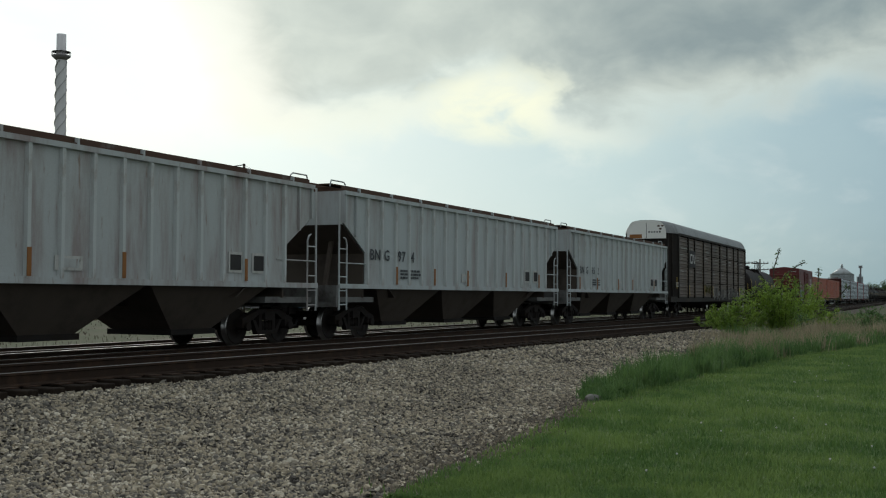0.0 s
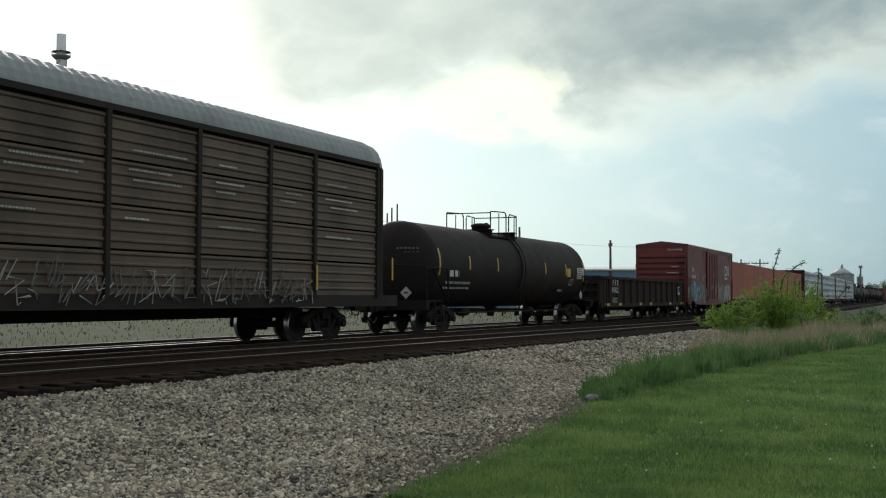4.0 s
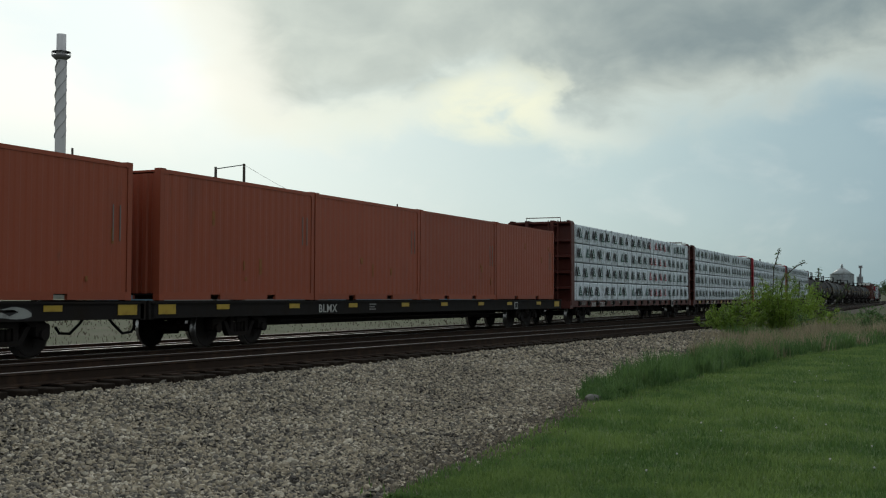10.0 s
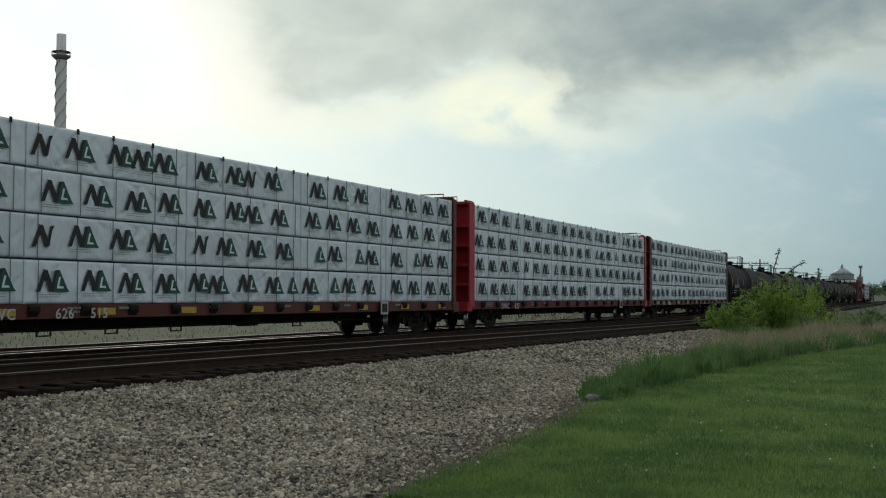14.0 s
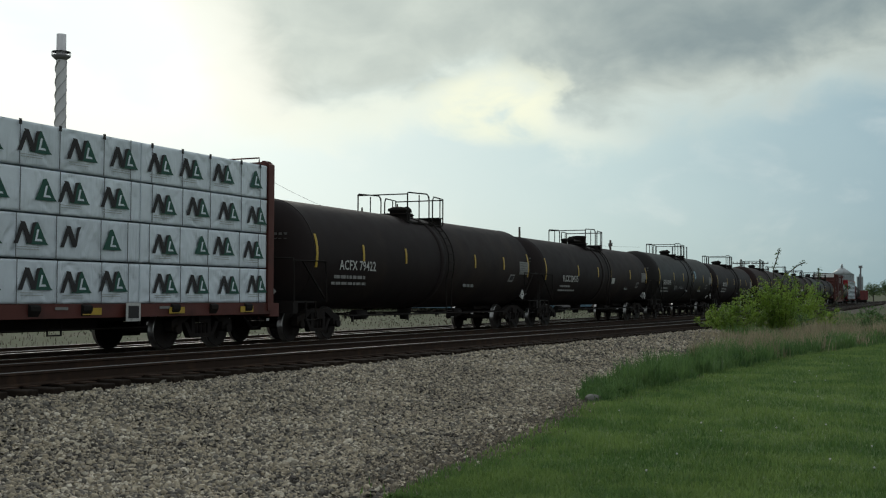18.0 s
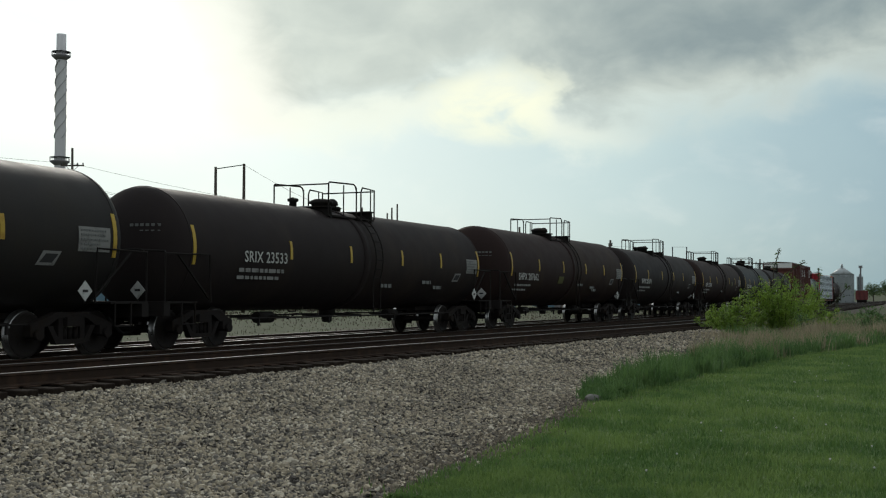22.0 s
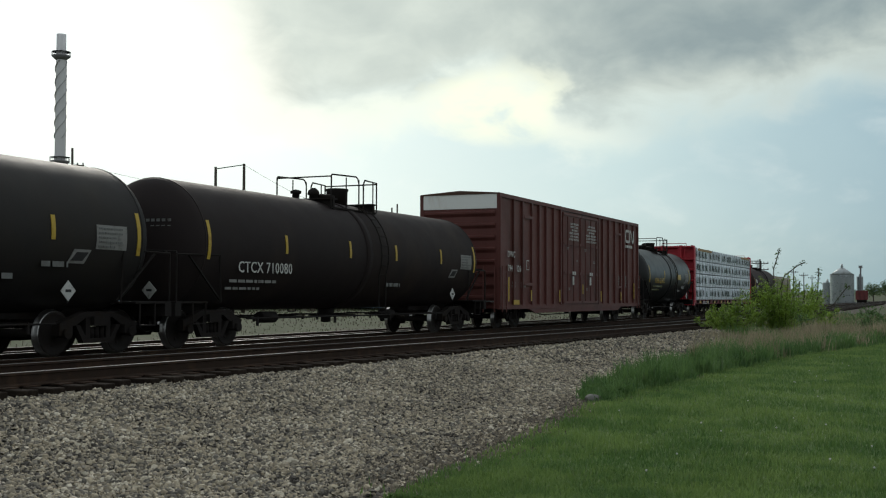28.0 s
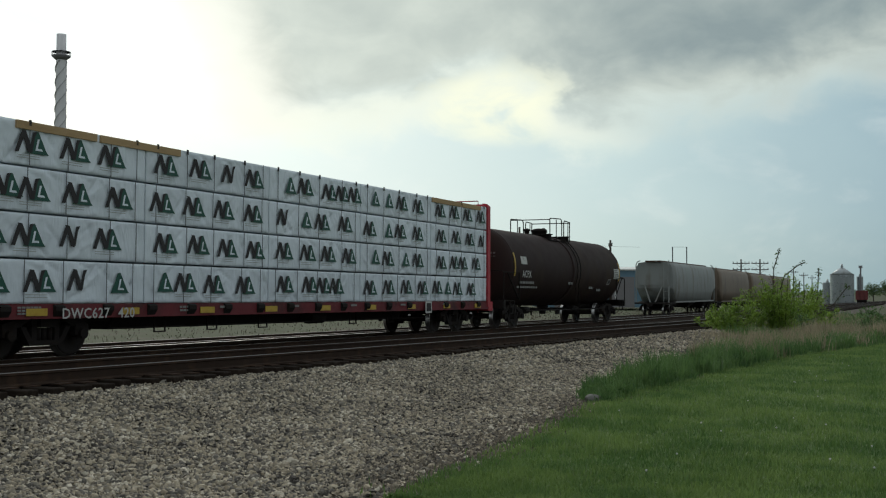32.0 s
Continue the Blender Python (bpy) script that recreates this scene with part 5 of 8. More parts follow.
    data_panel(car, -h + 2.2, -W - 0.07, 0.98, 0.9, 0.26, rng, 3)
    bx = plate("data_square", car, h - 1.45, -W - 0.07, 1.5, 0.44, 0.44, "decal", "white-framed data square")
    plate("data_field", bx, 0, -0.008, 0.04, 0.36, 0.27, "ink")
    for x in (-h + 0.95, -h + 3.1, -h + 6.9, -h + 9.0, h - 3.5, h - 0.55):
        plate("reflector", car, x, -W - 0.065, zb + 0.1, 0.7 if abs(x) > h - 1 else 0.42, 0.12, "yellow")
    return car


# ---- box cars ----
def door_leaf(car, x0, x1, z0, z1, W, mat, ribs, posts):
    bm = bm_new()
    box(bm, x0, x1, -W - 0.07, -W - 0.02, z0, z1)
    d = part("side_door", bm, mat, car, "sliding plug door with locking bars")
    for k in range(ribs):
        z = z0 + (z1 - z0) * k / (ribs - 1)
        bm = bm_new()
        box(bm, x0, x1, -W - 0.12, -W - 0.07, z - 0.05, z + 0.05)
        part("door_rib", bm, mat, d)
    for k in range(posts):
        x = x0 + (x1 - x0) * (k + 0.5) / posts
        bm = bm_new()
        rod(bm, (x, -W - 0.14, z0 + 0.05), (x, -W - 0.14, z1 - 0.1), 0.028, 6)
        part("locking_bar", bm, mat, d)
    for x in (x0, x1):
        bm = bm_new()
        box(bm, x - 0.05, x + 0.05, -W - 0.1, -W - 0.04, z0 - 0.05, z1 + 0.05)
        part("door_frame", bm, mat, d)
    return d


def box_car_smooth(S0, S1):
    rng = random.Random(8)
    car, L = car_base("box_car", "smooth-sided oxide red box car with graffiti along its sill", S0, S1, 2.0)
    h, W, zb, zt = L / 2, 1.5, 0.9, 4.17
    for s in (-1, 1):
        bm = bm_new()
        prof = [(-h, zb), (-h + 2.6, zb), (-h + 3.6, zb - 0.22), (h - 3.6, zb - 0.22), (h - 2.6, zb), (h, zb), (h, zt), (-h, zt)]
        loft(bm, [[(x, s * (W - 0.06), z) for x, z in prof], [(x, s * W, z) for x, z in prof]])
        part("side_wall", bm, "box_red", car, "smooth oxide red side")
        bm = bm_new()
        box(bm, -h - 0.02, h + 0.02, *sorted((s * (W - 0.02), s * (W + 0.05))), zt - 0.14, zt)
        part("eave_rail", bm, "box_red", car)
        for e in (-1, 1):
            bm = bm_new()
            box(bm, *sorted((e * (h + 0.02), e * (h - 0.12))), *sorted((s * (W - 0.05), s * (W + 0.04))), zb - 0.05, zt)
            part("corner_post", bm, "box_red", car)
    bm = bm_new()
    n = 28
    secs = []
    for i in range(n * 3 + 1):
        x = -h - 0.03 + (L + 0.06) * i / (n * 3)
        d = 0.05 if i % 6 in (0, 1) else 0.0
        secs.append([(x, -W - 0.04, zt), (x, -W - 0.04, zt + 0.04 + d), (x, 0, zt + 0.22 + d), (x, W + 0.04, zt + 0.04 + d), (x, W + 0.04, zt)])
    loft(bm, secs)
    part("roof", bm, "box_red", car, "oxide red panelled roof with raised ribs")
    for e in (-1, 1):
        bm = bm_new()
        box(bm, *sorted((e * (h - 0.02), e * (h - 0.08))), -W + 0.04, W - 0.04, zb, zt + 0.06)
        end = part("end_wall", bm, "box_red", car, "corrugated steel end")
        for k in range(8):
            z = zb + 0.35 + k * 0.33
            bm = bm_new()
            prism_y(bm, [(e * (h - 0.02), z - 0.12), (e * (h + 0.08), z - 0.05), (e * (h + 0.08), z + 0.05), (e * (h - 0.02), z + 0.12)], -W + 0.12, W - 0.12)
            part("end_corrugation", bm, "box_red", end)
        ladder(car, e * (h + 0.14), -W + 0.3, 0.6, 3.4, 0.42, "box_red", "y", 7)
        ladder(car, e * (h - 0.4), -W - 0.06, 0.6, 2.3, 0.42, "box_red", "x", 4)
        bm = bm_new()
        box(bm, *sorted((e * (h + 0.3), e * h)), -1.3, 1.3, 0.95, 1.0)
        part("end_platform", bm, "frame_dark", car)
    bm = bm_new()
    box(bm, -h, h, -0.4, 0.4, 0.62, zb + 0.1)
    box(bm, -h + 0.1, h - 0.1, -W + 0.08, W - 0.08, zb + 0.02, zb + 0.12)
    part("underframe", bm, "frame_dark", car)
    door_leaf(car, -1.92, 1.6, zb + 0.1, zt - 0.2, W, "box_red", 5, 4)
    for x in (-h + 2.0, -h + 5.3, h - 1.0):
        plate("side_hatch", car, x, -W - 0.02, 3.78, 0.7, 0.36, "box_red", "shallow welded panel")
    lettering("CN", 0.34, "decal", car, -h + 1.35, -W - 0.012, 2.68, "white painted letters")
    lettering("414948", 0.34, "decal", car, -h + 1.35, -W - 0.012, 2.26, "white painted digits")
    bx = plate("data_square", car, -h + 3.2, -W - 0.01, 2.4, 0.3, 0.34, "decal", "small white-framed plate")
    plate("data_field", bx, 0, -0.008, 0, 0.23, 0.27, "box_red")
    data_panel(car, -2.75, -W - 0.012, 2.3, 0.7, 0.36, rng, 5)
    data_panel(car, 0.75, -W - 0.16, 1.55, 0.5, 0.2, rng, 3)
    sign_emblem(car, h - 3.05, -W - 0.012, 2.62, 1.23, squash=0.67)
    bm = bm_new()
    bars(bm, h - 3.05, -W - 0.012, 2.5, 1, 1.75, 0.14, 0.1, rng, 0.004)
    part("stencil_line", bm, "decal", car, "short white painted line of print")
    lettering("CN 414948", 0.17, "decal", car, -h - 0.03, -0.35, 3.88, "small white painted characters on the end", turn=-90)
    for y, z, w in ((-0.6, 2.95, 0.5), (-0.3, 2.6, 0.9)):
        bm = bm_new()
        bars(bm, 0, 0, 0, 1, w, 0.05, 0.1, rng, 0.004)
        part("stencil_line", bm, "decal", car, "", pose(-h - 0.1, y, z, 0, 0, -90))
    graffiti(car, -h + 0.1, -2.0, -W - 0.012, zb - 0.18, 2.12, ["graf_blue", "graf_light_blue", "graf_blue", "graf_stone", "graf_blue", "graf_tan", "ink"], rng, 27, "blue and tan bubble-letter graffiti", halo=5)
    graffiti(car, 1.95, 6.95, -W - 0.012, zb - 0.1, 2.1, ["graf_tan", "graf_pale", "graf_tan", "graf_stone", "graf_grey", "stencil_dark"], rng, 24, "tan and pale grey angular graffiti", halo=0)
    for x in (-h + 0.08, -5.14, -2.24, 2.2, 5.1):
        plate("reflector", car, x, -W - 0.06, 1.42, 0.12, 0.55, "yellow")
    plate("reflector", car, 0.35, -W - 0.16, 1.55, 0.09, 0.42, "yellow")
    for x, z in ((-0.9, 1.7), (-0.55, 1.8), (0.75, 1.85)):
        plate("door_sticker", car, x, -W - 0.16, z, 0.22, 0.24, "decal_grey")
    for x in (-2.24, -0.05):
        bm = bm_new()
        lathe_y(bm, [(-0.006, 0.08), (0.0, 0.085)], 12)
        part("door_disc", bm, "decal", car, "", pose(x, -W - 0.16 if x > -1 else -W - 0.02, 2.5))
    return car


def box_car_ribbed(S0, S1):
    rng = random.Random(9)
    car, L = car_base("box_car", "tall oxide brown box car with outside posts and double doors", S0, S1, 2.5)
    h, W, zb, zt = L / 2, 1.46, 0.72, 4.72
    d0, d1, dm = -2.45, 2.2, -0.1
    for s in (-1, 1):
        bm = bm_new()
        box(bm, -h, h, *sorted((s * (W - 0.06), s * W)), zb, zt - 0.02)
        part("side_wall", bm, "box_brown", car, "ribbed oxide brown side")
        for z0, z1, o in ((zt - 0.12, zt, 0.07), (zb - 0.02, zb + 0.14, 0.06)):
            bm = bm_new()
            box(bm, -h - 0.02, h + 0.02, *sorted((s * (W - 0.02), s * (W + o))), z0, z1)
            part("side_rail", bm, "box_brown", car)
        posts = [-h + 0.06, -7.93, -7.03, -6.03, -5.23, -4.43, -3.53, -2.7, 2.5, 3.2, 4.15, 5.15, 6.1, 6.65, 7.3, 8.4, h - 0.06]
        for x in posts:
            bm = bm_new()
            box(bm, x - 0.05, x + 0.05, *sorted((s * (W - 0.01), s * (W + 0.08))), zb + 0.1, zt - 0.1)
            part("side_post", bm, "box_brown", car)
    bm = bm_new()
    prism_x(bm, [(-W - 0.05, zt - 0.02), (-W - 0.05, zt + 0.02), (0, zt + 0.12), (W + 0.05, zt + 0.02), (W + 0.05, zt - 0.02)], -h - 0.02, h + 0.02)
    part("roof", bm, "rust_roof", car, "rust-stained shallow roof")
    for e in (-1, 1):
        bm = bm_new()
        box(bm, *sorted((e * (h - 0.02), e * (h - 0.08))), -W + 0.04, W - 0.04, zb, zt)
        end = part("end_wall", bm, "box_brown", car)
        bm = bm_new()
        box(bm, *sorted((e * (h + 0.0), e * (h - 0.02))), -W + 0.06, W - 0.06, 4.2, zt - 0.02)
        part("white_band", bm, "white", end, "white painted upper band of the end")
        for k in range(8):
            z = zb + 0.4 + k * 0.42
            bm = bm_new()
            prism_y(bm, [(e * (h - 0.02), z - 0.14), (e * (h + 0.07), z - 0.03), (e * (h + 0.07), z + 0.03), (e * (h - 0.02), z + 0.06)], -W + 0.12, W - 0.12)
            part("end_corrugation", bm, "box_brown", end)
        ladder(car, e * (h + 0.14), -W + 0.3, 0.6, 2.2, 0.42, "box_brown", "y", 4)
        ladder(car, e * (h - 0.25), -W - 0.13, 0.6, 2.2, 0.4, "box_brown", "x", 4)
        bm = bm_new()
        box(bm, *sorted((e * (h + 0.3), e * h)), -1.3, 1.3, 0.95, 1.0)
        part("end_platform", bm, "frame_grey", car)
    bm = bm_new()
    box(bm, -h, h, -0.4, 0.4, 0.55, zb + 0.1)
    box(bm, -h + 0.1, h - 0.1, -W + 0.08, W - 0.08, zb + 0.02, zb + 0.12)
    part("underframe", bm, "frame_dark", car)
    for s in (-1, 1):
        bm = bm_new()
        prof = [(-6.4, zb), (-5.6, 0.54), (5.6, 0.54), (6.4, zb)]
        loft(bm, [[(x, s * (W - 0.03), z) for x, z in prof], [(x, s * (W + 0.03), z) for x, z in prof]])
        part("sill_skirt", bm, "box_brown", car)
    for a, b in ((d0, dm - 0.03), (dm + 0.03, d1)):
        door_leaf(car, a, b, zb + 0.2, zt - 0.25, W, "box_brown", 4, 3)
        text = (("CLOSE THIS DOOR", "BEFORE CLOSING", "MAIN DOOR", "FERMER CETTE PORTE", "AVANT DE FERMER", "LA PORTE PRINCIPALE") if a == d0 else
                ("CLOSE AND LOCK", "BOTH DOORS BEFORE", "MOVING CAR", "FERMER ET VERROUILLER", "LES DEUX PORTES AVANT", "DE DEPLACER LE WAGON"))
        for k, words in enumerate(text):
            lettering(words, 0.115, "decal", car, (a + b) / 2 - 0.036 * len(words), -W - 0.175, 4.06 - 0.127 * k, "white painted door warning")
        plate("door_sticker", car, (a + b) / 2 - 0.1, -W - 0.16, 1.8, 0.2, 0.34, "decal")
        for q in (-0.12, 0.12):
            plate("door_sticker", car, (a + b) / 2 + q, -W - 0.16, 2.1, 0.18, 0.14, "decal")
        for q, zq in ((-0.75, 3.08), (0.45, 2.6), (-0.6, 1.45)):
            data_panel(car, (a + b) / 2 + q, -W - 0.16, zq, 0.3, 0.12, rng, 2)
    for x in (-6.5, 5.6):
        for z in (4.05, 1.6):
            plate("bracket", car, x, -W - 0.09, z, 0.9, 0.1, "box_brown")
    lettering("DWC", 0.31, "decal", car, -h + 0.66, -W - 0.09, 2.53, "white painted letters", wide=0.95)
    lettering("794", 0.31, "decal", car, -h + 0.68, -W - 0.09, 2.04, "white painted digits", wide=0.95)
    lettering("126", 0.31, "decal", car, -h + 1.53, -W - 0.09, 2.04, "white painted digits", wide=0.95)
    bx = plate("data_square", car, -h + 2.92, -W - 0.01, 2.3, 0.28, 0.36, "decal", "small white-framed plate")
    plate("data_field", bx, 0, -0.008, 0, 0.21, 0.29, "box_brown")
    data_panel(car, -h + 1.55, -W - 0.012, 1.55, 0.5, 0.24, rng, 2)
    data_panel(car, -h + 2.45, -W - 0.012, 1.55, 0.5, 0.24, rng, 2)
    for x in (5.95, 6.35, 7.15, 7.5):
        data_panel(car, x, -W - 0.012, 1.85, 0.26, 0.55, rng, 7)
    sign_emblem(car, h - 2.5, -W - 0.09, 3.72, 1.15, squash=0.66)
    bm = bm_new()
    bars(bm, h - 2.5, -W - 0.09, 3.6, 1, 1.6, 0.13, 0.1, rng, 0.004)
    part("stencil_line", bm, "decal", car, "short white painted line of print")
    for x, hh, z in ((-8.55, 0.85, 1.4), (-6.23, 0.4, 1.18), (-2.95, 0.46, 1.18), (0.09, 0.4, 1.46), (2.75, 0.46, 1.17), (5.99, 0.4, 1.18), (8.3, 0.75, 1.43)):
        plate("reflector", car, x, -W - 0.1, z, 0.1, hh, "yellow")
    plate("reflector", car, -h + 1.55, -W - 0.09, zb + 0.22, 0.55, 0.16, "yellow")
    bm = bm_new()
    for y in (-1.2, 1.2):
        path(bm, [(-h + 3.9, y, 0.6), (-h + 5.3, y, 0.45), (d1 + 1.0, y, 0.5)], 0.02)
    part("brake_rod", bm, "frame_dark", car)
    return car


# ---- flat car and containers ----
def flat_car(S0, S1, mark, painted, seed):
    rng = random.Random(seed)
    car, L = car_base("flat_car", "black container flat car with yellow reflectors" + (" and sill graffiti" if painted else ""), S0, S1, 3.4)
    h, W = L / 2, 1.3
    for s in (-1, 1):
        bm = bm_new()
        box(bm, -h, h, *sorted((s * (W - 0.12), s * W)), 0.68, 0.98)
        box(bm, -h, h, *sorted((s * (W - 0.2), s * (W + 0.04))), 0.98, 1.02)
        part("side_sill", bm, "frame_dark", car)
    bm = bm_new()
    box(bm, -h, h, -W + 0.12, W - 0.12, 0.92, 0.99)
    part("deck", bm, "frame_dark", car)
    bm = bm_new()
    prism_x(bm, [(-0.42, 0.42), (0.42, 0.42), (0.5, 0.92), (-0.5, 0.92)], -h + 5.4, h - 5.4)
    box(bm, -h, h, -0.4, 0.4, 0.66, 0.92)
    part("centre_sill", bm, "frame_dark", car)
    for e in (-1, 1):
        bm = bm_new()
        box(bm, *sorted((e * (h + 0.06), e * (h - 0.1))), -W, W, 0.66, 1.04)
        part("end_sill", bm, "frame_dark", car)
        plate("reflector", car, e * (h - 0.5), -W - 0.012, 0.86, 0.55, 0.2, "yellow")
    for i in range(8):
        plate("reflector", car, -h + 2.6 + i * (L - 5.2) / 7 + rng.uniform(-0.2, 0.2), -W - 0.012, 0.9, 0.46, 0.11, "yellow")
    if painted:
        graffiti(car, -h + 4.5, h - 3.0, -W - 0.004, 0.69, 0.97, ["graf_pale", "frame_dark", "graf_grey", "graf_pale", "frame_dark", "ink"], rng, 48, "pale block graffiti on the sill")
    if mark:
        lettering(mark, 0.29, "decal", car, -h + 6.5, -W - 0.012, 0.73, "white stencilled letters", wide=1.2)
    data_panel(car, -h + 9.4, -W - 0.012, 0.84, 0.4, 0.2, rng, 3)
    bx = plate("data_square", car, h - 5.0, -W - 0.012, 0.83, 0.3, 0.24, "decal", "white-framed plate")
    plate("data_field", bx, 0, -0.008, 0, 0.22, 0.17, "ink")
    for y in (-1.0, 1.0):
        bm = bm_new()
        path(bm, [(-h + 5.2, y, 0.55), (h - 5.2, y, 0.55)], 0.02)
        part("brake_rod", bm, "frame_dark", car)
    return car, L


def container_meshes():
    Lc, Wc, Hc = 6.06, 1.219, 2.71
    out = {}
    bm = bm_new()
    n, secs = 22, []
    x = 0.15
    pitch = (Lc - 0.3) / n
    for i in range(n):
        for d, f in ((0.0, 0.0), (0.0, 0.36), (0.011, 0.5), (0.011, 0.86)):
            secs.append((x + pitch * (i + f), d))
    secs.append((Lc - 0.15, 0.0))
    loft(bm, [[(a, -Wc + 0.012 + d, 0.14), (a, -Wc + 0.05 + d, 0.14), (a, -Wc + 0.05 + d, Hc - 0.1), (a, -Wc + 0.012 + d, Hc - 0.1)] for a, d in secs])
    out["side_wall"] = mesh_of("side_wall", bm, "orange")
    bm = bm_new()
    secs = []
    for i in range(9):
        for d, f in ((0.0, 0.0), (0.0, 0.36), (0.03, 0.5), (0.03, 0.86)):
            secs.append((-Wc + 0.14 + (2 * Wc - 0.28) / 9 * (i + f), d))
    secs.append((Wc - 0.14, 0.0))
    loft(bm, [[(0.03 + d, a, 0.14), (0.07 + d, a, 0.14), (0.07 + d, a, Hc - 0.1), (0.03 + d, a, Hc - 0.1)] for a, d in secs])
    out["end_wall"] = mesh_of("end_wall", bm, "orange")
    bm = bm_new()
    box(bm, 0.05, Lc - 0.05, -Wc + 0.04, Wc - 0.04, Hc - 0.07, Hc - 0.03)
    out["roof"] = mesh_of("roof", bm, "orange")
    bm = bm_new()
    box(bm, 0.0, 0.13, -0.075, 0.075, 0.1, Hc - 0.1)
    out["corner_post"] = mesh_of("corner_post", bm, "orange")
    bm = bm_new()
    box(bm, 0.0, 0.178, -0.081, 0.081, 0, 0.118)
    out["corner_casting"] = mesh_of("corner_casting", bm, "orange")
    bm = bm_new()
    box(bm, 0.13, Lc - 0.13, -0.04, 0.03, Hc - 0.1, Hc - 0.02)
    out["top_side_rail"] = mesh_of("top_side_rail", bm, "orange")
    bm = bm_new()
    for a, b in ((0.13, 1.75), (2.1, Lc - 2.1), (Lc - 1.75, Lc - 0.13)):
        box(bm, a, b, -0.04, 0.03, 0.01, 0.16)
    box(bm, 0.13, Lc - 0.13, -0.03, 0.03, 0.12, 0.16)
    out["bottom_side_rail"] = mesh_of("bottom_side_rail", bm, "orange")
    bm = bm_new()
    box(bm, 0.06, Lc - 0.06, -Wc + 0.05, Wc - 0.05, 0.1, 0.15)
    out["floor_frame"] = mesh_of("floor_frame", bm, "frame_dark")
    return out, Lc, Wc, Hc


BOXES, BOX_L, BOX_W, BOX_H = container_meshes()


def container(seed, label):
    rng = random.Random(seed)
    c = thing("shipping_container", label, "container", "orange containers on flat cars")
    for s in (-1, 1):
        m = pose(0, 0, 0) if s < 0 else pose(BOX_L, 0, 0, 0, 0, 180)
        put("side_wall", BOXES["side_wall"], c, m)
        put("top_side_rail", BOXES["top_side_rail"], c, pose(0, s * (BOX_W - 0.04), 0))
        put("bottom_side_rail", BOXES["bottom_side_rail"], c, pose(0, s * (BOX_W - 0.04), 0))
        for x in (0, BOX_L - 0.13):
            put("corner_post", BOXES["corner_post"], c, pose(x, s * (BOX_W - 0.075), 0))
        for x in (-0.001, BOX_L - 0.177):
            for z in (0, BOX_H - 0.118):
                put("corner_casting", BOXES["corner_casting"], c, pose(x, s * (BOX_W - 0.078), z))
    put("end_wall", BOXES["end_wall"], c)
    put("end_wall", BOXES["end_wall"], c, pose(BOX_L, 0, 0, 0, 0, 180))
    put("roof", BOXES["roof"], c)
    put("floor_frame", BOXES["floor_frame"], c)
    k = rng.randrange(3)
    if k == 0:
        wp = plate("white_patch", c, BOX_L - 0.75, -BOX_W - 0.002, 2.28, 0.5, 0.12, "decal", "white painted-over code")
        for q in (-0.17, -0.06, 0.07, 0.18):
            plate("patch_bar", wp, q, -0.008, 0.0, 0.07, 0.07, "graf_grey")
        plate("yellow_patch", c, BOX_L - 0.7, -BOX_W - 0.002, 0.62, 0.26, 0.3, "yellow")
    else:
        for x in (BOX_L - 0.55, BOX_L - 0.35):
            plate("scrape", c, x, -BOX_W - 0.002, 1.9 - 0.2 * k, 0.02, 0.7, "decal_grey", "pale vertical scrape")
    for i in range(4):
        bx, bz = rng.uniform(0.4, BOX_L - 0.4), rng.uniform(0.3, 2.3)
        plate("scuff", c, bx, -BOX_W + 0.008, bz, rng.uniform(0.03, 0.12), rng.uniform(0.05, 0.4), "rust_orange")
    return c


def loaded_flat(S0, S1, c0, mark, painted, seed, tones):
    car, L = flat_car(S0, S1, mark, painted, seed)
    centre, half = (S0 + S1) / 2, CARS[-1][2]
    for i in range(4):
        c = container(seed * 10 + i, tones[i])
        LOADS.append((c, centre, half, Matrix.Translation((c0 - centre + i * 6.115, 0, 1.045))))
        for x in (0.09, 5.97):
            for s in (-1, 1):
                plate("container_pedestal", car, c0 - centre + i * 6.115 + x, s * 1.14, 1.033, 0.16, 0.022, "frame_dark", "", 0.07)


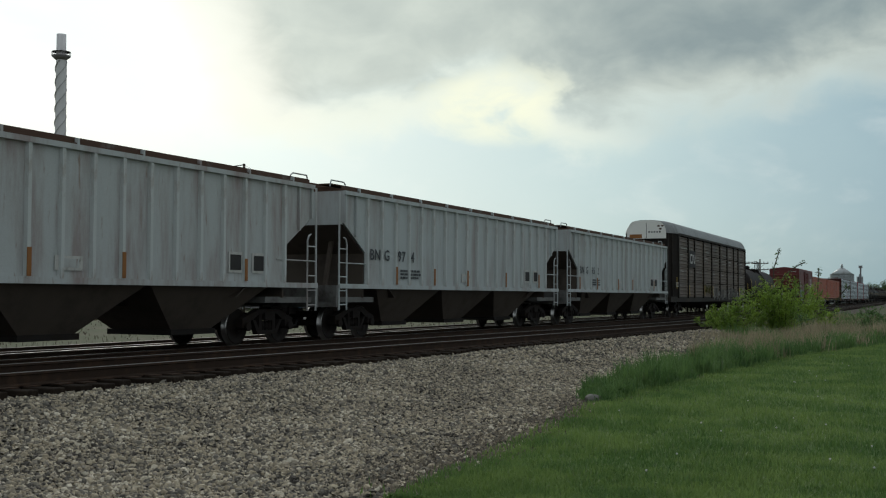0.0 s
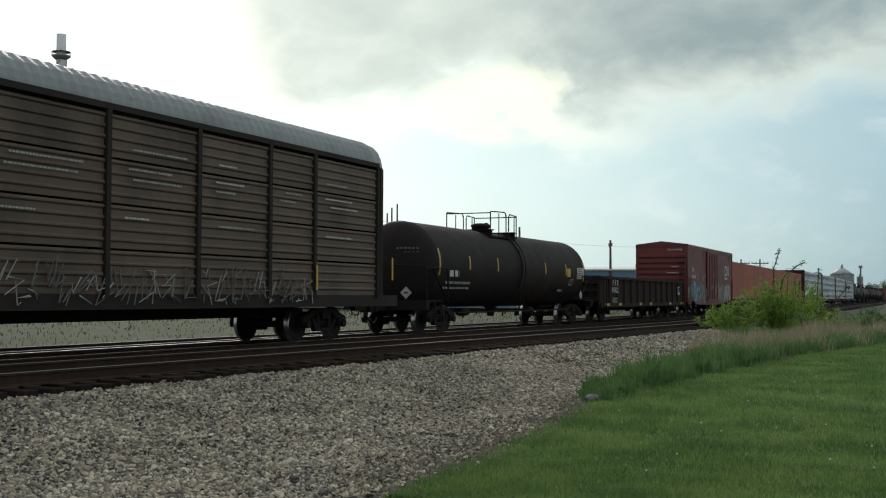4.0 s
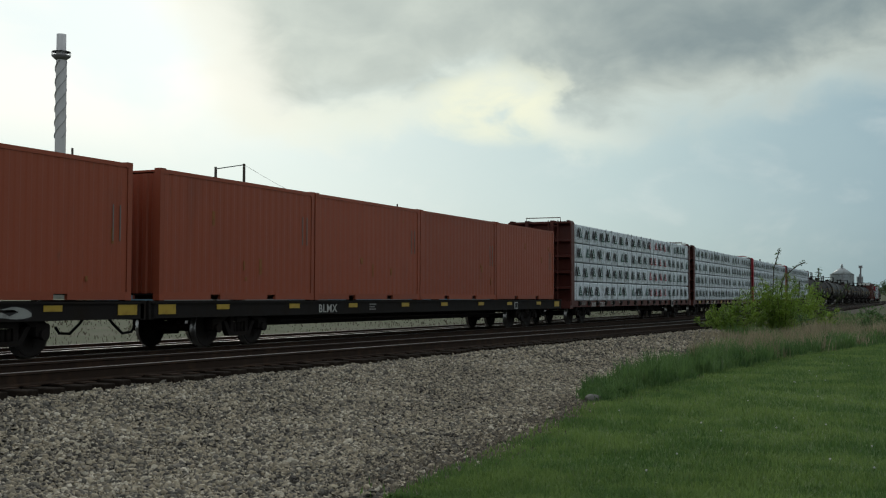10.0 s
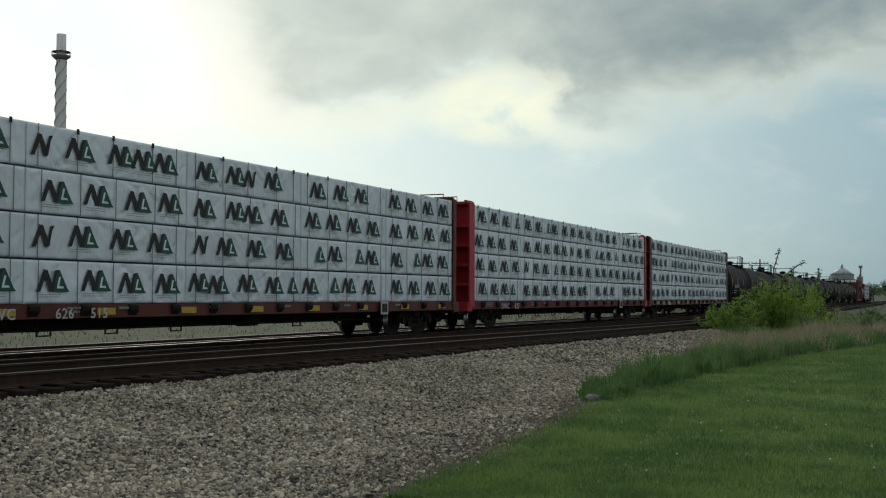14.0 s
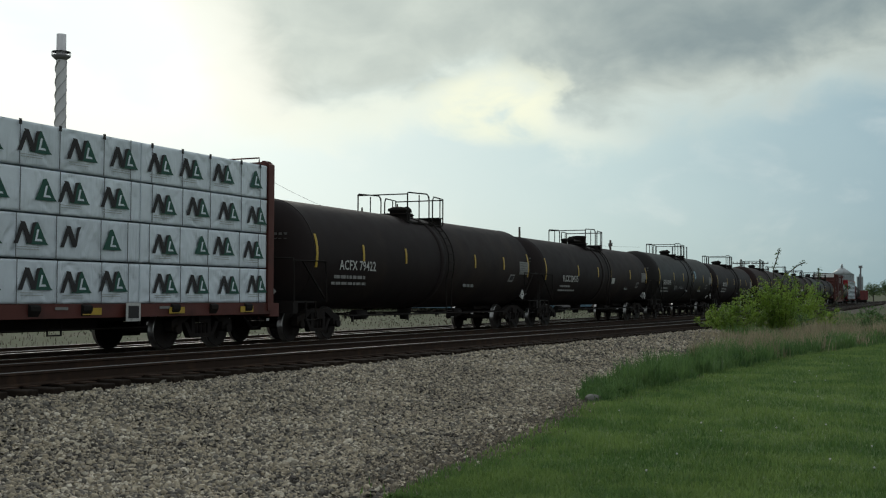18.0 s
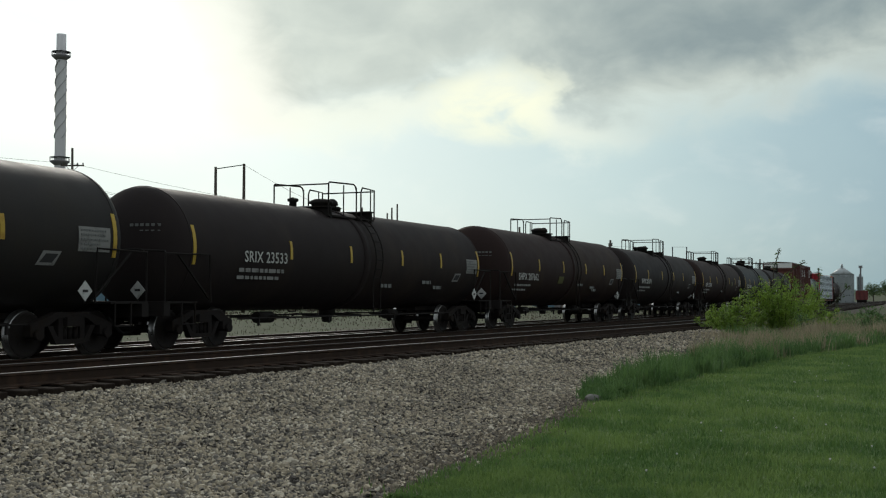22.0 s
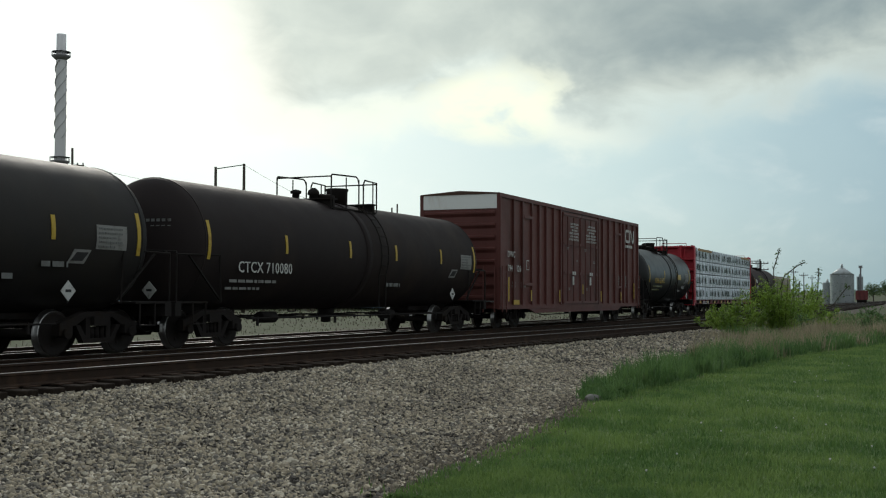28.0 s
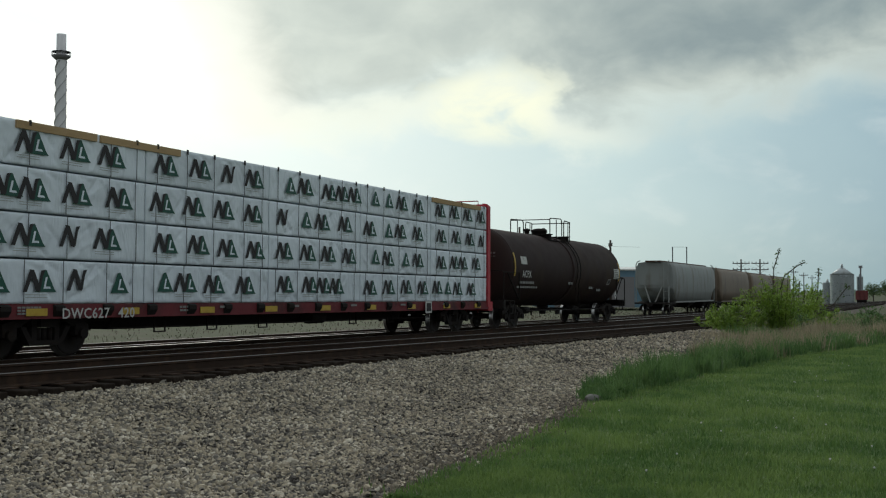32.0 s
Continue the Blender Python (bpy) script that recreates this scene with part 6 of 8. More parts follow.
# ---- centre-beam flat with wrapped lumber ----
def bundle_meshes():
    out = []
    for v in range(4):
        bm = bm_new()
        Lb, Hb, D = 4.44, 0.768, 1.22
        nx, nz = 100, 17
        g = []
        q = random.Random(90 + v)
        # pulled creases: from the straps and corners, aslant over the wrap
        pulls = []
        for k in range(26):
            x0, z0 = q.uniform(0.05, Lb - 0.05), q.choice((0.03, Hb - 0.03, q.uniform(0.1, 0.65)))
            ang = q.choice((0.5, 0.8, 1.05, 2.1, 2.35, 2.65)) + q.uniform(-0.15, 0.15)
            if z0 > 0.6:
                ang = -ang
            ln = q.uniform(0.25, 0.75)
            pulls.append((x0, z0, math.cos(ang), math.sin(ang), ln, q.uniform(0.02, 0.042) * q.choice((-1, -1, 0.6)), q.uniform(0.022, 0.04)))

        def crease(x, z):
            t = 0.0
            for x0, z0, cx, cz, ln, amp, wd in pulls:
                dx, dz = x - x0, z - z0
                u, w = dx * cx + dz * cz, -dx * cz + dz * cx
                if -0.05 < u < ln and abs(w) < 0.12:
                    t += amp * math.exp(-(w / wd) ** 2) * (1 - max(u, 0.0) / ln) ** 0.6
            return t


        def fold(x, z, ang, sc, ph):
            u, w = x * math.cos(ang) + z * math.sin(ang), -x * math.sin(ang) + z * math.cos(ang)
            return max(0.0, 1 - abs(noise.noise((u * sc, w * sc * 0.3, ph))) * 6) ** 1.5

        for i in range(nx + 1):
            row = []
            for k in range(nz + 1):
                x, z = Lb * i / nx, Hb * k / nz
                edge = min(1.0, min(i, nx - i) / 2) * min(1.0, min(k, nz - k))
                y = -0.010 - edge * (0.009 * noise.noise((x * 1.6 + v * 9, z * 2.2, 0)) + 0.012 * fold(x, z, 0.75, 1.9, v * 3.1) + 0.010 * fold(x, z, -0.8, 1.7, 7 + v * 2.3) + crease(x, z)) + (0.008 if edge == 0 else 0)
                y = max(y, -0.042)
                row.append(bm.verts.new((x, y, z)))
            g.append(row)
        for i in range(nx):
            for k in range(nz):
                bm.faces.new((g[i][k], g[i + 1][k], g[i + 1][k + 1], g[i][k + 1])).smooth = True
        back = [[bm.verts.new((x, D, z)) for z in (0, Hb)] for x in (0, Lb)]
        bm.faces.new([g[i][nz] for i in range(nx + 1)] + [back[1][1], back[0][1]])
        bm.faces.new([g[i][0] for i in range(nx, -1, -1)] + [back[0][0], back[1][0]])
        bm.faces.new([g[0][k] for k in range(nz + 1)][::-1] + [back[0][0], back[0][1]][::1])
        bm.faces.new([g[nx][k] for k in range(nz + 1)] + [back[1][1], back[1][0]])
        bm.faces.new((back[0][0], back[1][0], back[1][1], back[0][1]))
        out.append(mesh_of("wrapped_lumber", bm, "wrap"))
    return out


def mark_mesh(tri, cut=0):
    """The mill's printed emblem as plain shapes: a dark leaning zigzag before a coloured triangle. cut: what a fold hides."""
    bm = bm_new()

    def poly(q, mi, y):
        f = bm.faces.new([bm.verts.new((x * 0.95, y, z * 0.86)) for x, z in q])
        f.material_index = mi
    if cut != 2:
        poly([(0.30, 0.0), (0.86, 0.0), (0.80, 0.06), (0.585, 0.46), (0.50, 0.44), (0.40, 0.2)], 1, -0.0005)
        poly([(0.51, 0.07), (0.70, 0.07), (0.675, 0.115), (0.57, 0.115), (0.615, 0.31), (0.565, 0.31)], 2, -0.0035)
    if cut != 1:
        poly([(0.0, 0.0), (0.10, 0.0), (0.12, 0.05), (0.25, 0.38), (0.215, 0.46), (0.15, 0.40)], 0, -0.0015)
        poly([(0.15, 0.46), (0.27, 0.45), (0.44, 0.08), (0.41, 0.0), (0.32, 0.02)], 0, -0.002)
        poly([(0.36, 0.02), (0.44, 0.03), (0.50, 0.34), (0.56, 0.46), (0.45, 0.44)], 0, -0.0025)
    if cut == 0:
        for k in range(2):
            poly([(0.06, -0.05 - 0.05 * k), (0.62, -0.05 - 0.05 * k), (0.62, -0.062 - 0.05 * k), (0.06, -0.062 - 0.05 * k)], 3, 0)
    me = bpy.data.meshes.new("printed_mark")
    bm.to_mesh(me)
    bm.free()
    for m in ("ink", tri, "wrap", "graf_pale"):
        me.materials.append(M[m])
    return me


BUNDLES = bundle_meshes()
_b = bm_new()
box(_b, 0, 4.44, -0.012, 1.22, 0, 0.768)
FAR_BUNDLE = mesh_of("wrapped_lumber", _b, "wrap")
MARKS = {t: [mark_mesh(t, c) for c in range(3)] for t in ("ink_green", "ink_red")}
_b = bm_new()
box(_b, -0.007, 0.007, -0.045, -0.036, 0, 0.768)
STRAP = mesh_of("strap", _b, "strap")
_b = bm_new()
box(_b, -0.03, 0.03, -0.05, -0.038, 0.69, 0.79)
TAB = mesh_of("strap_tab", _b, "ink")


def center_beam(S0, S1, paint, mark, seed, red_span=None, boards=False, reflect=False):
    rng = random.Random(seed)
    tone = "bright red" if paint == "beam_red" else "oxide brown"
    car, L = car_base("centerbeam_car", tone + " centre-beam flat car loaded with white-wrapped lumber bundles", S0, S1, 2.5, "centre-beam lumber cars")
    h, W = L / 2, 1.37
    ins = 0.42
    sill = "sill_red" if paint == "beam_red" else paint
    for s in (-1, 1):
        bm = bm_new()
        box(bm, -h + 0.1, h - 0.1, *sorted((s * (W - 0.15), s * (W - 0.01))), 0.72, 0.98)
        part("side_sill", bm, sill, car)
        n = 17
        for i in range(n):
            x = -h + 1.2 + (L - 2.4) * i / (n - 1)
            bm = bm_new()
            prism_x(bm, [(s * (W - 0.02), 0.74), (s * (W + 0.06), 0.86), (s * (W + 0.06), 0.94), (s * (W - 0.02), 0.98)], x - 0.12, x + 0.12)
            part("winch", bm, "frame_dark", car)
    bm = bm_new()
    box(bm, -h + 0.1, h - 0.1, -W + 0.15, W - 0.15, 0.86, 0.97)
    part("deck", bm, paint, car)
    bm = bm_new()
    prism_x(bm, [(-0.35, 0.45), (0.35, 0.45), (0.5, 0.86), (-0.5, 0.86)], -h + 5, h - 5)
    box(bm, -h, h, -0.35, 0.35, 0.62, 0.86)
    part("centre_sill", bm, "frame_dark", car)
    bm = bm_new()
    box(bm, -h + ins, h - ins, -0.1, 0.1, 0.97, 4.1)
    part("centre_beam", bm, paint, car)
    for e in (-1, 1):
        x0, x1 = e * (h if e < 0 else h - 0.2), e * (h - ins)
        bm = bm_new()
        box(bm, *sorted((e * (h - ins), e * (h - ins + 0.05))), -W, W, 0.97, 4.25)
        bulk = part("bulkhead", bm, paint, car, tone + " steel end bulkhead with flanges")
        for s in (-1, 1):
            bm = bm_new()
            prism_x(bm, [(s * (W - 0.02), 0.8), (s * (W + 0.03), 0.8), (s * (W + 0.03), 4.2), (s * (W - 0.1), 4.3), (s * (W - 0.2), 4.3), (s * (W - 0.02), 4.15)], *sorted((x0, x1)))
            part("bulkhead_post", bm, paint, bulk)
            bm = bm_new()
            box(bm, *sorted((x0, x1)), s * 0.55 - 0.07, s * 0.55 + 0.07, 0.97, 4.3)
            part("bulkhead_post", bm, paint, bulk)
        for z in (1.5, 2.15, 2.8, 3.45, 4.2):
            bm = bm_new()
            prism_y(bm, [(e * (h - ins + 0.05), z - 0.1), (x0 - e * 0.06, z - 0.02), (x0 - e * 0.06, z + 0.06), (e * (h - ins + 0.05), z + 0.08)], -W + 0.02, W - 0.02)
            part("bulkhead_rib", bm, paint, bulk)
        ladder(car, e * (h + 0.04), -W + 0.75, 0.6, 4.3, 0.42, paint, "y", 8)
        bm = bm_new()
        path(bm, [(e * (h - 0.1), -0.9, 4.25), (e * (h - 0.1), -0.9, 4.42), (e * (h - 0.1), 0.6, 4.42), (e * (h - 0.1), 0.6, 4.25)], 0.02)
        part("top_grab", bm, paint, car)
        bm = bm_new()
        box(bm, *sorted((e * (h + 0.08), e * (h - 0.3))), -W, W, 0.66, 0.97)
        part("end_sill", bm, paint, car)
        if e < 0:
            bm = bm_new()
            for k, z in enumerate((3.86, 3.62, 3.54, 2.98, 2.9)):
                box(bm, -h + ins - 0.02, -h + ins - 0.015, -1.1, -0.45 + 0.1 * (k % 3), z - (0.1 if k == 0 else 0.04), z)
            part("stencil_line", bm, "decal", bulk)
    # four tiers of bundles on both sides
    usable = L - 2 * ins
    n = 5
    pitch = usable / n
    for s in (-1, 1):
        for tier in range(4):
            z = 0.99 + tier * 0.803
            shift = rng.uniform(-0.06, 0.06)
            for i in range(n):
                x = -h + ins + 0.01 + i * pitch
                me = BUNDLES[rng.randrange(4)] if s < 0 else FAR_BUNDLE
                m = pose(x, -W + 0.03, z) if s < 0 else pose(x + pitch - 0.02, W - 0.03, z, 0, 0, 180)
                b = put("wrapped_lumber", me)
                b.scale = (min((pitch - 0.02), 4.9) / 4.44, 1, 1)
                red = red_span and red_span[0] < x + 2 < red_span[1]
                words = "white-wrapped lumber pack with " + ("red" if red else "green") + " and black mill marks, " + ("on the deck" if tier == 0 else "stacked")
                tagged(b, words if s < 0 else "white-wrapped lumber pack behind the centre beam", "lumber", "wrapped lumber packs")
                LOADS.append((b, CARS[-1][1], CARS[-1][2], m))
                if s > 0:
                    continue
                for xx in (0.28, 1.25, 2.2, 3.35, 4.1):
                    put("strap", STRAP, b, pose(xx + shift, 0, 0))
                    if tier == 3 and rng.random() < 0.6:
                        put("strap_tab", TAB, b, pose(xx + shift, 0, 0))
                px = rng.uniform(0.0, 0.35)
                while px < 3.72:
                    r = rng.random()
                    cut = 0 if r < 0.84 else (1 if r < 0.95 else 2)
                    red = red_span and red_span[0] < x + px < red_span[1]
                    put("printed_mark", MARKS["ink_red" if red else "ink_green"][cut], b, pose(px, -0.046, 0.21 + rng.uniform(-0.02, 0.03)))
                    px += rng.choice((1.0, 1.06, 1.1, 1.12, 1.15, 1.18, 1.08, 1.1, 1.14, 0.66)) if cut == 0 else rng.uniform(0.8, 0.95)
    if boards:
        for x, w in ((-h + 1.4, 2.0), (-h + 3.5, 2.4), (h - 4.8, 2.2), (h - 2.5, 1.5)):
            bm = bm_new()
            box(bm, x, x + w, -W - 0.02, -W + 0.02, 4.02, 4.16)
            part("edge_board", bm, "wood", car, "raw timber edge board")
    for word, x in mark:
        lettering(word, 0.27, "decal", car, -h + x, -W - 0.07, 0.72, "white painted characters", wide=1.1)
    data_panel(car, -h + 1.9, -W - 0.012, 0.86, 0.8, 0.16, rng, 3)
    data_panel(car, -h + 6.2, -W - 0.012, 0.86, 0.5, 0.14, rng, 2)
    for i in range(5):
        plate("sill_dash", car, -h + 7.5 + i * 2.9, -W - 0.012, 0.9, 0.32, 0.05, "decal_grey")
    bx = plate("data_square", car, h - 5.2, -W - 0.09, 0.82, 0.42, 0.36, "decal", "white-framed data square")
    plate("data_field", bx, 0, -0.008, 0, 0.3, 0.24, "ink")
    for i in range(9 if reflect else 0):
        plate("reflector", car, -h + 1.6 + i * (L - 3.2) / 8 + 0.35, -W - 0.012, 0.84, 0.5, 0.13, "yellow" if reflect else "graf_olive")
    for y in (-1.0, 1.0):
        for x in (-h + 5.6, -h + 7.4, -h + 9.4, h - 9.2, h - 7.0):
            bm = bm_new()
            path(bm, [(x, y, 0.75), (x, y, 0.4), (x + 0.35, y, 0.4), (x + 0.35, y, 0.75)], 0.022)
            part("tie_down_loop", bm, "frame_dark", car)
        bm = bm_new()
        path(bm, [(-h + 4.2, y, 0.5), (h - 4.2, y, 0.5)], 0.014)
        part("brake_rod", bm, "frame_dark", car)
    bm = bm_new()
    rod(bm, (0.5, -0.75, 0.6), (1.2, -0.75, 0.6), 0.17, 12)
    part("brake_reservoir", bm, "frame_dark", car)
    return car


# ---- round-sided covered hopper ----
def round_hopper(S0, S1, mat, label, seed):
    car, L = car_base("covered_hopper", label, S0, S1, 1.6)
    h = L / 2
    prof = [(-1.15, 4.05), (-1.38, 3.7), (-1.48, 3.0), (-1.48, 1.9), (-1.36, 1.0), (1.36, 1.0), (1.48, 1.9), (1.48, 3.0), (1.38, 3.7), (1.15, 4.05), (0.0, 4.15)]
    bm = bm_new()
    secs = []
    for x, lift in ((-h + 0.7, 0.75), (-h + 2.6, 0.0), (h - 2.6, 0.0), (h - 0.7, 0.75)):
        secs.append([(x, y, max(z, 1.0 + lift * 1.5)) for y, z in prof])
    loft(bm, secs, smooth=True)
    part("body", bm, mat, car, "curved steel hopper body")
    for e in (-1, 1):
        bm = bm_new()
        box(bm, *sorted((e * (h - 0.62), e * (h - 0.7))), -1.2, 1.2, 2.3, 4.05)
        part("end_panel", bm, mat, car)
        for y in (-1.25, 1.25):
            bm = bm_new()
            path(bm, [(e * (h - 0.1), y, 0.95), (e * (h - 0.1), y, 3.85), (e * (h - 0.25), y * 0.95, 4.1), (e * (h - 0.9), y * 0.9, 4.2)], 0.04, 6)
            part("end_post", bm, mat, car)
        for y in (-0.5, 0.5):
            bm = bm_new()
            path(bm, [(e * (h - 0.25), y * 0.4, 1.0), (e * (h - 0.6), y * 1.4, 2.3)], 0.05, 6)
            part("end_brace", bm, mat, car)
        bm = bm_new()
        box(bm, *sorted((e * h, e * (h - 2.4))), -1.36, 1.36, 0.86, 0.98)
        part("end_platform", bm, "frame_dark", car)
        ladder(car, e * (h - 0.08), -1.1, 0.6, 4.0, 0.42, mat, "y", 7)
    for x in (-h + 3.3, 0.0, h - 3.3):
        bm = bm_new()
        loft(bm, [[(x - 1.5, -1.2, 0.98), (x + 1.5, -1.2, 0.98), (x + 1.5, 1.2, 0.98), (x - 1.5, 1.2, 0.98)], [(x - 0.5, -0.8, 0.5), (x + 0.5, -0.8, 0.5), (x + 0.5, 0.8, 0.5), (x - 0.5, 0.8, 0.5)]])
        part("hopper_bay", bm, "frame_dark", car)
    bm = bm_new()
    box(bm, -h + 0.3, h - 0.3, -0.6, 0.6, 4.1, 4.2)
    part("running_board", bm, "rust_roof", car)
    bm = bm_new()
    box(bm, -h + 1.8, h - 1.8, -1.5, -1.44, 0.95, 1.06)
    box(bm, -h + 1.8, h - 1.8, 1.44, 1.5, 0.95, 1.06)
    part("side_sill", bm, mat, car)
    return car


# ---- the train: its cars, front to back ----
rib_hopper(-231.4, -214.4, ("BN", "G", "45", "0"), 11, "rust-stained light grey three-bay covered hopper with rusty roof", "hopper_worn")
rib_hopper(-213.5, -196.0, ("BN", "G", "97", "4"), 12, "weathered light grey three-bay covered hopper, rust at its ribs")
rib_hopper(-195.0, -177.3, ("BN", "G", "95", "2"), 13, "weathered light grey three-bay covered hopper beside the auto rack")
auto_rack(-176.35, -149.25)
tank_car(-146.3, -131.35, 3.5, "black tank car with white data panel coupled to a gondola", "", 21, sheet="decal", extras=(("rect", 0.66, -0.02, 0.22, 0.17, "yellow", "yellow label"),), plat=-0.6)
gondola(-129.5, -112.6)
box_car_smooth(-111.5, -96.0)
loaded_flat(-95.6, -70.15, -94.85, "", True, 31, ["orange ribbed steel shipping container", "orange steel container with pale scrapes", "dull faded orange steel container", "bright orange steel container"])
loaded_flat(-69.95, -44.6, -69.6, "BLMX", False, 32, ["orange steel container with a white patch", "orange ribbed steel container", "faded orange steel container with a yellow patch", "orange steel container with pale scrapes"])
center_beam(-43.5, -20.15, "beam_brown", (("AOK", 2.75), ("27817", 4.05)), 41, red_span=(0.5, 5.5))
center_beam(-19.25, 4.1, "beam_brown", (("DWC", 3.9), ("626", 5.6), ("515", 6.5)), 42, reflect=True)
center_beam(4.95, 28.2, "beam_red", (("DWC", 2.75), ("627", 4.05)), 43)
center_beam(28.75, 52.0, "beam_brown", (("AOK", 2.75), ("28065", 4.05)), 44, reflect=True)
tank_car(53.6, 69.0, 3.62, "black tank car coupled behind a lumber car", "ACFX 79422", 51, tdx=0.4)
tank_car(70.95, 86.7, 3.49, "dull black tank car with white reporting letters", "PLCX 224515", 52, dome="tall", plat=0.3, tdx=1.25, wide=0.92, marks=(71.0, 75.15, 78.05, 80.05, 83.45, 86.6), extras=(("rect", 0.2, -0.25, 0.24, 0.13, "decal", "white label"),))
t4 = tank_car(89.3, 104.1, 3.62, "black tank car with green-grey sheen and a round badge", "SRIX 80199", 53, "tank_grey", marks=(89.31, 92.76, 95.28, 98.14, 101.2, 104.0), extras=(("disc", 0.26, 0.28, 0.22, 0.26, "graf_light_blue", "round pale blue badge"), ("rect", 0.45, -0.5, 0.26, 0.12, "graf_olive", "pale green label")), plat=0.3)
scrawl(t4, -4.1, -3.0, -1.40, 1.5, 2.1, "graf_grey", 1)
scrawl(t4, -2.6, -1.4, -1.38, 1.6, 1.8, "graf_grey", 2)
tank_car(106.45, 122.0, 3.5, "black tank car with bold white reporting letters", "SRIX 23533", 54, pdx=1.25, tdx=1.05, tdz=0.14, plat=0.1, marks=(106.55, 110.35, 113.3, 116.3, 118.95, 121.9), sheet="decal_grey")
tank_car(124.65, 139.4, 3.68, "rusty brown-black tank car with yellow scrawl", "SHPX 207662", 55, "tank_brown", tdz=-0.1, marks=(124.8, 127.7, 130.6, 133.6, 136.3, 139.25), extras=(("rect", -0.2, -0.42, 0.3, 0.14, "graf_olive", "mustard graffiti patch"),))
tank_car(141.85, 156.5, 3.62, "dull black tank car with white letters", "SHPX 207674", 56, tdx=0.4, wide=0.92, marks=(142.0, 144.55, 147.6, 150.4, 152.9, 156.4))
tank_car(158.8, 173.6, 3.6, "brownish black tank car with ochre patch", "SHPX 207690", 57, "tank_brown", extras=(("rect", 0.45, -0.1, 0.2, 0.14, "graf_olive", "ochre patch"),))
tank_car(175.5, 190.1, 3.72, "black tank car with a yellow scrawl", "CTCX 710079", 58, "tank_grey", pdx=2.65, sdx=-0.3, dome="tall", extras=(("rect", -0.75, -0.35, 0.32, 0.22, "graf_olive", "yellow painted scrawl"),))
tank_car(192.1, 206.8, 3.72, "clean black tank car with a tall manway", "CTCX 710080", 59, tdz=-0.22, tdx=0.4, plat=0.3, marks=(192.22, 195.27, 198.36, 201.0, 204.02, 206.62), dome="tall", bottom=0.8, pdx=2.5, sdx=-0.2)
box_car_ribbed(208.7, 227.3)
tank_car(229.65, 240.0, 3.75, "short glossy black tank car with yellow lettering", "UTLX 631472", 60, "tank_gloss", ink="yellow", tdx=0.45, wide=0.95, sheet="decal_grey", dome="tall", marks=(229.85, 233.15, 236.3, 239.5), extras=(("rect", 0.343, 0.0, 0.4, 0.145, "yellow", "yellow label"),), plat=0.55, pdx=1.8, sdx=-0.6)
center_beam(241.4, 264.35, "beam_red", (("DWC627", 2.5), ("420", 4.0)), 45, boards=True, reflect=True)
tank_car(266.3, 280.3, 3.66, "worn brown-black tank car with white end labels", "ACFX", 61, "tank_brown", sheet="decal", marks=1, extras=(("rect", -0.78, 0.25, 0.3, 0.14, "decal", "white label"),))


# ---- hoppers parked on the siding beyond ----
def parked(builder, S0, S1, *rest):
    car = builder(S0, S1, *rest)
    CARS.pop()
    del WHEELSETS[-4:]
    half = (S1 - S0) / 2 - 1.6
    a, _ = line((S0 + S1) / 2 - half, THIRD_DY, -0.2)
    b, _ = line((S0 + S1) / 2 + half, THIRD_DY, -0.2)
    d = b - a
    car.matrix_basis = Matrix.Translation((a + b) / 2) @ Matrix.Rotation(math.atan2(d.y, d.x), 4, "Z")
    tagged(car, group="hoppers parked on the siding")


parked(round_hopper, 86.5, 106.5, "hopper_dull", "dull grey round-sided covered hopper parked on a siding", 71)
parked(round_hopper, 107.5, 128.0, "tan_hopper", "dusty tan round-sided covered hopper parked on a siding", 72)
parked(round_hopper, 129.0, 149.0, "tan_hopper", "rusty tan round-sided hopper half hidden by a bush", 73)
parked(round_hopper, 150.0, 170.0, "tan_hopper", "rusty tan round-sided hopper behind a bush", 74)


# ---- works and poles beyond the line ----
def stack():
    ob = thing("smokestack", "tall pale grey steel smokestack with spiral strakes", "smokestack", m=Matrix.Translation((191.5, 180.8, 0)))
    bm = bm_new()
    lathe_z(bm, [(-0.6, 1.5), (29.0, 1.12), (52.0, 1.06), (57.4, 1.02), (57.4, 0.85)], 28)
    part("shaft", bm, "stack", ob)
    for z, r in ((29.4, 2.1), (52.6, 2.0)):
        bm = bm_new()
        lathe_z(bm, [(z - 0.9, 1.1), (z - 0.15, r), (z + 0.1, r), (z + 0.1, 1.05)], 24)
        pl = part("collar_platform", bm, "stack_dark", ob, "dark ring platform")
        for k in range(14):
            a = 2 * math.pi * k / 14
            bm = bm_new()
            rod(bm, (r * math.cos(a), r * math.sin(a), z), (r * math.cos(a), r * math.sin(a), z + 0.9), 0.04, 4)
            part("railing_post", bm, "stack_dark", pl)
        bm = bm_new()
        lathe_z(bm, [(z + 0.88, r - 0.03), (z + 0.94, r - 0.03), (z + 0.94, r + 0.03), (z + 0.88, r + 0.03)], 24)
        part("platform_railing", bm, "stack_dark", pl)
    for k in range(3):
        bm = bm_new()
        pts = []
        for i in range(70):
            z = 34.5 + 17 * i / 69
            a = 2 * math.pi * (i / 69 * 1.9 + k / 3)
            pts.append((1.2 * math.cos(a), 1.2 * math.sin(a), z))
        path(bm, pts, 0.11, 4)
        part("strake", bm, "strake", ob, "spiral wind strake")
    bm = bm_new()
    rod(bm, (1.25, -0.4, 0), (1.2, -0.4, 52), 0.08, 4)
    part("ladder", bm, "stack_dark", ob)


stack()


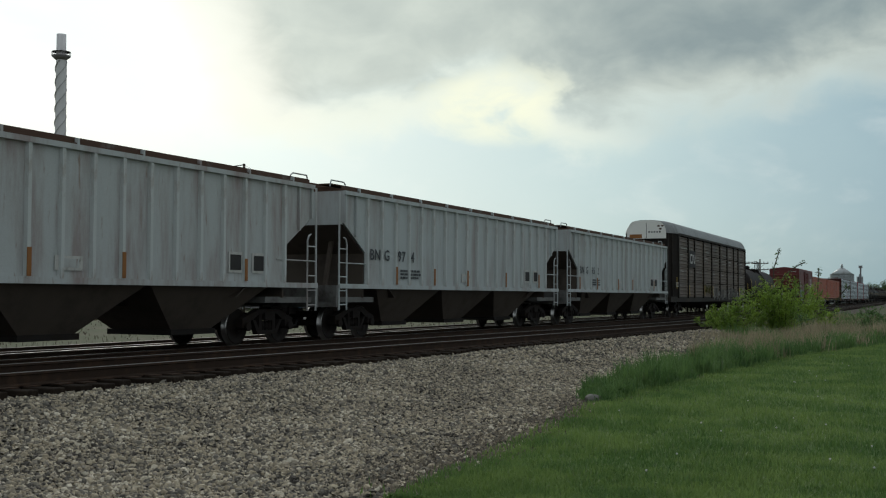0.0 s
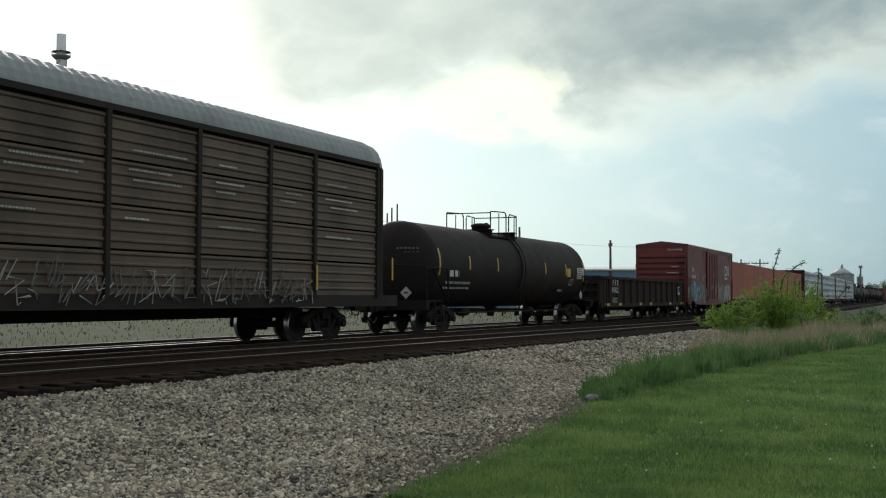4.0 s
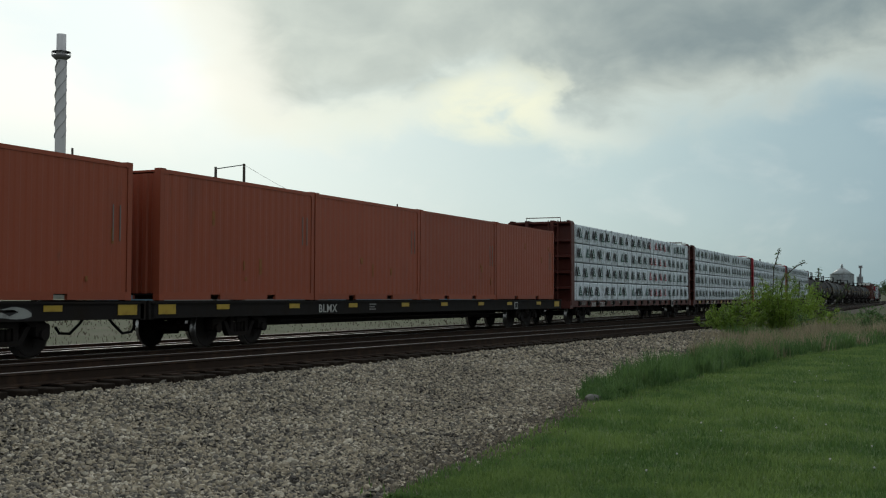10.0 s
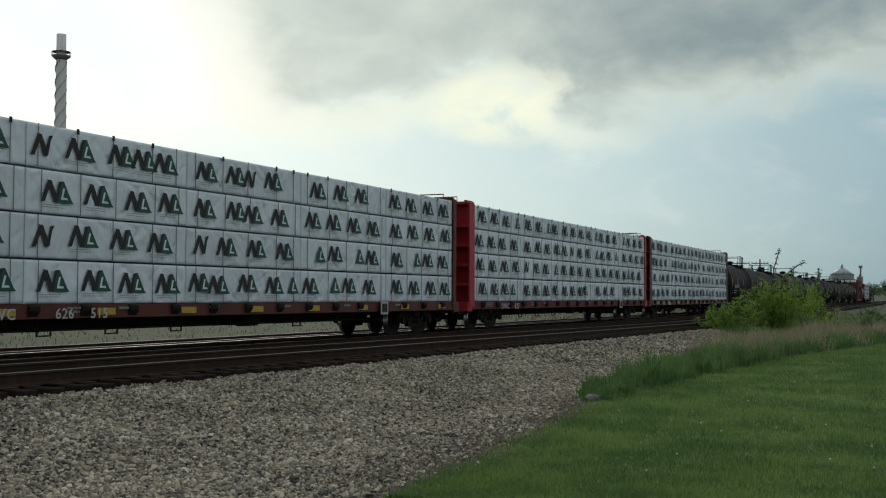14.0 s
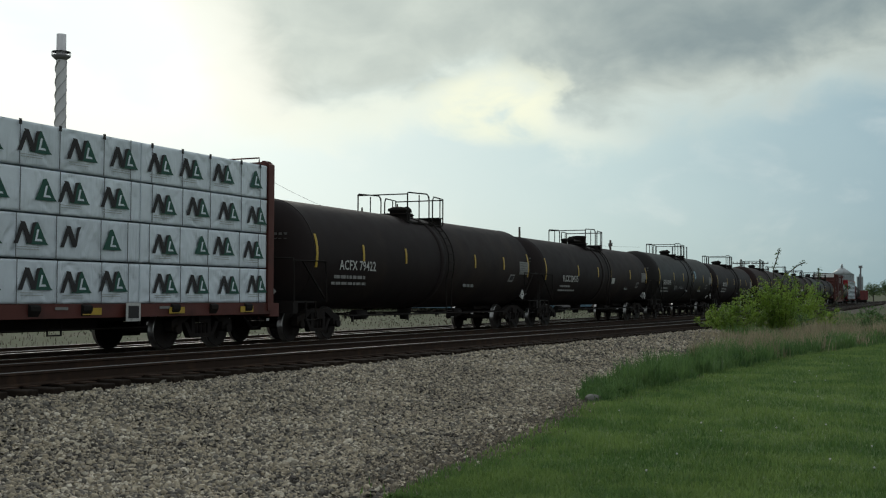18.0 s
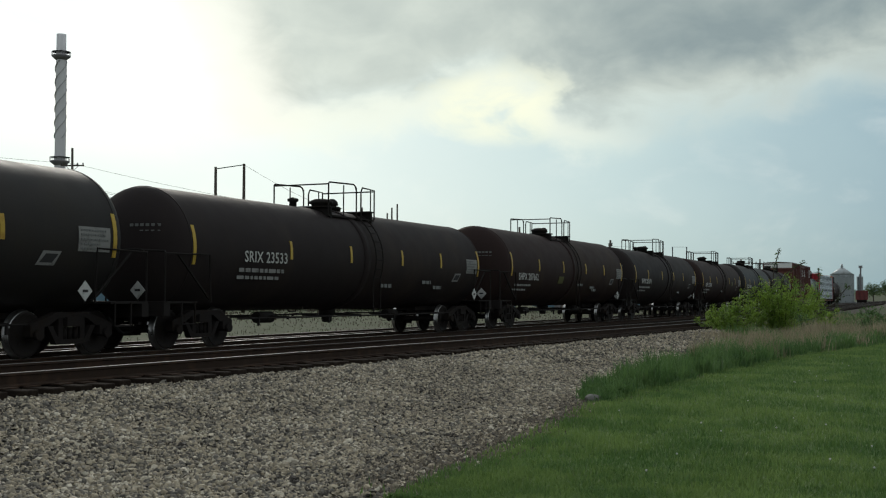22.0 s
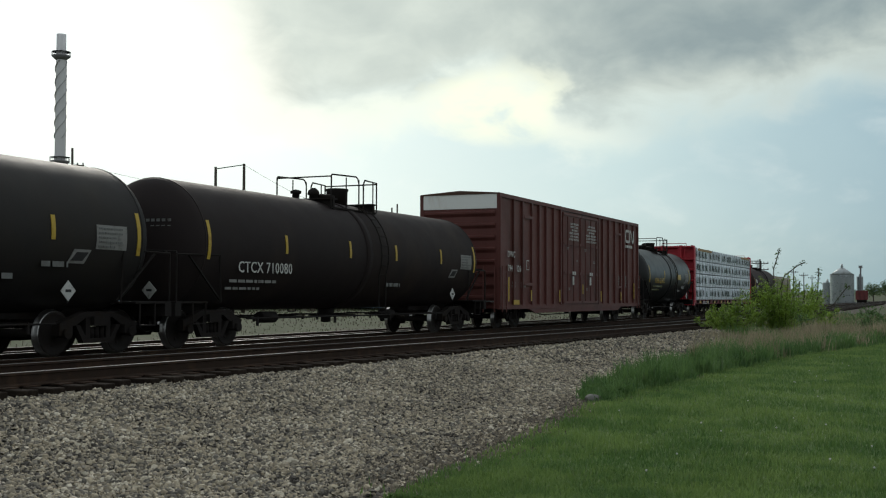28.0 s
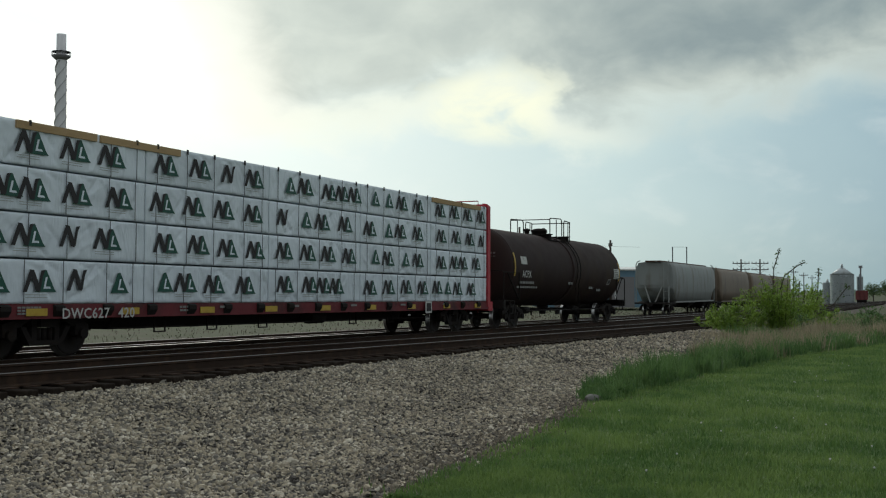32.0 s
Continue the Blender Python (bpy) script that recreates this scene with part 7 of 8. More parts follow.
def pole(x, y, top, arms, label="weathered timber power pole with crossarms", turn=30, r=0.16, lean=0.0):
    ob = thing("power_pole", label, "power pole", "power poles", m=pose(x, y, terrain(x, y) - 0.3, 0, lean, turn))
    base = terrain(x, y) - 0.3
    bm = bm_new()
    rod(bm, (0, 0, 0), (0, 0, top - base), r * 1.3, 10, r * 0.8)
    part("shaft", bm, "pole", ob)
    for z, w in arms:
        zz = z - base
        bm = bm_new()
        box(bm, -w, w, -0.06, 0.06, zz - 0.08, zz + 0.08)
        arm = part("crossarm", bm, "pole", ob)
        for s in (-0.92, -0.45, 0.45, 0.92):
            bm = bm_new()
            lathe_z(bm, [(zz + 0.08, 0.05), (zz + 0.18, 0.09), (zz + 0.3, 0.07), (zz + 0.34, 0.02)], 8, s * w)
            part("insulator", bm, "steel_grey", arm)
        bm = bm_new()
        rod(bm, (-w * 0.6, 0.08, zz), (0, 0.08, zz - w * 0.55), 0.03, 4)
        rod(bm, (w * 0.6, 0.08, zz), (0, 0.08, zz - w * 0.55), 0.03, 4)
        part("brace", bm, "steel_grey", arm)
    return ob


pole(100.2, 92.5, 17.4, [(15.4, 1.3), (13.0, 1.4)], turn=118, lean=0.6)
pole(149.1, 82.1, 13.6, [(11.9, 1.6), (9.9, 2.0), (7.5, 2.0)], turn=115)
for x, y, t in ((168.3, 87.9, 14.1), (168.6, 87.2, 15.0), (169.0, 86.4, 15.6)):
    pole(x, y, t, [(t - 3.4, 1.1)] if t > 14.5 else [(t - 4.5, 1.2)], "slim timber pole of a cluster with bracing", 100)
pole(140.2, 53.7, 9.6, [])
pole(145.2, 42.9, 7.9, [(7.2, 0.9)])
for x, y in ((223.7, 40.2), (225.2, 36.9)):
    pole(x, y, 7.4, [(6.6, 1.6), (5.4, 1.6)], turn=100)
for k in range(3):
    pole(330 + 45 * k, 45.0 + 3 * k, 7.5 - 0.3 * k, [(6.6 - 0.3 * k, 1.3)], turn=100)


def switch_platform():
    ob = thing("switch_structure", "pole-mounted high-voltage switch platform on two tall poles", "power switch", m=Matrix.Translation((0, 0, 0)))
    a, b = Vector((90.4, 65.8, 0)), Vector((91.5, 63.3, 0))
    for p, top in ((a, 13.1), (b, 13.4)):
        bm = bm_new()
        rod(bm, (p.x, p.y, -0.9), (p.x, p.y, top), 0.2, 10, 0.13)
        part("pole", bm, "pole", ob)
    bm = bm_new()
    path(bm, [(a.x, a.y, 12.9), (b.x, b.y, 13.3)], 0.05, 5)
    part("tie_bar", bm, "steel_grey", ob)
    u = (b - a).normalized()
    n = Vector((-u.y, u.x, 0))
    for off in (-0.5, 0.5):
        bm = bm_new()
        p, q = a - u * 2.7 + n * off, b + u * 2.7 + n * off
        path(bm, [(p.x, p.y, 7.6), (q.x, q.y, 7.9)], 0.11, 6)
        part("platform_beam", bm, "steel_grey", ob)
    for p in (a, b):
        for s in (-1, 1):
            bm = bm_new()
            q = p + u * s * 1.7
            path(bm, [(q.x, q.y, 7.7), (p.x, p.y, 5.9)], 0.06, 5)
            part("brace", bm, "steel_grey", ob)
    for k in range(3):
        c = a + (b - a) * (k / 2) * 1.9 - u * 1.25
        for d in (0.0, 0.35, 1.05):
            bm = bm_new()
            p = c + u * (d - 0.5)
            lathe_z(bm, [(7.8, 0.07), (8.1, 0.14), (9.5, 0.14), (9.6, 0.06)], 8, p.x, p.y)
            part("insulator_stack", bm, "stack_dark", ob)
        bm = bm_new()
        p, q = c - u * 0.6, c + u * 0.75
        path(bm, [(p.x, p.y, 9.62), (q.x, q.y, 9.62), (q.x + 0.3 * u.x, q.y + 0.3 * u.y, 9.3)], 0.04, 5)
        part("switch_blade", bm, "steel_grey", ob)


switch_platform()


def goal_frame():
    ob = thing("pipe_frame", "thin steel goalpost frame beyond the siding", "frame")
    bm = bm_new()
    path(bm, [(158.6, 37.9, -1), (158.6, 37.9, 7.4), (159.4, 36.1, 7.4), (159.4, 36.1, -1)], 0.08, 5)
    part("frame_pipe", bm, "steel_grey", ob)


goal_frame()


def wires():
    ob = thing("power_lines", "sagging power lines between the poles", "power line")
    ends = [((100.2, 92.5, 15.6), (149.1, 82.1, 12.1)), ((100.2, 92.5, 13.2), (149.1, 82.1, 10.1)), ((100.2, 92.5, 12.9), (91.0, 64.5, 9.4)), ((40, 110, 17.5), (100.2, 92.5, 15.6)), ((40, 112, 15.5), (100.2, 92.5, 13.2)),
            ((149.1, 82.1, 12.1), (223.7, 60, 10)), ((149.1, 82.1, 10.1), (168.6, 87.2, 11.6)), ((91.5, 63.3, 13.3), (149.1, 82.1, 12.0)), ((223.7, 40.2, 6.9), (330, 45, 6.8)), ((30, 96, 13.5), (90.4, 65.8, 9.4))]
    for p, q in ends:
        p, q = Vector(p), Vector(q)
        bm = bm_new()
        path(bm, [p.lerp(q, t) - Vector((0, 0, 4 * 0.012 * (q - p).length * t * (1 - t))) for t in np.linspace(0, 1, 12)], 0.016, 4)
        part("wire", bm, "wire", ob)


wires()


def corrugated_wall(bm, p, q, z0, z1, pitch=0.6, depth=0.06):
    p, q = Vector((*p, 0)), Vector((*q, 0))
    d = (q - p)
    n = max(2, int(d.length / pitch))
    u = d.normalized()
    o = Vector((u.y, -u.x, 0)) * depth
    ring = []
    for i in range(n):
        ring += [p + d * (i / n), p + d * ((i + 0.5) / n), p + d * ((i + 0.5) / n) + o, p + d * ((i + 1) / n) + o]
    vs = [[bm.verts.new((v.x, v.y, z)) for v in ring] for z in (z0, z1)]
    for i in range(len(ring) - 1):
        bm.faces.new((vs[0][i], vs[0][i + 1], vs[1][i + 1], vs[1][i]))


def shed(name, label, corner, along, deep, length, z_eave, z_ridge, wall_mat, roof_mat, doors=0, louvres=0):
    """Gabled or flat shed: corner, heading in degrees of its long wall, depth away from it."""
    ob = thing(name, label, "building", m=pose(corner[0], corner[1], -0.9, 0, 0, along))
    h = z_eave + 0.9
    for a, b in (((0, 0), (length, 0)), ((length, 0), (length, deep)), ((length, deep), (0, deep)), ((0, deep), (0, 0))):
        bm = bm_new()
        corrugated_wall(bm, a, b, 0, h)
        part("wall", bm, wall_mat, ob)
    bm = bm_new()
    rz = z_ridge + 0.9
    prism_x(bm, [(-0.3, h - 0.05), (deep / 2, rz - 0.05), (deep + 0.3, h - 0.05), (deep + 0.3, h + 0.12), (deep / 2, rz + 0.12), (-0.3, h + 0.12)], -0.3, length + 0.3)
    part("roof", bm, roof_mat, ob)
    for e in (0, length):
        bm = bm_new()
        loft(bm, [[(e - 0.02, 0, h - 0.05), (e - 0.02, deep, h - 0.05), (e - 0.02, deep / 2, rz - 0.06)], [(e + 0.02, 0, h - 0.05), (e + 0.02, deep, h - 0.05), (e + 0.02, deep / 2, rz - 0.06)]])
        part("gable", bm, wall_mat, ob)
    for k in range(doors):
        bm = bm_new()
        x = length * (k + 0.5) / doors
        box(bm, x - 1.6, x + 1.6, -0.16, -0.08, 0, min(4.0, h - 0.6))
        part("door", bm, "stack_dark", ob)
    for k in range(louvres):
        lv = None
        bm = bm_new()
        box(bm, 0.8, 3.6, -0.14, -0.08, h - 1.2 - 1.9 * k, h - 0.2 - 1.9 * k)
        lv = part("louvre", bm, "stack_dark", ob)
        for j in range(4):
            bm = bm_new()
            box(bm, 0.85, 3.55, -0.2, -0.14, h - 1.12 + 0.24 * j - 1.9 * k, h - 1.0 + 0.24 * j - 1.9 * k)
            part("slat", bm, "galv", lv)
    return ob


shed("plant_building", "blue-grey sheet-clad plant building with louvres", (124.8, 111.0), -66, 18, 10.0, 10.0, 10.1, "blue_sheet", "green_sheet", louvres=2)
shed("plant_building", "long low grey-green plant building", (128.7, 102.0), -66, 20, 14.0, 9.1, 9.2, "green_sheet", "stack_dark")
shed("storage_shed", "long grey-blue storage shed roof beyond the line", (121.0, 79.0), -65, 22, 30.0, 5.9, 7.2, "blue_sheet", "green_sheet", doors=3)
shed("storage_shed", "faded blue sheet-clad shed beyond the siding", (141.5, 51.5), -66, 14, 14.5, 4.0, 4.4, "blue_sheet", "white", doors=2)


def quonset():
    ob = thing("domed_store", "grey arched storage building with a conveyor pipe on top", "building", m=pose(113.5, 88.0, -0.9, 0, 0, -66))
    bm = bm_new()
    arc = [(9 - 9 * math.cos(a), 1.6 + 8.4 * math.sin(a) ** 0.8) for a in np.linspace(0, math.pi, 15)]
    loft(bm, [[(x, y, z) for y, z in [(0, 0)] + arc + [(18, 0)]] for x in (0, 8, 13.0)])
    part("arched_shell", bm, "stack_dark", ob)
    bm = bm_new()
    rod(bm, (-3, 3.0, 8.6), (10.5, 3.0, 8.2), 1.0, 16)
    part("duct", bm, "galv", ob, "fat pale duct along the shell")
    bm = bm_new()
    loft(bm, [[(13, 1.5, 8.5), (13, 4.5, 8.5), (13, 4.5, 9.9), (13, 1.5, 9.9)], [(18.5, 1.5, 5.2), (18.5, 4.5, 5.2), (18.5, 4.5, 6.6), (18.5, 1.5, 6.6)]])
    part("chute_housing", bm, "stack_dark", ob)


quonset()


def silo(x, y, r, z_eave, z_top, label):
    ob = thing("grain_bin", label, "silo", m=Matrix.Translation((x, y, 0)))
    bm = bm_new()
    prof = []
    n = int((z_eave + 2.5) / 0.45)
    for i in range(n):
        z = -2.5 + (z_eave + 2.5) * i / n
        prof += [(z, r), (z + 0.2, r + 0.05)]
    prof.append((z_eave, r))
    lathe_z(bm, prof, 40)
    part("corrugated_wall", bm, "galv_bright", ob)
    bm = bm_new()
    lathe_z(bm, [(z_eave - 0.05, r + 0.2), (z_top - 0.9, 0.7), (z_top - 0.9, 0.45), (z_top, 0.1)], 40)
    part("cone_roof", bm, "galv", ob)
    bm = bm_new()
    lathe_z(bm, [(z_top - 0.9, 0.4), (z_top + 0.2, 0.3), (z_top + 0.3, 0.02)], 10)
    part("roof_cap", bm, "galv", ob)
    return ob


silo(348.5, 34.0, 3.3, 6.0, 8.9, "galvanised corrugated grain bin with a cone roof")
silo(357.5, 39.0, 1.4, 3.9, 4.6, "small white tank beside the grain bin")
silo(354.0, 29.6, 0.9, 5.6, 6.2, "small white tank behind the grain bin")


def leg_tower():
    ob = thing("elevator_leg", "slim dark grain elevator leg", "tower", m=Matrix.Translation((350.5, 29.1, -3)))
    bm = bm_new()
    box(bm, -0.18, 0.18, -0.22, 0.22, 0, 11.0)
    part("leg_casing", bm, "stack_dark", ob)
    bm = bm_new()
    box(bm, -0.4, 0.4, -0.5, 0.5, 11.0, 11.7)
    part("head_box", bm, "stack_dark", ob)


leg_tower()


def far_wagon():
    ob = thing("parked_wagon", "small dark red open wagon parked far down the siding", "freight car", m=pose(318.6, 26.2, -1.9, 0, 0, 4))
    bm = bm_new()
    box(bm, -4, 4, -1.5, 1.5, 1.0, 3.4)
    part("body", bm, "box_red", ob)
    for x in (-3.2, -2.0, 2.0, 3.2):
        bm = bm_new()
        rod(bm, (x, -1.2, 0.45), (x, 1.2, 0.45), 0.45, 14)
        part("wheelset", bm, "truck", ob)
    bm = bm_new()
    box(bm, -4.2, 4.2, -1.2, 1.2, 0.8, 1.0)
    part("underframe", bm, "frame_dark", ob)


far_wagon()


# ---- stones, grass and bushes ----
def leaf_material(name, a, b, rough=0.55, patch=0.8):
    m = bpy.data.materials.new(name)
    m.use_nodes = True
    t = m.node_tree
    p = t.nodes["Principled BSDF"]
    p.inputs["Roughness"].default_value = rough
    isl = t.nodes.new("ShaderNodeNewGeometry").outputs["Random Per Island"]
    co = t.nodes.new("ShaderNodeTexCoord").outputs["Object"]
    f = mth(t, "ADD", mth(t, "MULTIPLY", isl, 0.4), mth(t, "MULTIPLY", step(t, fbm(t, co, patch, 5.0, 0.65), 0.36, 0.64), 0.65), clamp=True)
    t.links.new(blend(t, f, a, b), p.inputs["Base Color"])
    tr = t.nodes.new("ShaderNodeBsdfTranslucent")
    t.links.new(blend(t, f, a, b), tr.inputs["Color"])
    mx = t.nodes.new("ShaderNodeMixShader")
    mx.inputs[0].default_value = 0.35
    out = t.nodes["Material Output"]
    t.links.new(p.outputs[0], mx.inputs[1])
    t.links.new(tr.outputs[0], mx.inputs[2])
    t.links.new(mx.outputs[0], out.inputs[0])
    return m


M["blade"] = leaf_material("lawn_blades", (0.066, 0.147, 0.038), (0.215, 0.31, 0.088), patch=0.9)
M["tall_green"] = leaf_material("tall_green_grass", (0.05, 0.125, 0.034), (0.15, 0.255, 0.08), patch=1.6)
M["tall_dry"] = leaf_material("dry_grass", (0.2, 0.17, 0.105), (0.4, 0.35, 0.235), patch=1.2)
M["field_grass"] = leaf_material("field_grass", (0.026, 0.042, 0.014), (0.058, 0.072, 0.028), patch=0.3)
M["field_dry"] = leaf_material("field_dry_grass", (0.05, 0.039, 0.027), (0.10, 0.082, 0.056), patch=0.3)
M["bush_leaf"] = leaf_material("bush_leaves", (0.125, 0.235, 0.03), (0.34, 0.48, 0.075), patch=1.3)
M["tree_leaf"] = leaf_material("tree_leaves", (0.06, 0.105, 0.035), (0.11, 0.17, 0.055))


def stone_material():
    """Mixed crushed stone: slate, grey, buff and pale pieces, in drifts of tone."""
    m = material("crushed_limestone", (0.3, 0.26, 0.2), 0.9, grain=0.2, grain_scale=70, bump=0, gloss=0.2)
    t = m.node_tree
    b = t.nodes["Principled BSDF"]
    isl = t.nodes.new("ShaderNodeNewGeometry").outputs["Random Per Island"]
    co = t.nodes.new("ShaderNodeTexCoord").outputs["Object"]
    drift = mth(t, "MULTIPLY", mth(t, "SUBTRACT", fbm(t, co, 0.75, 4.0, 0.6), 0.5), 0.75)
    ramp = t.nodes.new("ShaderNodeValToRGB")
    tones = [(0.0, (0.045, 0.039, 0.034)), (0.18, (0.125, 0.114, 0.1)), (0.4, (0.23, 0.206, 0.168)), (0.62, (0.318, 0.268, 0.195)), (0.85, (0.425, 0.365, 0.268)), (1.0, (0.58, 0.52, 0.42))]
    while len(ramp.color_ramp.elements) < len(tones):
        ramp.color_ramp.elements.new(0.5)
    for e, (pos, col) in zip(ramp.color_ramp.elements, tones):
        e.position, e.color = pos, (*col, 1.0)
    t.links.new(mth(t, "ADD", isl, drift, clamp=True), ramp.inputs[0])
    g = mth(t, "ADD", 0.72, mth(t, "MULTIPLY", fbm(t, co, 45.0, 3.0, 0.6), 0.56))
    kk = t.nodes.new("ShaderNodeCombineColor")
    for i in range(3):
        t.links.new(g, kk.inputs[i])
    t.links.new(blend(t, 1.0, ramp.outputs[0], kk.outputs[0], "MULTIPLY"), b.inputs["Base Color"])
    return m


M["stone"] = stone_material()


def stuff(name, verts, faces, mat, label, category):
    """One mesh from arrays of corners and of faces (all with the same number of corners)."""
    verts, faces = np.asarray(verts, np.float32), np.asarray(faces, np.int32)
    n, k = faces.shape
    me = bpy.data.meshes.new(name)
    me.vertices.add(len(verts))
    me.vertices.foreach_set("co", verts.ravel())
    me.loops.add(n * k)
    me.loops.foreach_set("vertex_index", faces.ravel())
    me.polygons.add(n)
    me.polygons.foreach_set("loop_start", np.arange(0, n * k, k, dtype=np.int32))
    me.update(calc_edges=True)
    me.materials.append(M[mat])
    ob = new(name, me)
    return tagged(ob, label, category, kind="stuff")


def line_np(s, e):
    th, x, y = np.interp(s, _s, _th), np.interp(s, _s, _cx), np.interp(s, _s, _cy)
    return x - np.sin(th) * e, LINE_Y + y + np.cos(th) * e


def stones(count, s0, s1, e0, e1, size, seed, name, label, power=1.0, spread_log=0.3):
    r = np.random.RandomState(seed)
    s = s0 + (s1 - s0) * r.rand(count) ** power
    e = e0 + (e1 - e0) * r.rand(count)
    x, y = line_np(s, e)
    past = y - np.interp(x, EDGE_X, EDGE_Y)
    # sparse where the stones run out into bare soil along the lawn
    ok = (past > 0) & (r.rand(count) < np.interp(past, [0.0, 0.45, 1.15], [0.03, 0.16, 1.0]))
    s, e, x, y = s[ok], e[ok], x[ok], y[ok]
    n = len(x)
    z = np.interp(e, [q[0] for q in BANK], [q[1] for q in BANK]) + GRADE * (s - 15) + raise_near(s) * np.interp(e, [-9.5, -6.3], [0.0, 1.0])
    # an angular broken stone: four corners below, four smaller ones above
    base = np.array([(-1, -1, -0.8), (1, -1, -0.8), (1, 1, -0.8), (-1, 1, -0.8), (-0.6, -0.6, 0.7), (0.6, -0.6, 0.7), (0.6, 0.6, 0.7), (-0.6, 0.6, 0.7)], float) * 0.85
    quad = np.array([(4, 5, 6, 7), (0, 1, 5, 4), (1, 2, 6, 5), (2, 3, 7, 6), (3, 0, 4, 7)])
    sc = size * np.exp(r.randn(n, 1) * spread_log) * np.stack([r.uniform(0.7, 1.4, n), r.uniform(0.6, 1.1, n), r.uniform(0.45, 0.95, n)], 1)
    v = base[None] * sc[:, None, :] * r.uniform(0.6, 1.3, (n, 8, 1)) + r.randn(n, 8, 3) * size * 0.16
    a, b = r.rand(n) * 6.283, r.uniform(-0.8, 0.8, n)
    ca, sa, cb, sb = np.cos(a), np.sin(a), np.cos(b), np.sin(b)
    x1 = v[:, :, 0] * cb[:, None] + v[:, :, 2] * sb[:, None]
    z1 = -v[:, :, 0] * sb[:, None] + v[:, :, 2] * cb[:, None]
    x2 = x1 * ca[:, None] - v[:, :, 1] * sa[:, None]
    y2 = x1 * sa[:, None] + v[:, :, 1] * ca[:, None]
    P = np.stack([x2 + x[:, None], y2 + y[:, None], z1 + (z + size * 1.1 * r.rand(n))[:, None]], 2)
    F = (quad[None] + 8 * np.arange(n)[:, None, None]).reshape(-1, 4)
    return stuff(name, P.reshape(-1, 3), F, "stone", label, "gravel")


stones(106000, 5.5, 24, -12.6, -5.7, 0.0205, 1, "ballast_stones", "loose beige-grey crushed limestone ballast stones", 1.15)
stones(44000, 22, 75, -11.5, -5.7, 0.031, 2, "ballast_stones", "loose beige-grey crushed limestone stones farther off", 1.35)


def verge_grit():
    """Fine grit and crumbs of soil on the bare strip along the lawn."""
    r = np.random.RandomState(31)
    n = 26000
    x = 8.5 + 12 * r.rand(n)
    y = np.interp(x, EDGE_X, EDGE_Y) - 0.1 + 1.3 * r.rand(n) ** 1.2
    e = y - LINE_Y
    z = np.interp(e, [q[0] for q in BANK], [q[1] for q in BANK]) + GRADE * (x - 15)
    corner = np.array([(-1, -0.8, 0), (1, -0.7, 0), (0.1, 1, 0), (0, 0, 1.1)], float)
    v = corner[None] * (0.008 * np.exp(r.randn(n, 1, 1) * 0.45)) * r.uniform(0.6, 1.4, (n, 4, 1))
    a = r.rand(n) * 6.283
    ca, sa = np.cos(a)[:, None], np.sin(a)[:, None]
    P = np.stack([v[:, :, 0] * ca - v[:, :, 1] * sa + x[:, None], v[:, :, 0] * sa + v[:, :, 1] * ca + y[:, None], v[:, :, 2] + (z + 0.012)[:, None]], 2)
    F = (np.array([(0, 1, 3), (1, 2, 3), (2, 0, 3)])[None] + 4 * np.arange(n)[:, None, None]).reshape(-1, 3)
    stuff("verge_grit", P.reshape(-1, 3), F, "grit", "brown-grey grit and soil crumbs beside the lawn", "grit")


M["field_stone"] = material("grey_field_stone", (0.17, 0.165, 0.15), 0.9, spots=(0.1, 0.095, 0.085), scale=4, bump=0.5, bump_scale=25)
M["grit"] = material("soil_and_grit", (0.135, 0.112, 0.085), 0.95, island=0.7, grain=0.3, bump=0, spots=(0.085, 0.068, 0.05), scale=1.2)
verge_grit()


def boulder():
    ob = thing("boulder", "small grey field stone at the grass edge", "stone")
    bm = bm_new()
    bmesh.ops.create_icosphere(bm, subdivisions=3, radius=0.8)
    for v in bm.verts:
        q = v.co.copy()
        d = 1 + 0.35 * noise.noise(q * 1.1 + Vector((3, 1, 7))) + 0.12 * noise.noise(q * 3.4)
        v.co = Vector((q.x * 0.24, q.y * 0.17, q.z * 0.12)) * d
    x, y = 17.1, 5.32
    me = mesh_of("boulder", bm, "field_stone")
    ob.matrix_basis = Matrix.Translation((x, y, terrain(x, y) + 0.03))
    put("rock_body", me, ob)


boulder()


def blades(name, x, y, z, h, w, seed, mat, label, category, lean=0.35, bend=True):
    r = np.random.RandomState(seed)
    n = len(x)
    a = r.rand(n) * 6.283
    l = r.uniform(0.1, 1.0, n) * lean
    d = r.rand(n) * 6.283
    dx, dy = np.cos(a) * w / 2, np.sin(a) * w / 2
    tx, ty = np.cos(d) * l * h, np.sin(d) * l * h
    P = [np.stack([x - dx, y - dy, z], 1), np.stack([x + dx, y + dy, z], 1),
         np.stack([x + dx * 0.8 + tx * 0.35, y + dy * 0.8 + ty * 0.35, z + h * 0.6], 1), np.stack([x - dx * 0.8 + tx * 0.35, y - dy * 0.8 + ty * 0.35, z + h * 0.6], 1),
         np.stack([x + tx, y + ty, z + h * np.sqrt(np.maximum(0.2, 1 - l * l))], 1)]
    V = np.stack(P, 1).reshape(-1, 3)
    k = 5 * np.arange(n)
    F = (k[:, None, None] + np.array([(0, 1, 2), (0, 2, 3), (3, 2, 4)])[None]).reshape(-1, 3)
    return stuff(name, V, F, mat, label, category)


def terrain_np(x, y):
    return np.array([terrain(a, b) for a, b in zip(x.tolist(), y.tolist())])


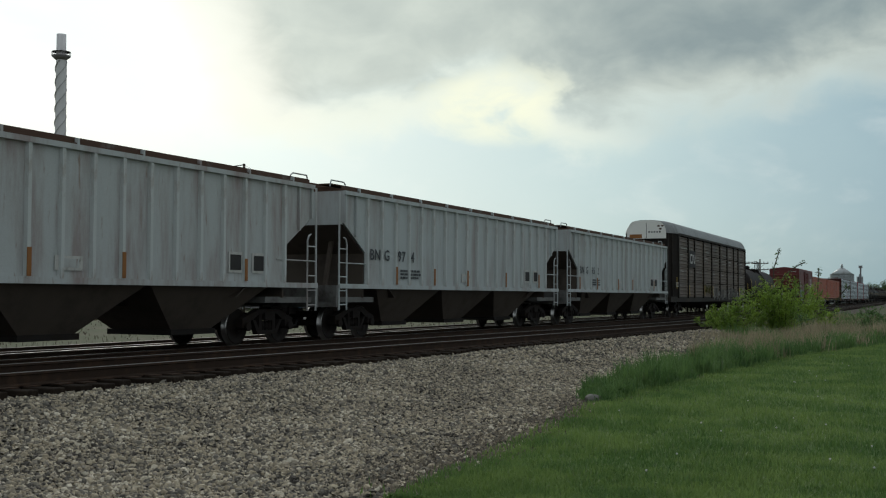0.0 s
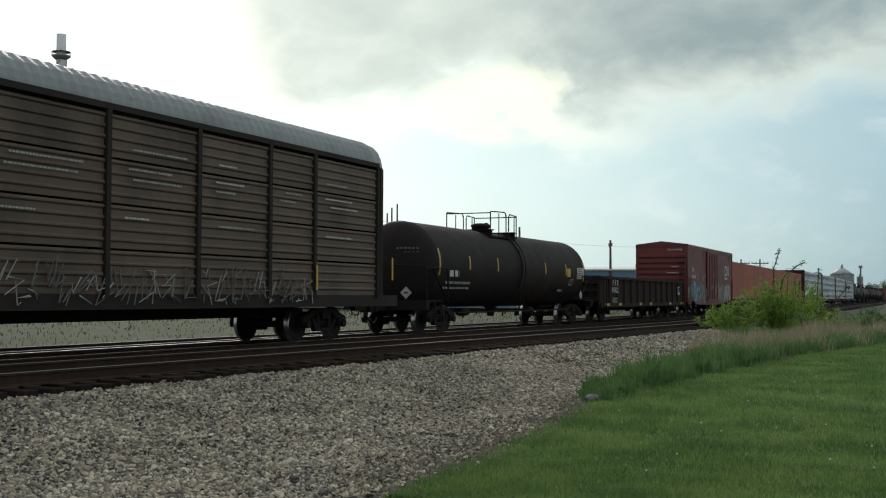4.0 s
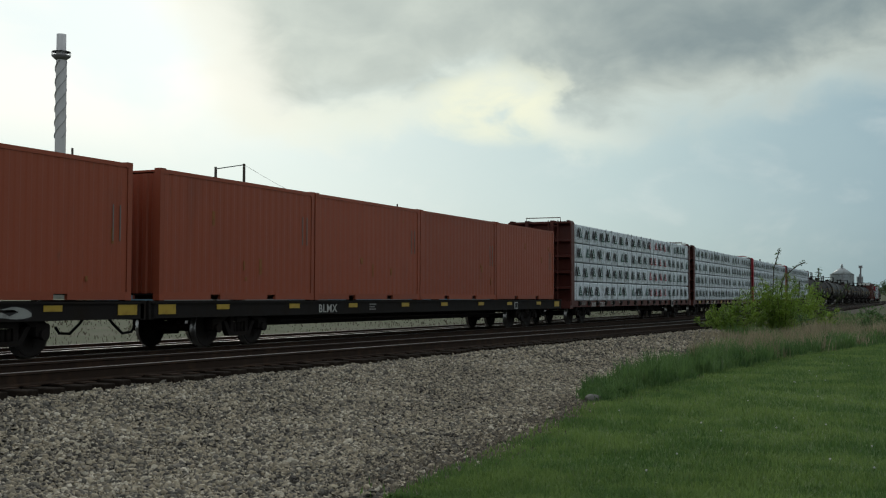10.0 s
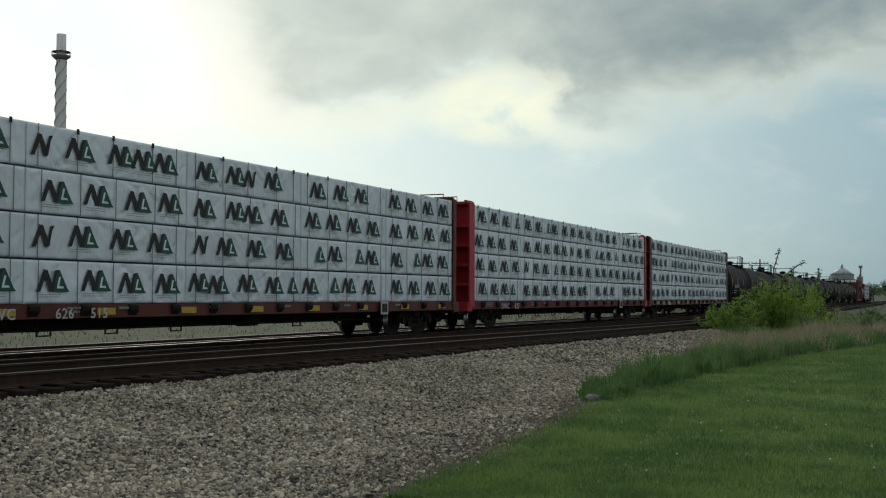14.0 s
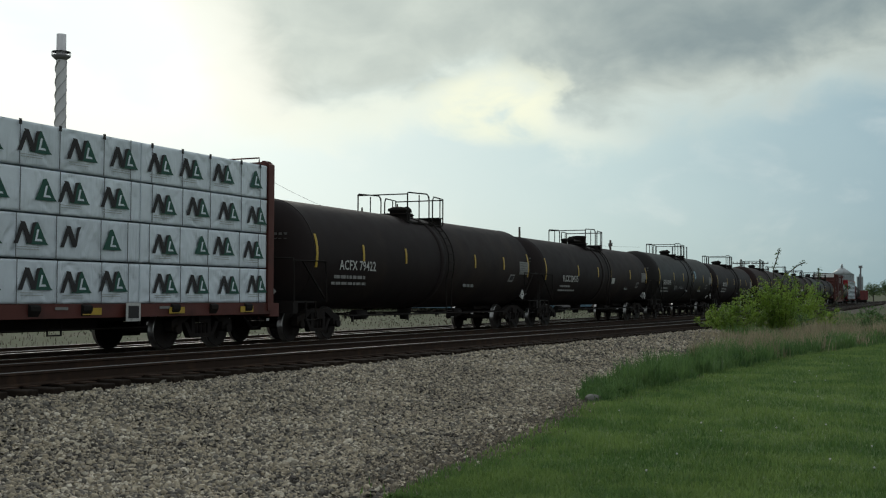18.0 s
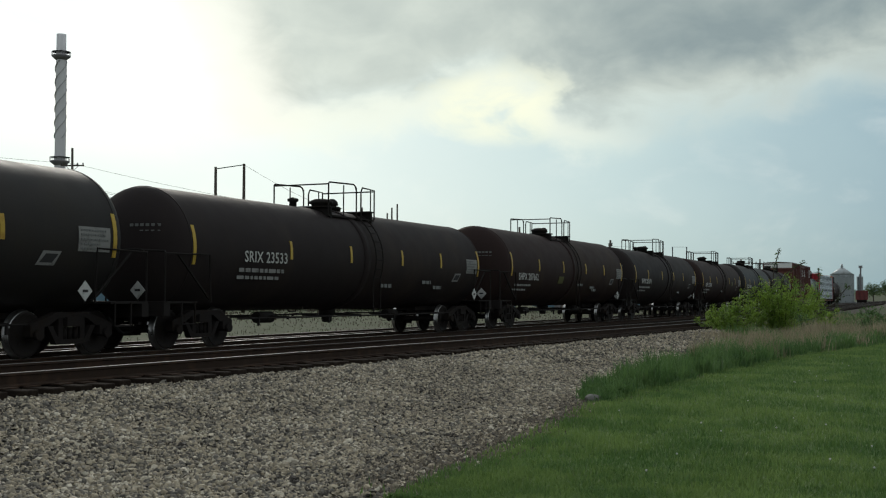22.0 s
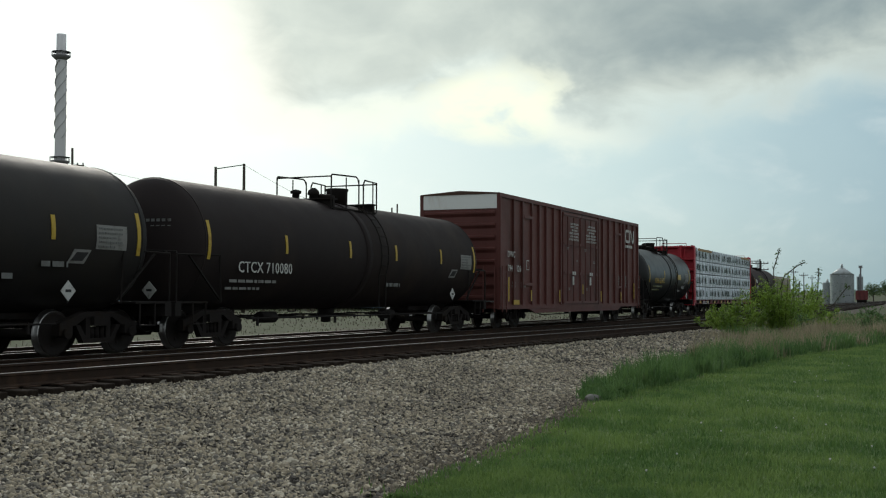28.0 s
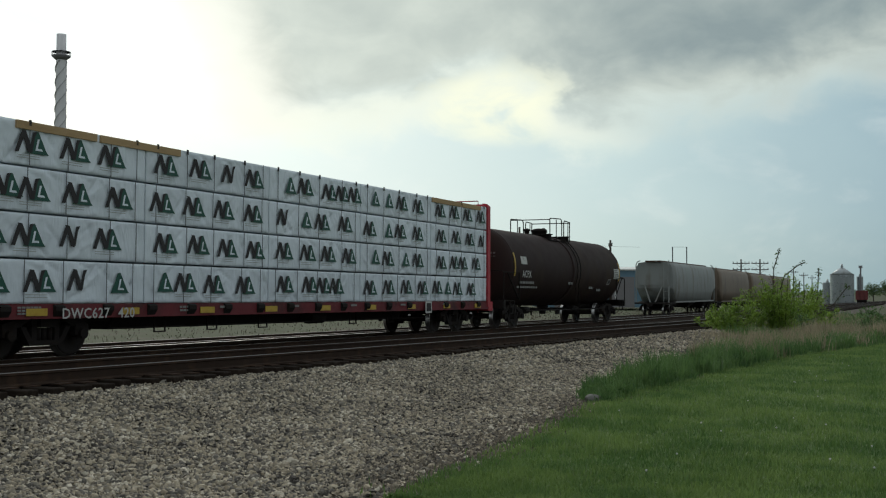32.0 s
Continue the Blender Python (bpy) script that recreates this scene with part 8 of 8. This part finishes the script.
def lawn_grass():
    r = np.random.RandomState(5)
    n = 130000
    x = 8.0 + 44 * r.rand(n) ** 2.1
    e = np.interp(x, EDGE_X, EDGE_Y)
    lo = -0.17 * x + 1.6
    y = lo + (e + 0.22 * np.maximum(0, r.randn(n)) * (r.rand(n) < 0.25) - lo) * r.rand(n) ** 0.95
    # stray tufts that creep into the bare strip
    stray = r.rand(n) < 0.035
    y = np.where(stray & (x < 19), e + 0.3 * r.rand(n) ** 2, y)
    clump = np.array([noise.noise((a * 0.8, b * 0.8, 2)) for a, b in zip(x.tolist(), y.tolist())])
    h = (0.04 + 0.03 * r.rand(n)) * (1 + 0.6 * clump) * (1 + x / 60)
    blades("lawn_grass", x, y, terrain_np(x, y) + 0.045, h, 0.007 + x * 0.0004, 6, "blade", "short mown green grass blades", "grass", 0.7)


lawn_grass()


def tufts(r, cx, cy, per, spread, high):
    """Blades in clumps round the given centres: x, y, height."""
    k = np.repeat(np.arange(len(cx)), per)
    x = cx[k] + r.randn(len(k)) * spread[k]
    y = cy[k] + r.randn(len(k)) * spread[k]
    far = np.hypot(x - cx[k], y - cy[k]) / (spread[k] + 1e-6)
    return x, y, high[k] * r.uniform(0.55, 1.1, len(k)) * np.clip(1.15 - 0.22 * far, 0.3, 1.1)


def tall_grass():
    r = np.random.RandomState(7)
    n = 300
    cx = 16.9 + 30.7 * r.rand(n) ** 1.15
    e = np.interp(cx, EDGE_X, EDGE_Y)
    wide = np.interp(cx, [16.4, 18, 22, 28, 36, 46], [0.12, 0.7, 1.25, 1.7, 2.5, 3.9])
    t = r.rand(n)
    cy = e + wide * t + 0.02
    high = np.interp(cx, [16.4, 18, 20, 26, 46], [0.14, 0.36, 0.56, 0.62, 0.5]) * r.uniform(0.35, 1.35, n) * (1 - 0.25 * t)
    x, y, h = tufts(r, cx, cy, 74, np.interp(cx, [16, 24, 46], [0.08, 0.13, 0.24]), high)
    ok = y > np.interp(x, EDGE_X, EDGE_Y) - 0.08
    x, y, h = x[ok], y[ok], h[ok]
    blades("tall_grass", x, y, terrain_np(x, y), h, 0.010 + 0.0005 * x, 8, "tall_green", "uncut green grass in clumps along the lawn's edge", "grass", 0.65)
    n = 130
    cx = 26 + 24 * r.rand(n) ** 0.75
    cy = np.interp(cx, EDGE_X, EDGE_Y) + 0.25 + np.interp(cx, [21, 28, 36, 46], [0.6, 1.3, 2.3, 3.6]) * r.rand(n) ** 0.6
    x, y, h = tufts(r, cx, cy, 42, np.interp(cx, [20, 46], [0.1, 0.25]), 0.55 + 0.4 * r.rand(n))
    blades("dry_grass", x, y, terrain_np(x, y), h, 0.008 + 0.0003 * x, 9, "tall_dry", "dry straw-coloured grass stalks among the green", "grass", 0.45)
    # the weedy verge beyond
    n = 430
    cx = 42 + 60 * r.rand(n) ** 1.2
    ye = 16.25 - 6.4 + (cx - 30) * 0.018 - np.interp(cx, [42, 60, 100], [0.9, 1.6, 0.6])
    lo = np.interp(cx, [42, 60, 100], [2.6, 0.2, -3.0])
    cy = lo + (ye - lo) * r.rand(n)
    dry = r.rand(n) < 0.72
    high = np.where(dry, 0.34, 0.5) * r.uniform(0.5, 1.4, n)
    for sel, nm, mat, lab in ((~dry, "tall_grass", "tall_green", "rank green grass clumps on the verge"), (dry, "dry_grass", "tall_dry", "dry tan grass clumps on the verge")):
        x, y, h = tufts(r, cx[sel], cy[sel], 60, 0.35 + 0.3 * r.rand(sel.sum()), high[sel])
        blades(nm, x, y, terrain_np(x, y), h, 0.022 + 0.0003 * x, 10, mat, lab, "grass", 0.5)
    # field edge beyond the siding
    n = 15000
    x = 17 + 160 * r.rand(n) ** 1.3
    y0 = 16.25 + 7.2 + np.maximum(0, x - 40) * 0.035
    y = y0 + 60 * r.rand(n) ** 1.7
    patch = np.array([noise.noise((a * 0.11, b * 0.16, 6)) for a, b in zip(x.tolist(), y.tolist())])
    tall = np.array([noise.noise((a * 0.35, b * 0.3, 11)) for a, b in zip(x.tolist(), y.tolist())])
    h = r.uniform(0.04, 0.15, n) * (1 + 0.6 * patch + 0.9 * np.maximum(0, tall)) * (1 + np.clip(y - y0 - 20, 0, 40) * 0.03)
    dry = r.rand(n) < 0.55 + 1.6 * patch + 0.5 * tall
    z = terrain_np(x, y)
    w = (0.014 + 0.0004 * x) * (1 + np.clip(y - y0 - 10, 0, 50) * 0.06)
    blades("field_grass", x[~dry], y[~dry], z[~dry], h[~dry], w[~dry], 12, "field_grass", "rough mixed field grass beyond the tracks", "grass", 0.9)
    blades("dry_grass", x[dry], y[dry], z[dry], h[dry] * 1.15, w[dry], 13, "field_dry", "dry pale field grass beyond the tracks", "grass", 0.8)


tall_grass()


def leaves(points, size, seed, squash=1.0):
    """Small bent leaves at the given points: one mesh."""
    r = np.random.RandomState(seed)
    n = len(points)
    P = np.array(points)
    a, t = r.rand(n) * 6.283, r.uniform(-0.9, 0.9, n)
    u = np.stack([np.cos(a) * np.cos(t), np.sin(a) * np.cos(t), np.sin(t) * squash], 1)
    b = r.rand(n) * 6.283
    v = np.stack([np.cos(b), np.sin(b), r.uniform(-0.7, 0.7, n)], 1)
    s = size * r.uniform(0.6, 1.4, (n, 1))
    V = np.stack([P - u * s, P + v * s * 0.45, P + u * s, P - v * s * 0.45], 1).reshape(-1, 3)
    F = np.arange(4 * n).reshape(n, 4)
    return V, F


def bush(name, label, x, y, stems, spread, height, seed, leaf="bush_leaf", leaf_size=0.07, per=90, droop=0.3):
    """Leafy shoots from one root: the outer ones lean and stay low, the inner ones stand up; leaves sit in sprays along each."""
    rng = random.Random(seed)
    ob = thing(name, label, "bush", m=Matrix.Translation((x, y, terrain(x, y))))
    pts = []
    for k in range(stems):
        a = rng.random() * 6.283
        out = rng.random() ** 0.7
        reach = spread * out
        top = height * (1 - 0.55 * out ** 1.6) * rng.uniform(0.6, 1.1)
        foot = Vector((0.3 * reach * math.cos(a), 0.45 * reach * math.sin(a), -0.1))
        tip = Vector((reach * math.cos(a) * 0.6, reach * math.sin(a), top))
        mid = foot.lerp(tip, 0.5) + Vector((rng.uniform(-0.1, 0.1), rng.uniform(-0.1, 0.1), 0.12 * top))
        way = [(1 - t) ** 2 * foot + 2 * t * (1 - t) * mid + t * t * tip for t in (i / 6 for i in range(7))]
        bm = bm_new()
        path(bm, way, 0.010, 4)
        part("stem", bm, "pole", ob)
        sprays = max(4, int(top * 6))
        for j in range(sprays):
            t = 0.15 + 0.85 * (j + rng.random()) / sprays
            q = (1 - t) ** 2 * foot + 2 * t * (1 - t) * mid + t * t * tip
            b = rng.random() * 6.283
            arm = Vector((math.cos(b), math.sin(b), 0.35)) * (0.34 * (1.15 - t) + 0.05)
            for _ in range(int(per / sprays)):
                f = rng.random()
                g = 0.045 + 0.03 * (1 - f)
                pts.append((q.x + arm.x * f + rng.gauss(0, g), q.y + arm.y * f + rng.gauss(0, g), max(0.02, q.z + arm.z * f - droop * 0.2 * f * (1 - t) + rng.gauss(0, g))))
    V, F = leaves(pts, leaf_size, seed)
    me = bpy.data.meshes.new("crown")
    me.from_pydata(V.tolist(), [], F.tolist())
    me.materials.append(M[leaf])
    put("crown", me, ob, None, "bright green small leaves in loose sprays")
    return ob


bush("bush", "bright green leafy shrub beside the track", 51.5, 7.5, 58, 2.3, 2.75, 3, per=300, leaf_size=0.05)
bush("bush", "low bright green shrub spreading over stones", 50.8, 9.5, 34, 1.9, 1.5, 4, per=240, leaf_size=0.05)
bush("bush", "green shrub beside dry grass", 55.0, 6.9, 24, 1.3, 2.2, 5, per=250, leaf_size=0.05)
bush("bush", "small dark green shrub in dry grass", 47.0, 6.0, 10, 0.55, 1.0, 6, leaf="tall_green", per=90, leaf_size=0.05)
bush("bush", "rank green weeds at the lawn's edge", 58.0, 4.2, 24, 1.9, 1.2, 8, leaf="tall_green", per=110, leaf_size=0.06)


def sapling(x, y, pts, seed, label):
    """A tall bare shoot with sparse leaves; pts: its way up from the foot."""
    rng = random.Random(seed)
    z0 = terrain(x, y)
    ob = thing("sapling", label, "sapling", "thin saplings above the bush", m=Matrix.Translation((x, y, z0)))
    bm = bm_new()
    path(bm, pts, 0.022, 5)
    part("stem", bm, "pole", ob)
    lv = []
    for i in range(70):
        t = rng.uniform(0.35, 1.0) * (len(pts) - 1)
        k = min(int(t), len(pts) - 2)
        q = Vector(pts[k]).lerp(Vector(pts[k + 1]), t - k)
        lv.append((q.x + rng.gauss(0, 0.06), q.y + rng.gauss(0, 0.07), q.z + rng.gauss(0, 0.06)))
    V, F = leaves(lv, 0.06, seed)
    me = bpy.data.meshes.new("leaves")
    me.from_pydata(V.tolist(), [], F.tolist())
    me.materials.append(M["tree_leaf"])
    put("leaves", me, ob)


sapling(51.5, 7.8, [(0, 0, 0), (0, 0.1, 1.8), (0, 0.05, 2.9), (0.1, -0.12, 3.5), (0.1, -0.18, 3.75)], 1, "thin tall sapling shoot with few leaves")
sapling(51.5, 7.7, [(0, 0, 0), (0, 0.0, 1.6), (0, -0.3, 2.6), (0, -0.9, 3.05), (0, -1.15, 3.15)], 2, "leaning thin sapling shoot with few leaves")
sapling(55.0, 6.5, [(0, 0, 0), (0, -0.05, 1.6), (0, -0.1, 2.6), (0, -0.12, 3.0)], 3, "thin upright sapling with sparse leaves")
sapling(55.5, 7.3, [(0, 0, 0), (0, 0.05, 1.5), (0, 0.0, 2.4)], 4, "thin upright sapling with sparse leaves")
sapling(55.5, 6.0, [(0, 0, 0), (0, -0.1, 1.2), (0, -0.7, 2.0), (0, -0.9, 2.2)], 5, "leaning sapling with sparse leaves")


def dandelions():
    bm = bm_new()
    bmesh.ops.create_icosphere(bm, subdivisions=1, radius=0.012)
    puff = mesh_of("flower_head", bm, "decal")
    bm = bm_new()
    rod(bm, (0, 0, -0.1), (0, 0, 0), 0.003, 4)
    stalk = mesh_of("stalk", bm, "tall_green")
    rng = random.Random(12)
    for i in range(62):
        x = 9.5 + 32 * rng.random() ** 0.9
        y = lawn_edge(x) - 0.3 - rng.random() ** 0.9 * (0.18 * x + 2.2)
        ob = thing("dandelion", "white dandelion seed head in the lawn", "flower", "dandelions in the lawn", m=Matrix.Translation((x, y, terrain(x, y) + 0.05 + rng.uniform(0.05, 0.08))))
        put("flower_head", puff, ob)
        put("stalk", stalk, ob)


dandelions()


def tree(x, y, h, r, seed):
    rng = random.Random(seed)
    ob = thing("tree", "distant round-crowned green tree", "tree", "distant trees", m=Matrix.Translation((x, y, terrain(x, y) - 0.3)))
    bm = bm_new()
    rod(bm, (0, 0, 0), (0, 0, h * 0.55), h * 0.035, 7, h * 0.015)
    for k in range(6):
        a = k * 1.05 + rng.random()
        rod(bm, (0, 0, h * (0.25 + 0.04 * k)), (math.cos(a) * r * 0.7, math.sin(a) * r * 0.7, h * rng.uniform(0.55, 0.85)), h * 0.012, 5, h * 0.004)
    part("trunk", bm, "pole", ob)
    pts = []
    for k in range(26):
        a, b = rng.random() * 6.283, rng.uniform(-0.6, 1.3)
        d = r * rng.uniform(0.3, 0.95)
        c = Vector((d * math.cos(a) * math.cos(b), d * math.sin(a) * math.cos(b), h * 0.62 + d * math.sin(b) * 0.9))
        g = r * rng.uniform(0.14, 0.26)
        for _ in range(60):
            pts.append((c.x + rng.gauss(0, g), c.y + rng.gauss(0, g), c.z + rng.gauss(0, g * 0.8)))
    V, F = leaves(pts, r * 0.09, seed)
    me = bpy.data.meshes.new("crown")
    me.from_pydata(V.tolist(), [], F.tolist())
    me.materials.append(M["tree_leaf"])
    put("crown", me, ob)


for k in range(9):
    tree(430 + 14 * k, 31.5 - 3.4 * k, 6.8 + 0.6 * (k % 3), 3.2 + 0.4 * (k % 2), 30 + k)


def far_woods():
    """A low line of woods round the horizon, as clumps of leaves."""
    r = np.random.RandomState(21)
    n = 26000
    a = r.uniform(-2.4, 2.9, n)
    d = 1300 + 300 * r.rand(n)
    top = 9 + 6 * np.array([noise.noise((q * 14, 0, 3)) for q in a.tolist()]) + 3 * np.array([noise.noise((q * 70, 0, 8)) for q in a.tolist()])
    z = -6 + np.maximum(2.0, top) * r.rand(n) ** 0.8
    V, F = leaves(np.stack([d * np.cos(a), d * np.sin(a), z], 1), 3.2, 5)
    stuff("far_woods", V, F, "tree_leaf", "low line of distant woods on the horizon", "trees")


far_woods()


# ---- sleepers and rail fastenings, piece by piece ----
def ties():
    near = tagged(thing("near_track_ties", "row of dark creosoted sleepers under the near track", "", kind="structure"))
    rng = random.Random(2)
    meshes = []
    for v in range(5):
        bm = bm_new()
        q = random.Random(v)
        L, w, t = 1.30 + q.uniform(-0.05, 0.05), 0.11 + q.uniform(-0.01, 0.012), 0.17
        box(bm, -w, w, -L, L, -t, 0)
        bmesh.ops.bevel(bm, geom=list(bm.edges), offset=0.012, segments=1, affect="EDGES")
        meshes.append(mesh_of("tie", bm, "tie"))
    bm = bm_new()
    box(bm, -0.13, 0.13, -0.18, 0.18, 0, 0.015)
    plate_me = mesh_of("tie_plate", bm, "rail_side")
    s, k = -3.0, 0
    while k < 270:
        p, th = line(s, NEAR_DY + rng.uniform(-0.07, 0.05), -0.172 + float(raise_near(s)) + rng.uniform(-0.025, 0.0))
        t = put("tie", meshes[rng.randrange(5)], near, Matrix.Translation(p) @ Matrix.Rotation(th + rng.uniform(-0.03, 0.03), 4, "Z"))
        if k < 80:
            for y in (-0.7525, 0.7525):
                put("tie_plate", plate_me, t, pose(0, y, 0.001))
        s += 0.47 + rng.uniform(-0.03, 0.03)
        k += 1
    for side, z, s0, s1, lab in ((0.0, -0.178, -60, 220, "dark sleepers under the train's track"), (THIRD_DY, -0.38, 10, 200, "half-buried sleepers of the siding"), (NEAR_DY, -0.178, 132, 260, "dark sleepers of the distant near track")):
        bm = bm_new()
        s = s0
        while s < s1:
            p, th = line(s, side, z)
            c, n = Vector((math.cos(th), math.sin(th), 0)) * 0.11, Vector((-math.sin(th), math.cos(th), 0)) * 1.3
            lo = Vector((0, 0, -0.16))
            ring = [p - c - n, p + c - n, p + c + n, p - c + n]
            vs = [bm.verts.new(v) for v in ring] + [bm.verts.new(v + lo) for v in ring]
            for f in ((0, 1, 2, 3), (0, 4, 5, 1), (1, 5, 6, 2), (2, 6, 7, 3), (3, 7, 4, 0)):
                bm.faces.new([vs[i] for i in f])
            s += 0.52
        tagged(put("sleepers", mesh_of("sleepers", bm, "tie")), lab, "sleepers", kind="stuff")


ties()


# ---- movement ----
SPEED, SLOWING = 14.597, -0.0425


def gone(t):
    """Metres that the train has rolled at t seconds, counted from the 16th second."""
    return SPEED * (t - 16) + SLOWING * (t - 16) ** 2 / 2


def car_pose(centre, half, t):
    s = centre - gone(t)
    a, _ = line(s - half)
    b, _ = line(s + half)
    d = b - a
    return Matrix.Translation((a + b) / 2) @ Matrix.Rotation(math.atan2(d.y, d.x), 4, "Z") @ Matrix.Rotation(-math.atan2(d.z, math.hypot(d.x, d.y)), 4, "Y")


def motions():
    times = [i * 0.5 for i in range(65)]
    for car, centre, half in CARS:
        walk(car, [(t, car_pose(centre, half, t)) for t in times])
    for load, centre, half, m in LOADS:
        walk(load, [(t, car_pose(centre, half, t) @ m) for t in times])
    # the wheelsets turn as the train rolls to the left; all of one kind share their keys
    first = {}
    for ob, kind in WHEELSETS:
        if kind not in first:
            first[kind] = ob
            x = -0.89 if kind == 0 else 0.89
            walk(ob, [(i / 30, Matrix.Translation((x, 0, AXLE)) @ Matrix.Rotation(-gone(i / 30) / AXLE, 4, "Y")) for i in range(961)])
        else:
            src = first[kind].animation_data
            ob.rotation_mode = "QUATERNION"
            keys = ob.animation_data_create()
            keys.action = src.action
            keys.action_slot = src.action_slot


motions()
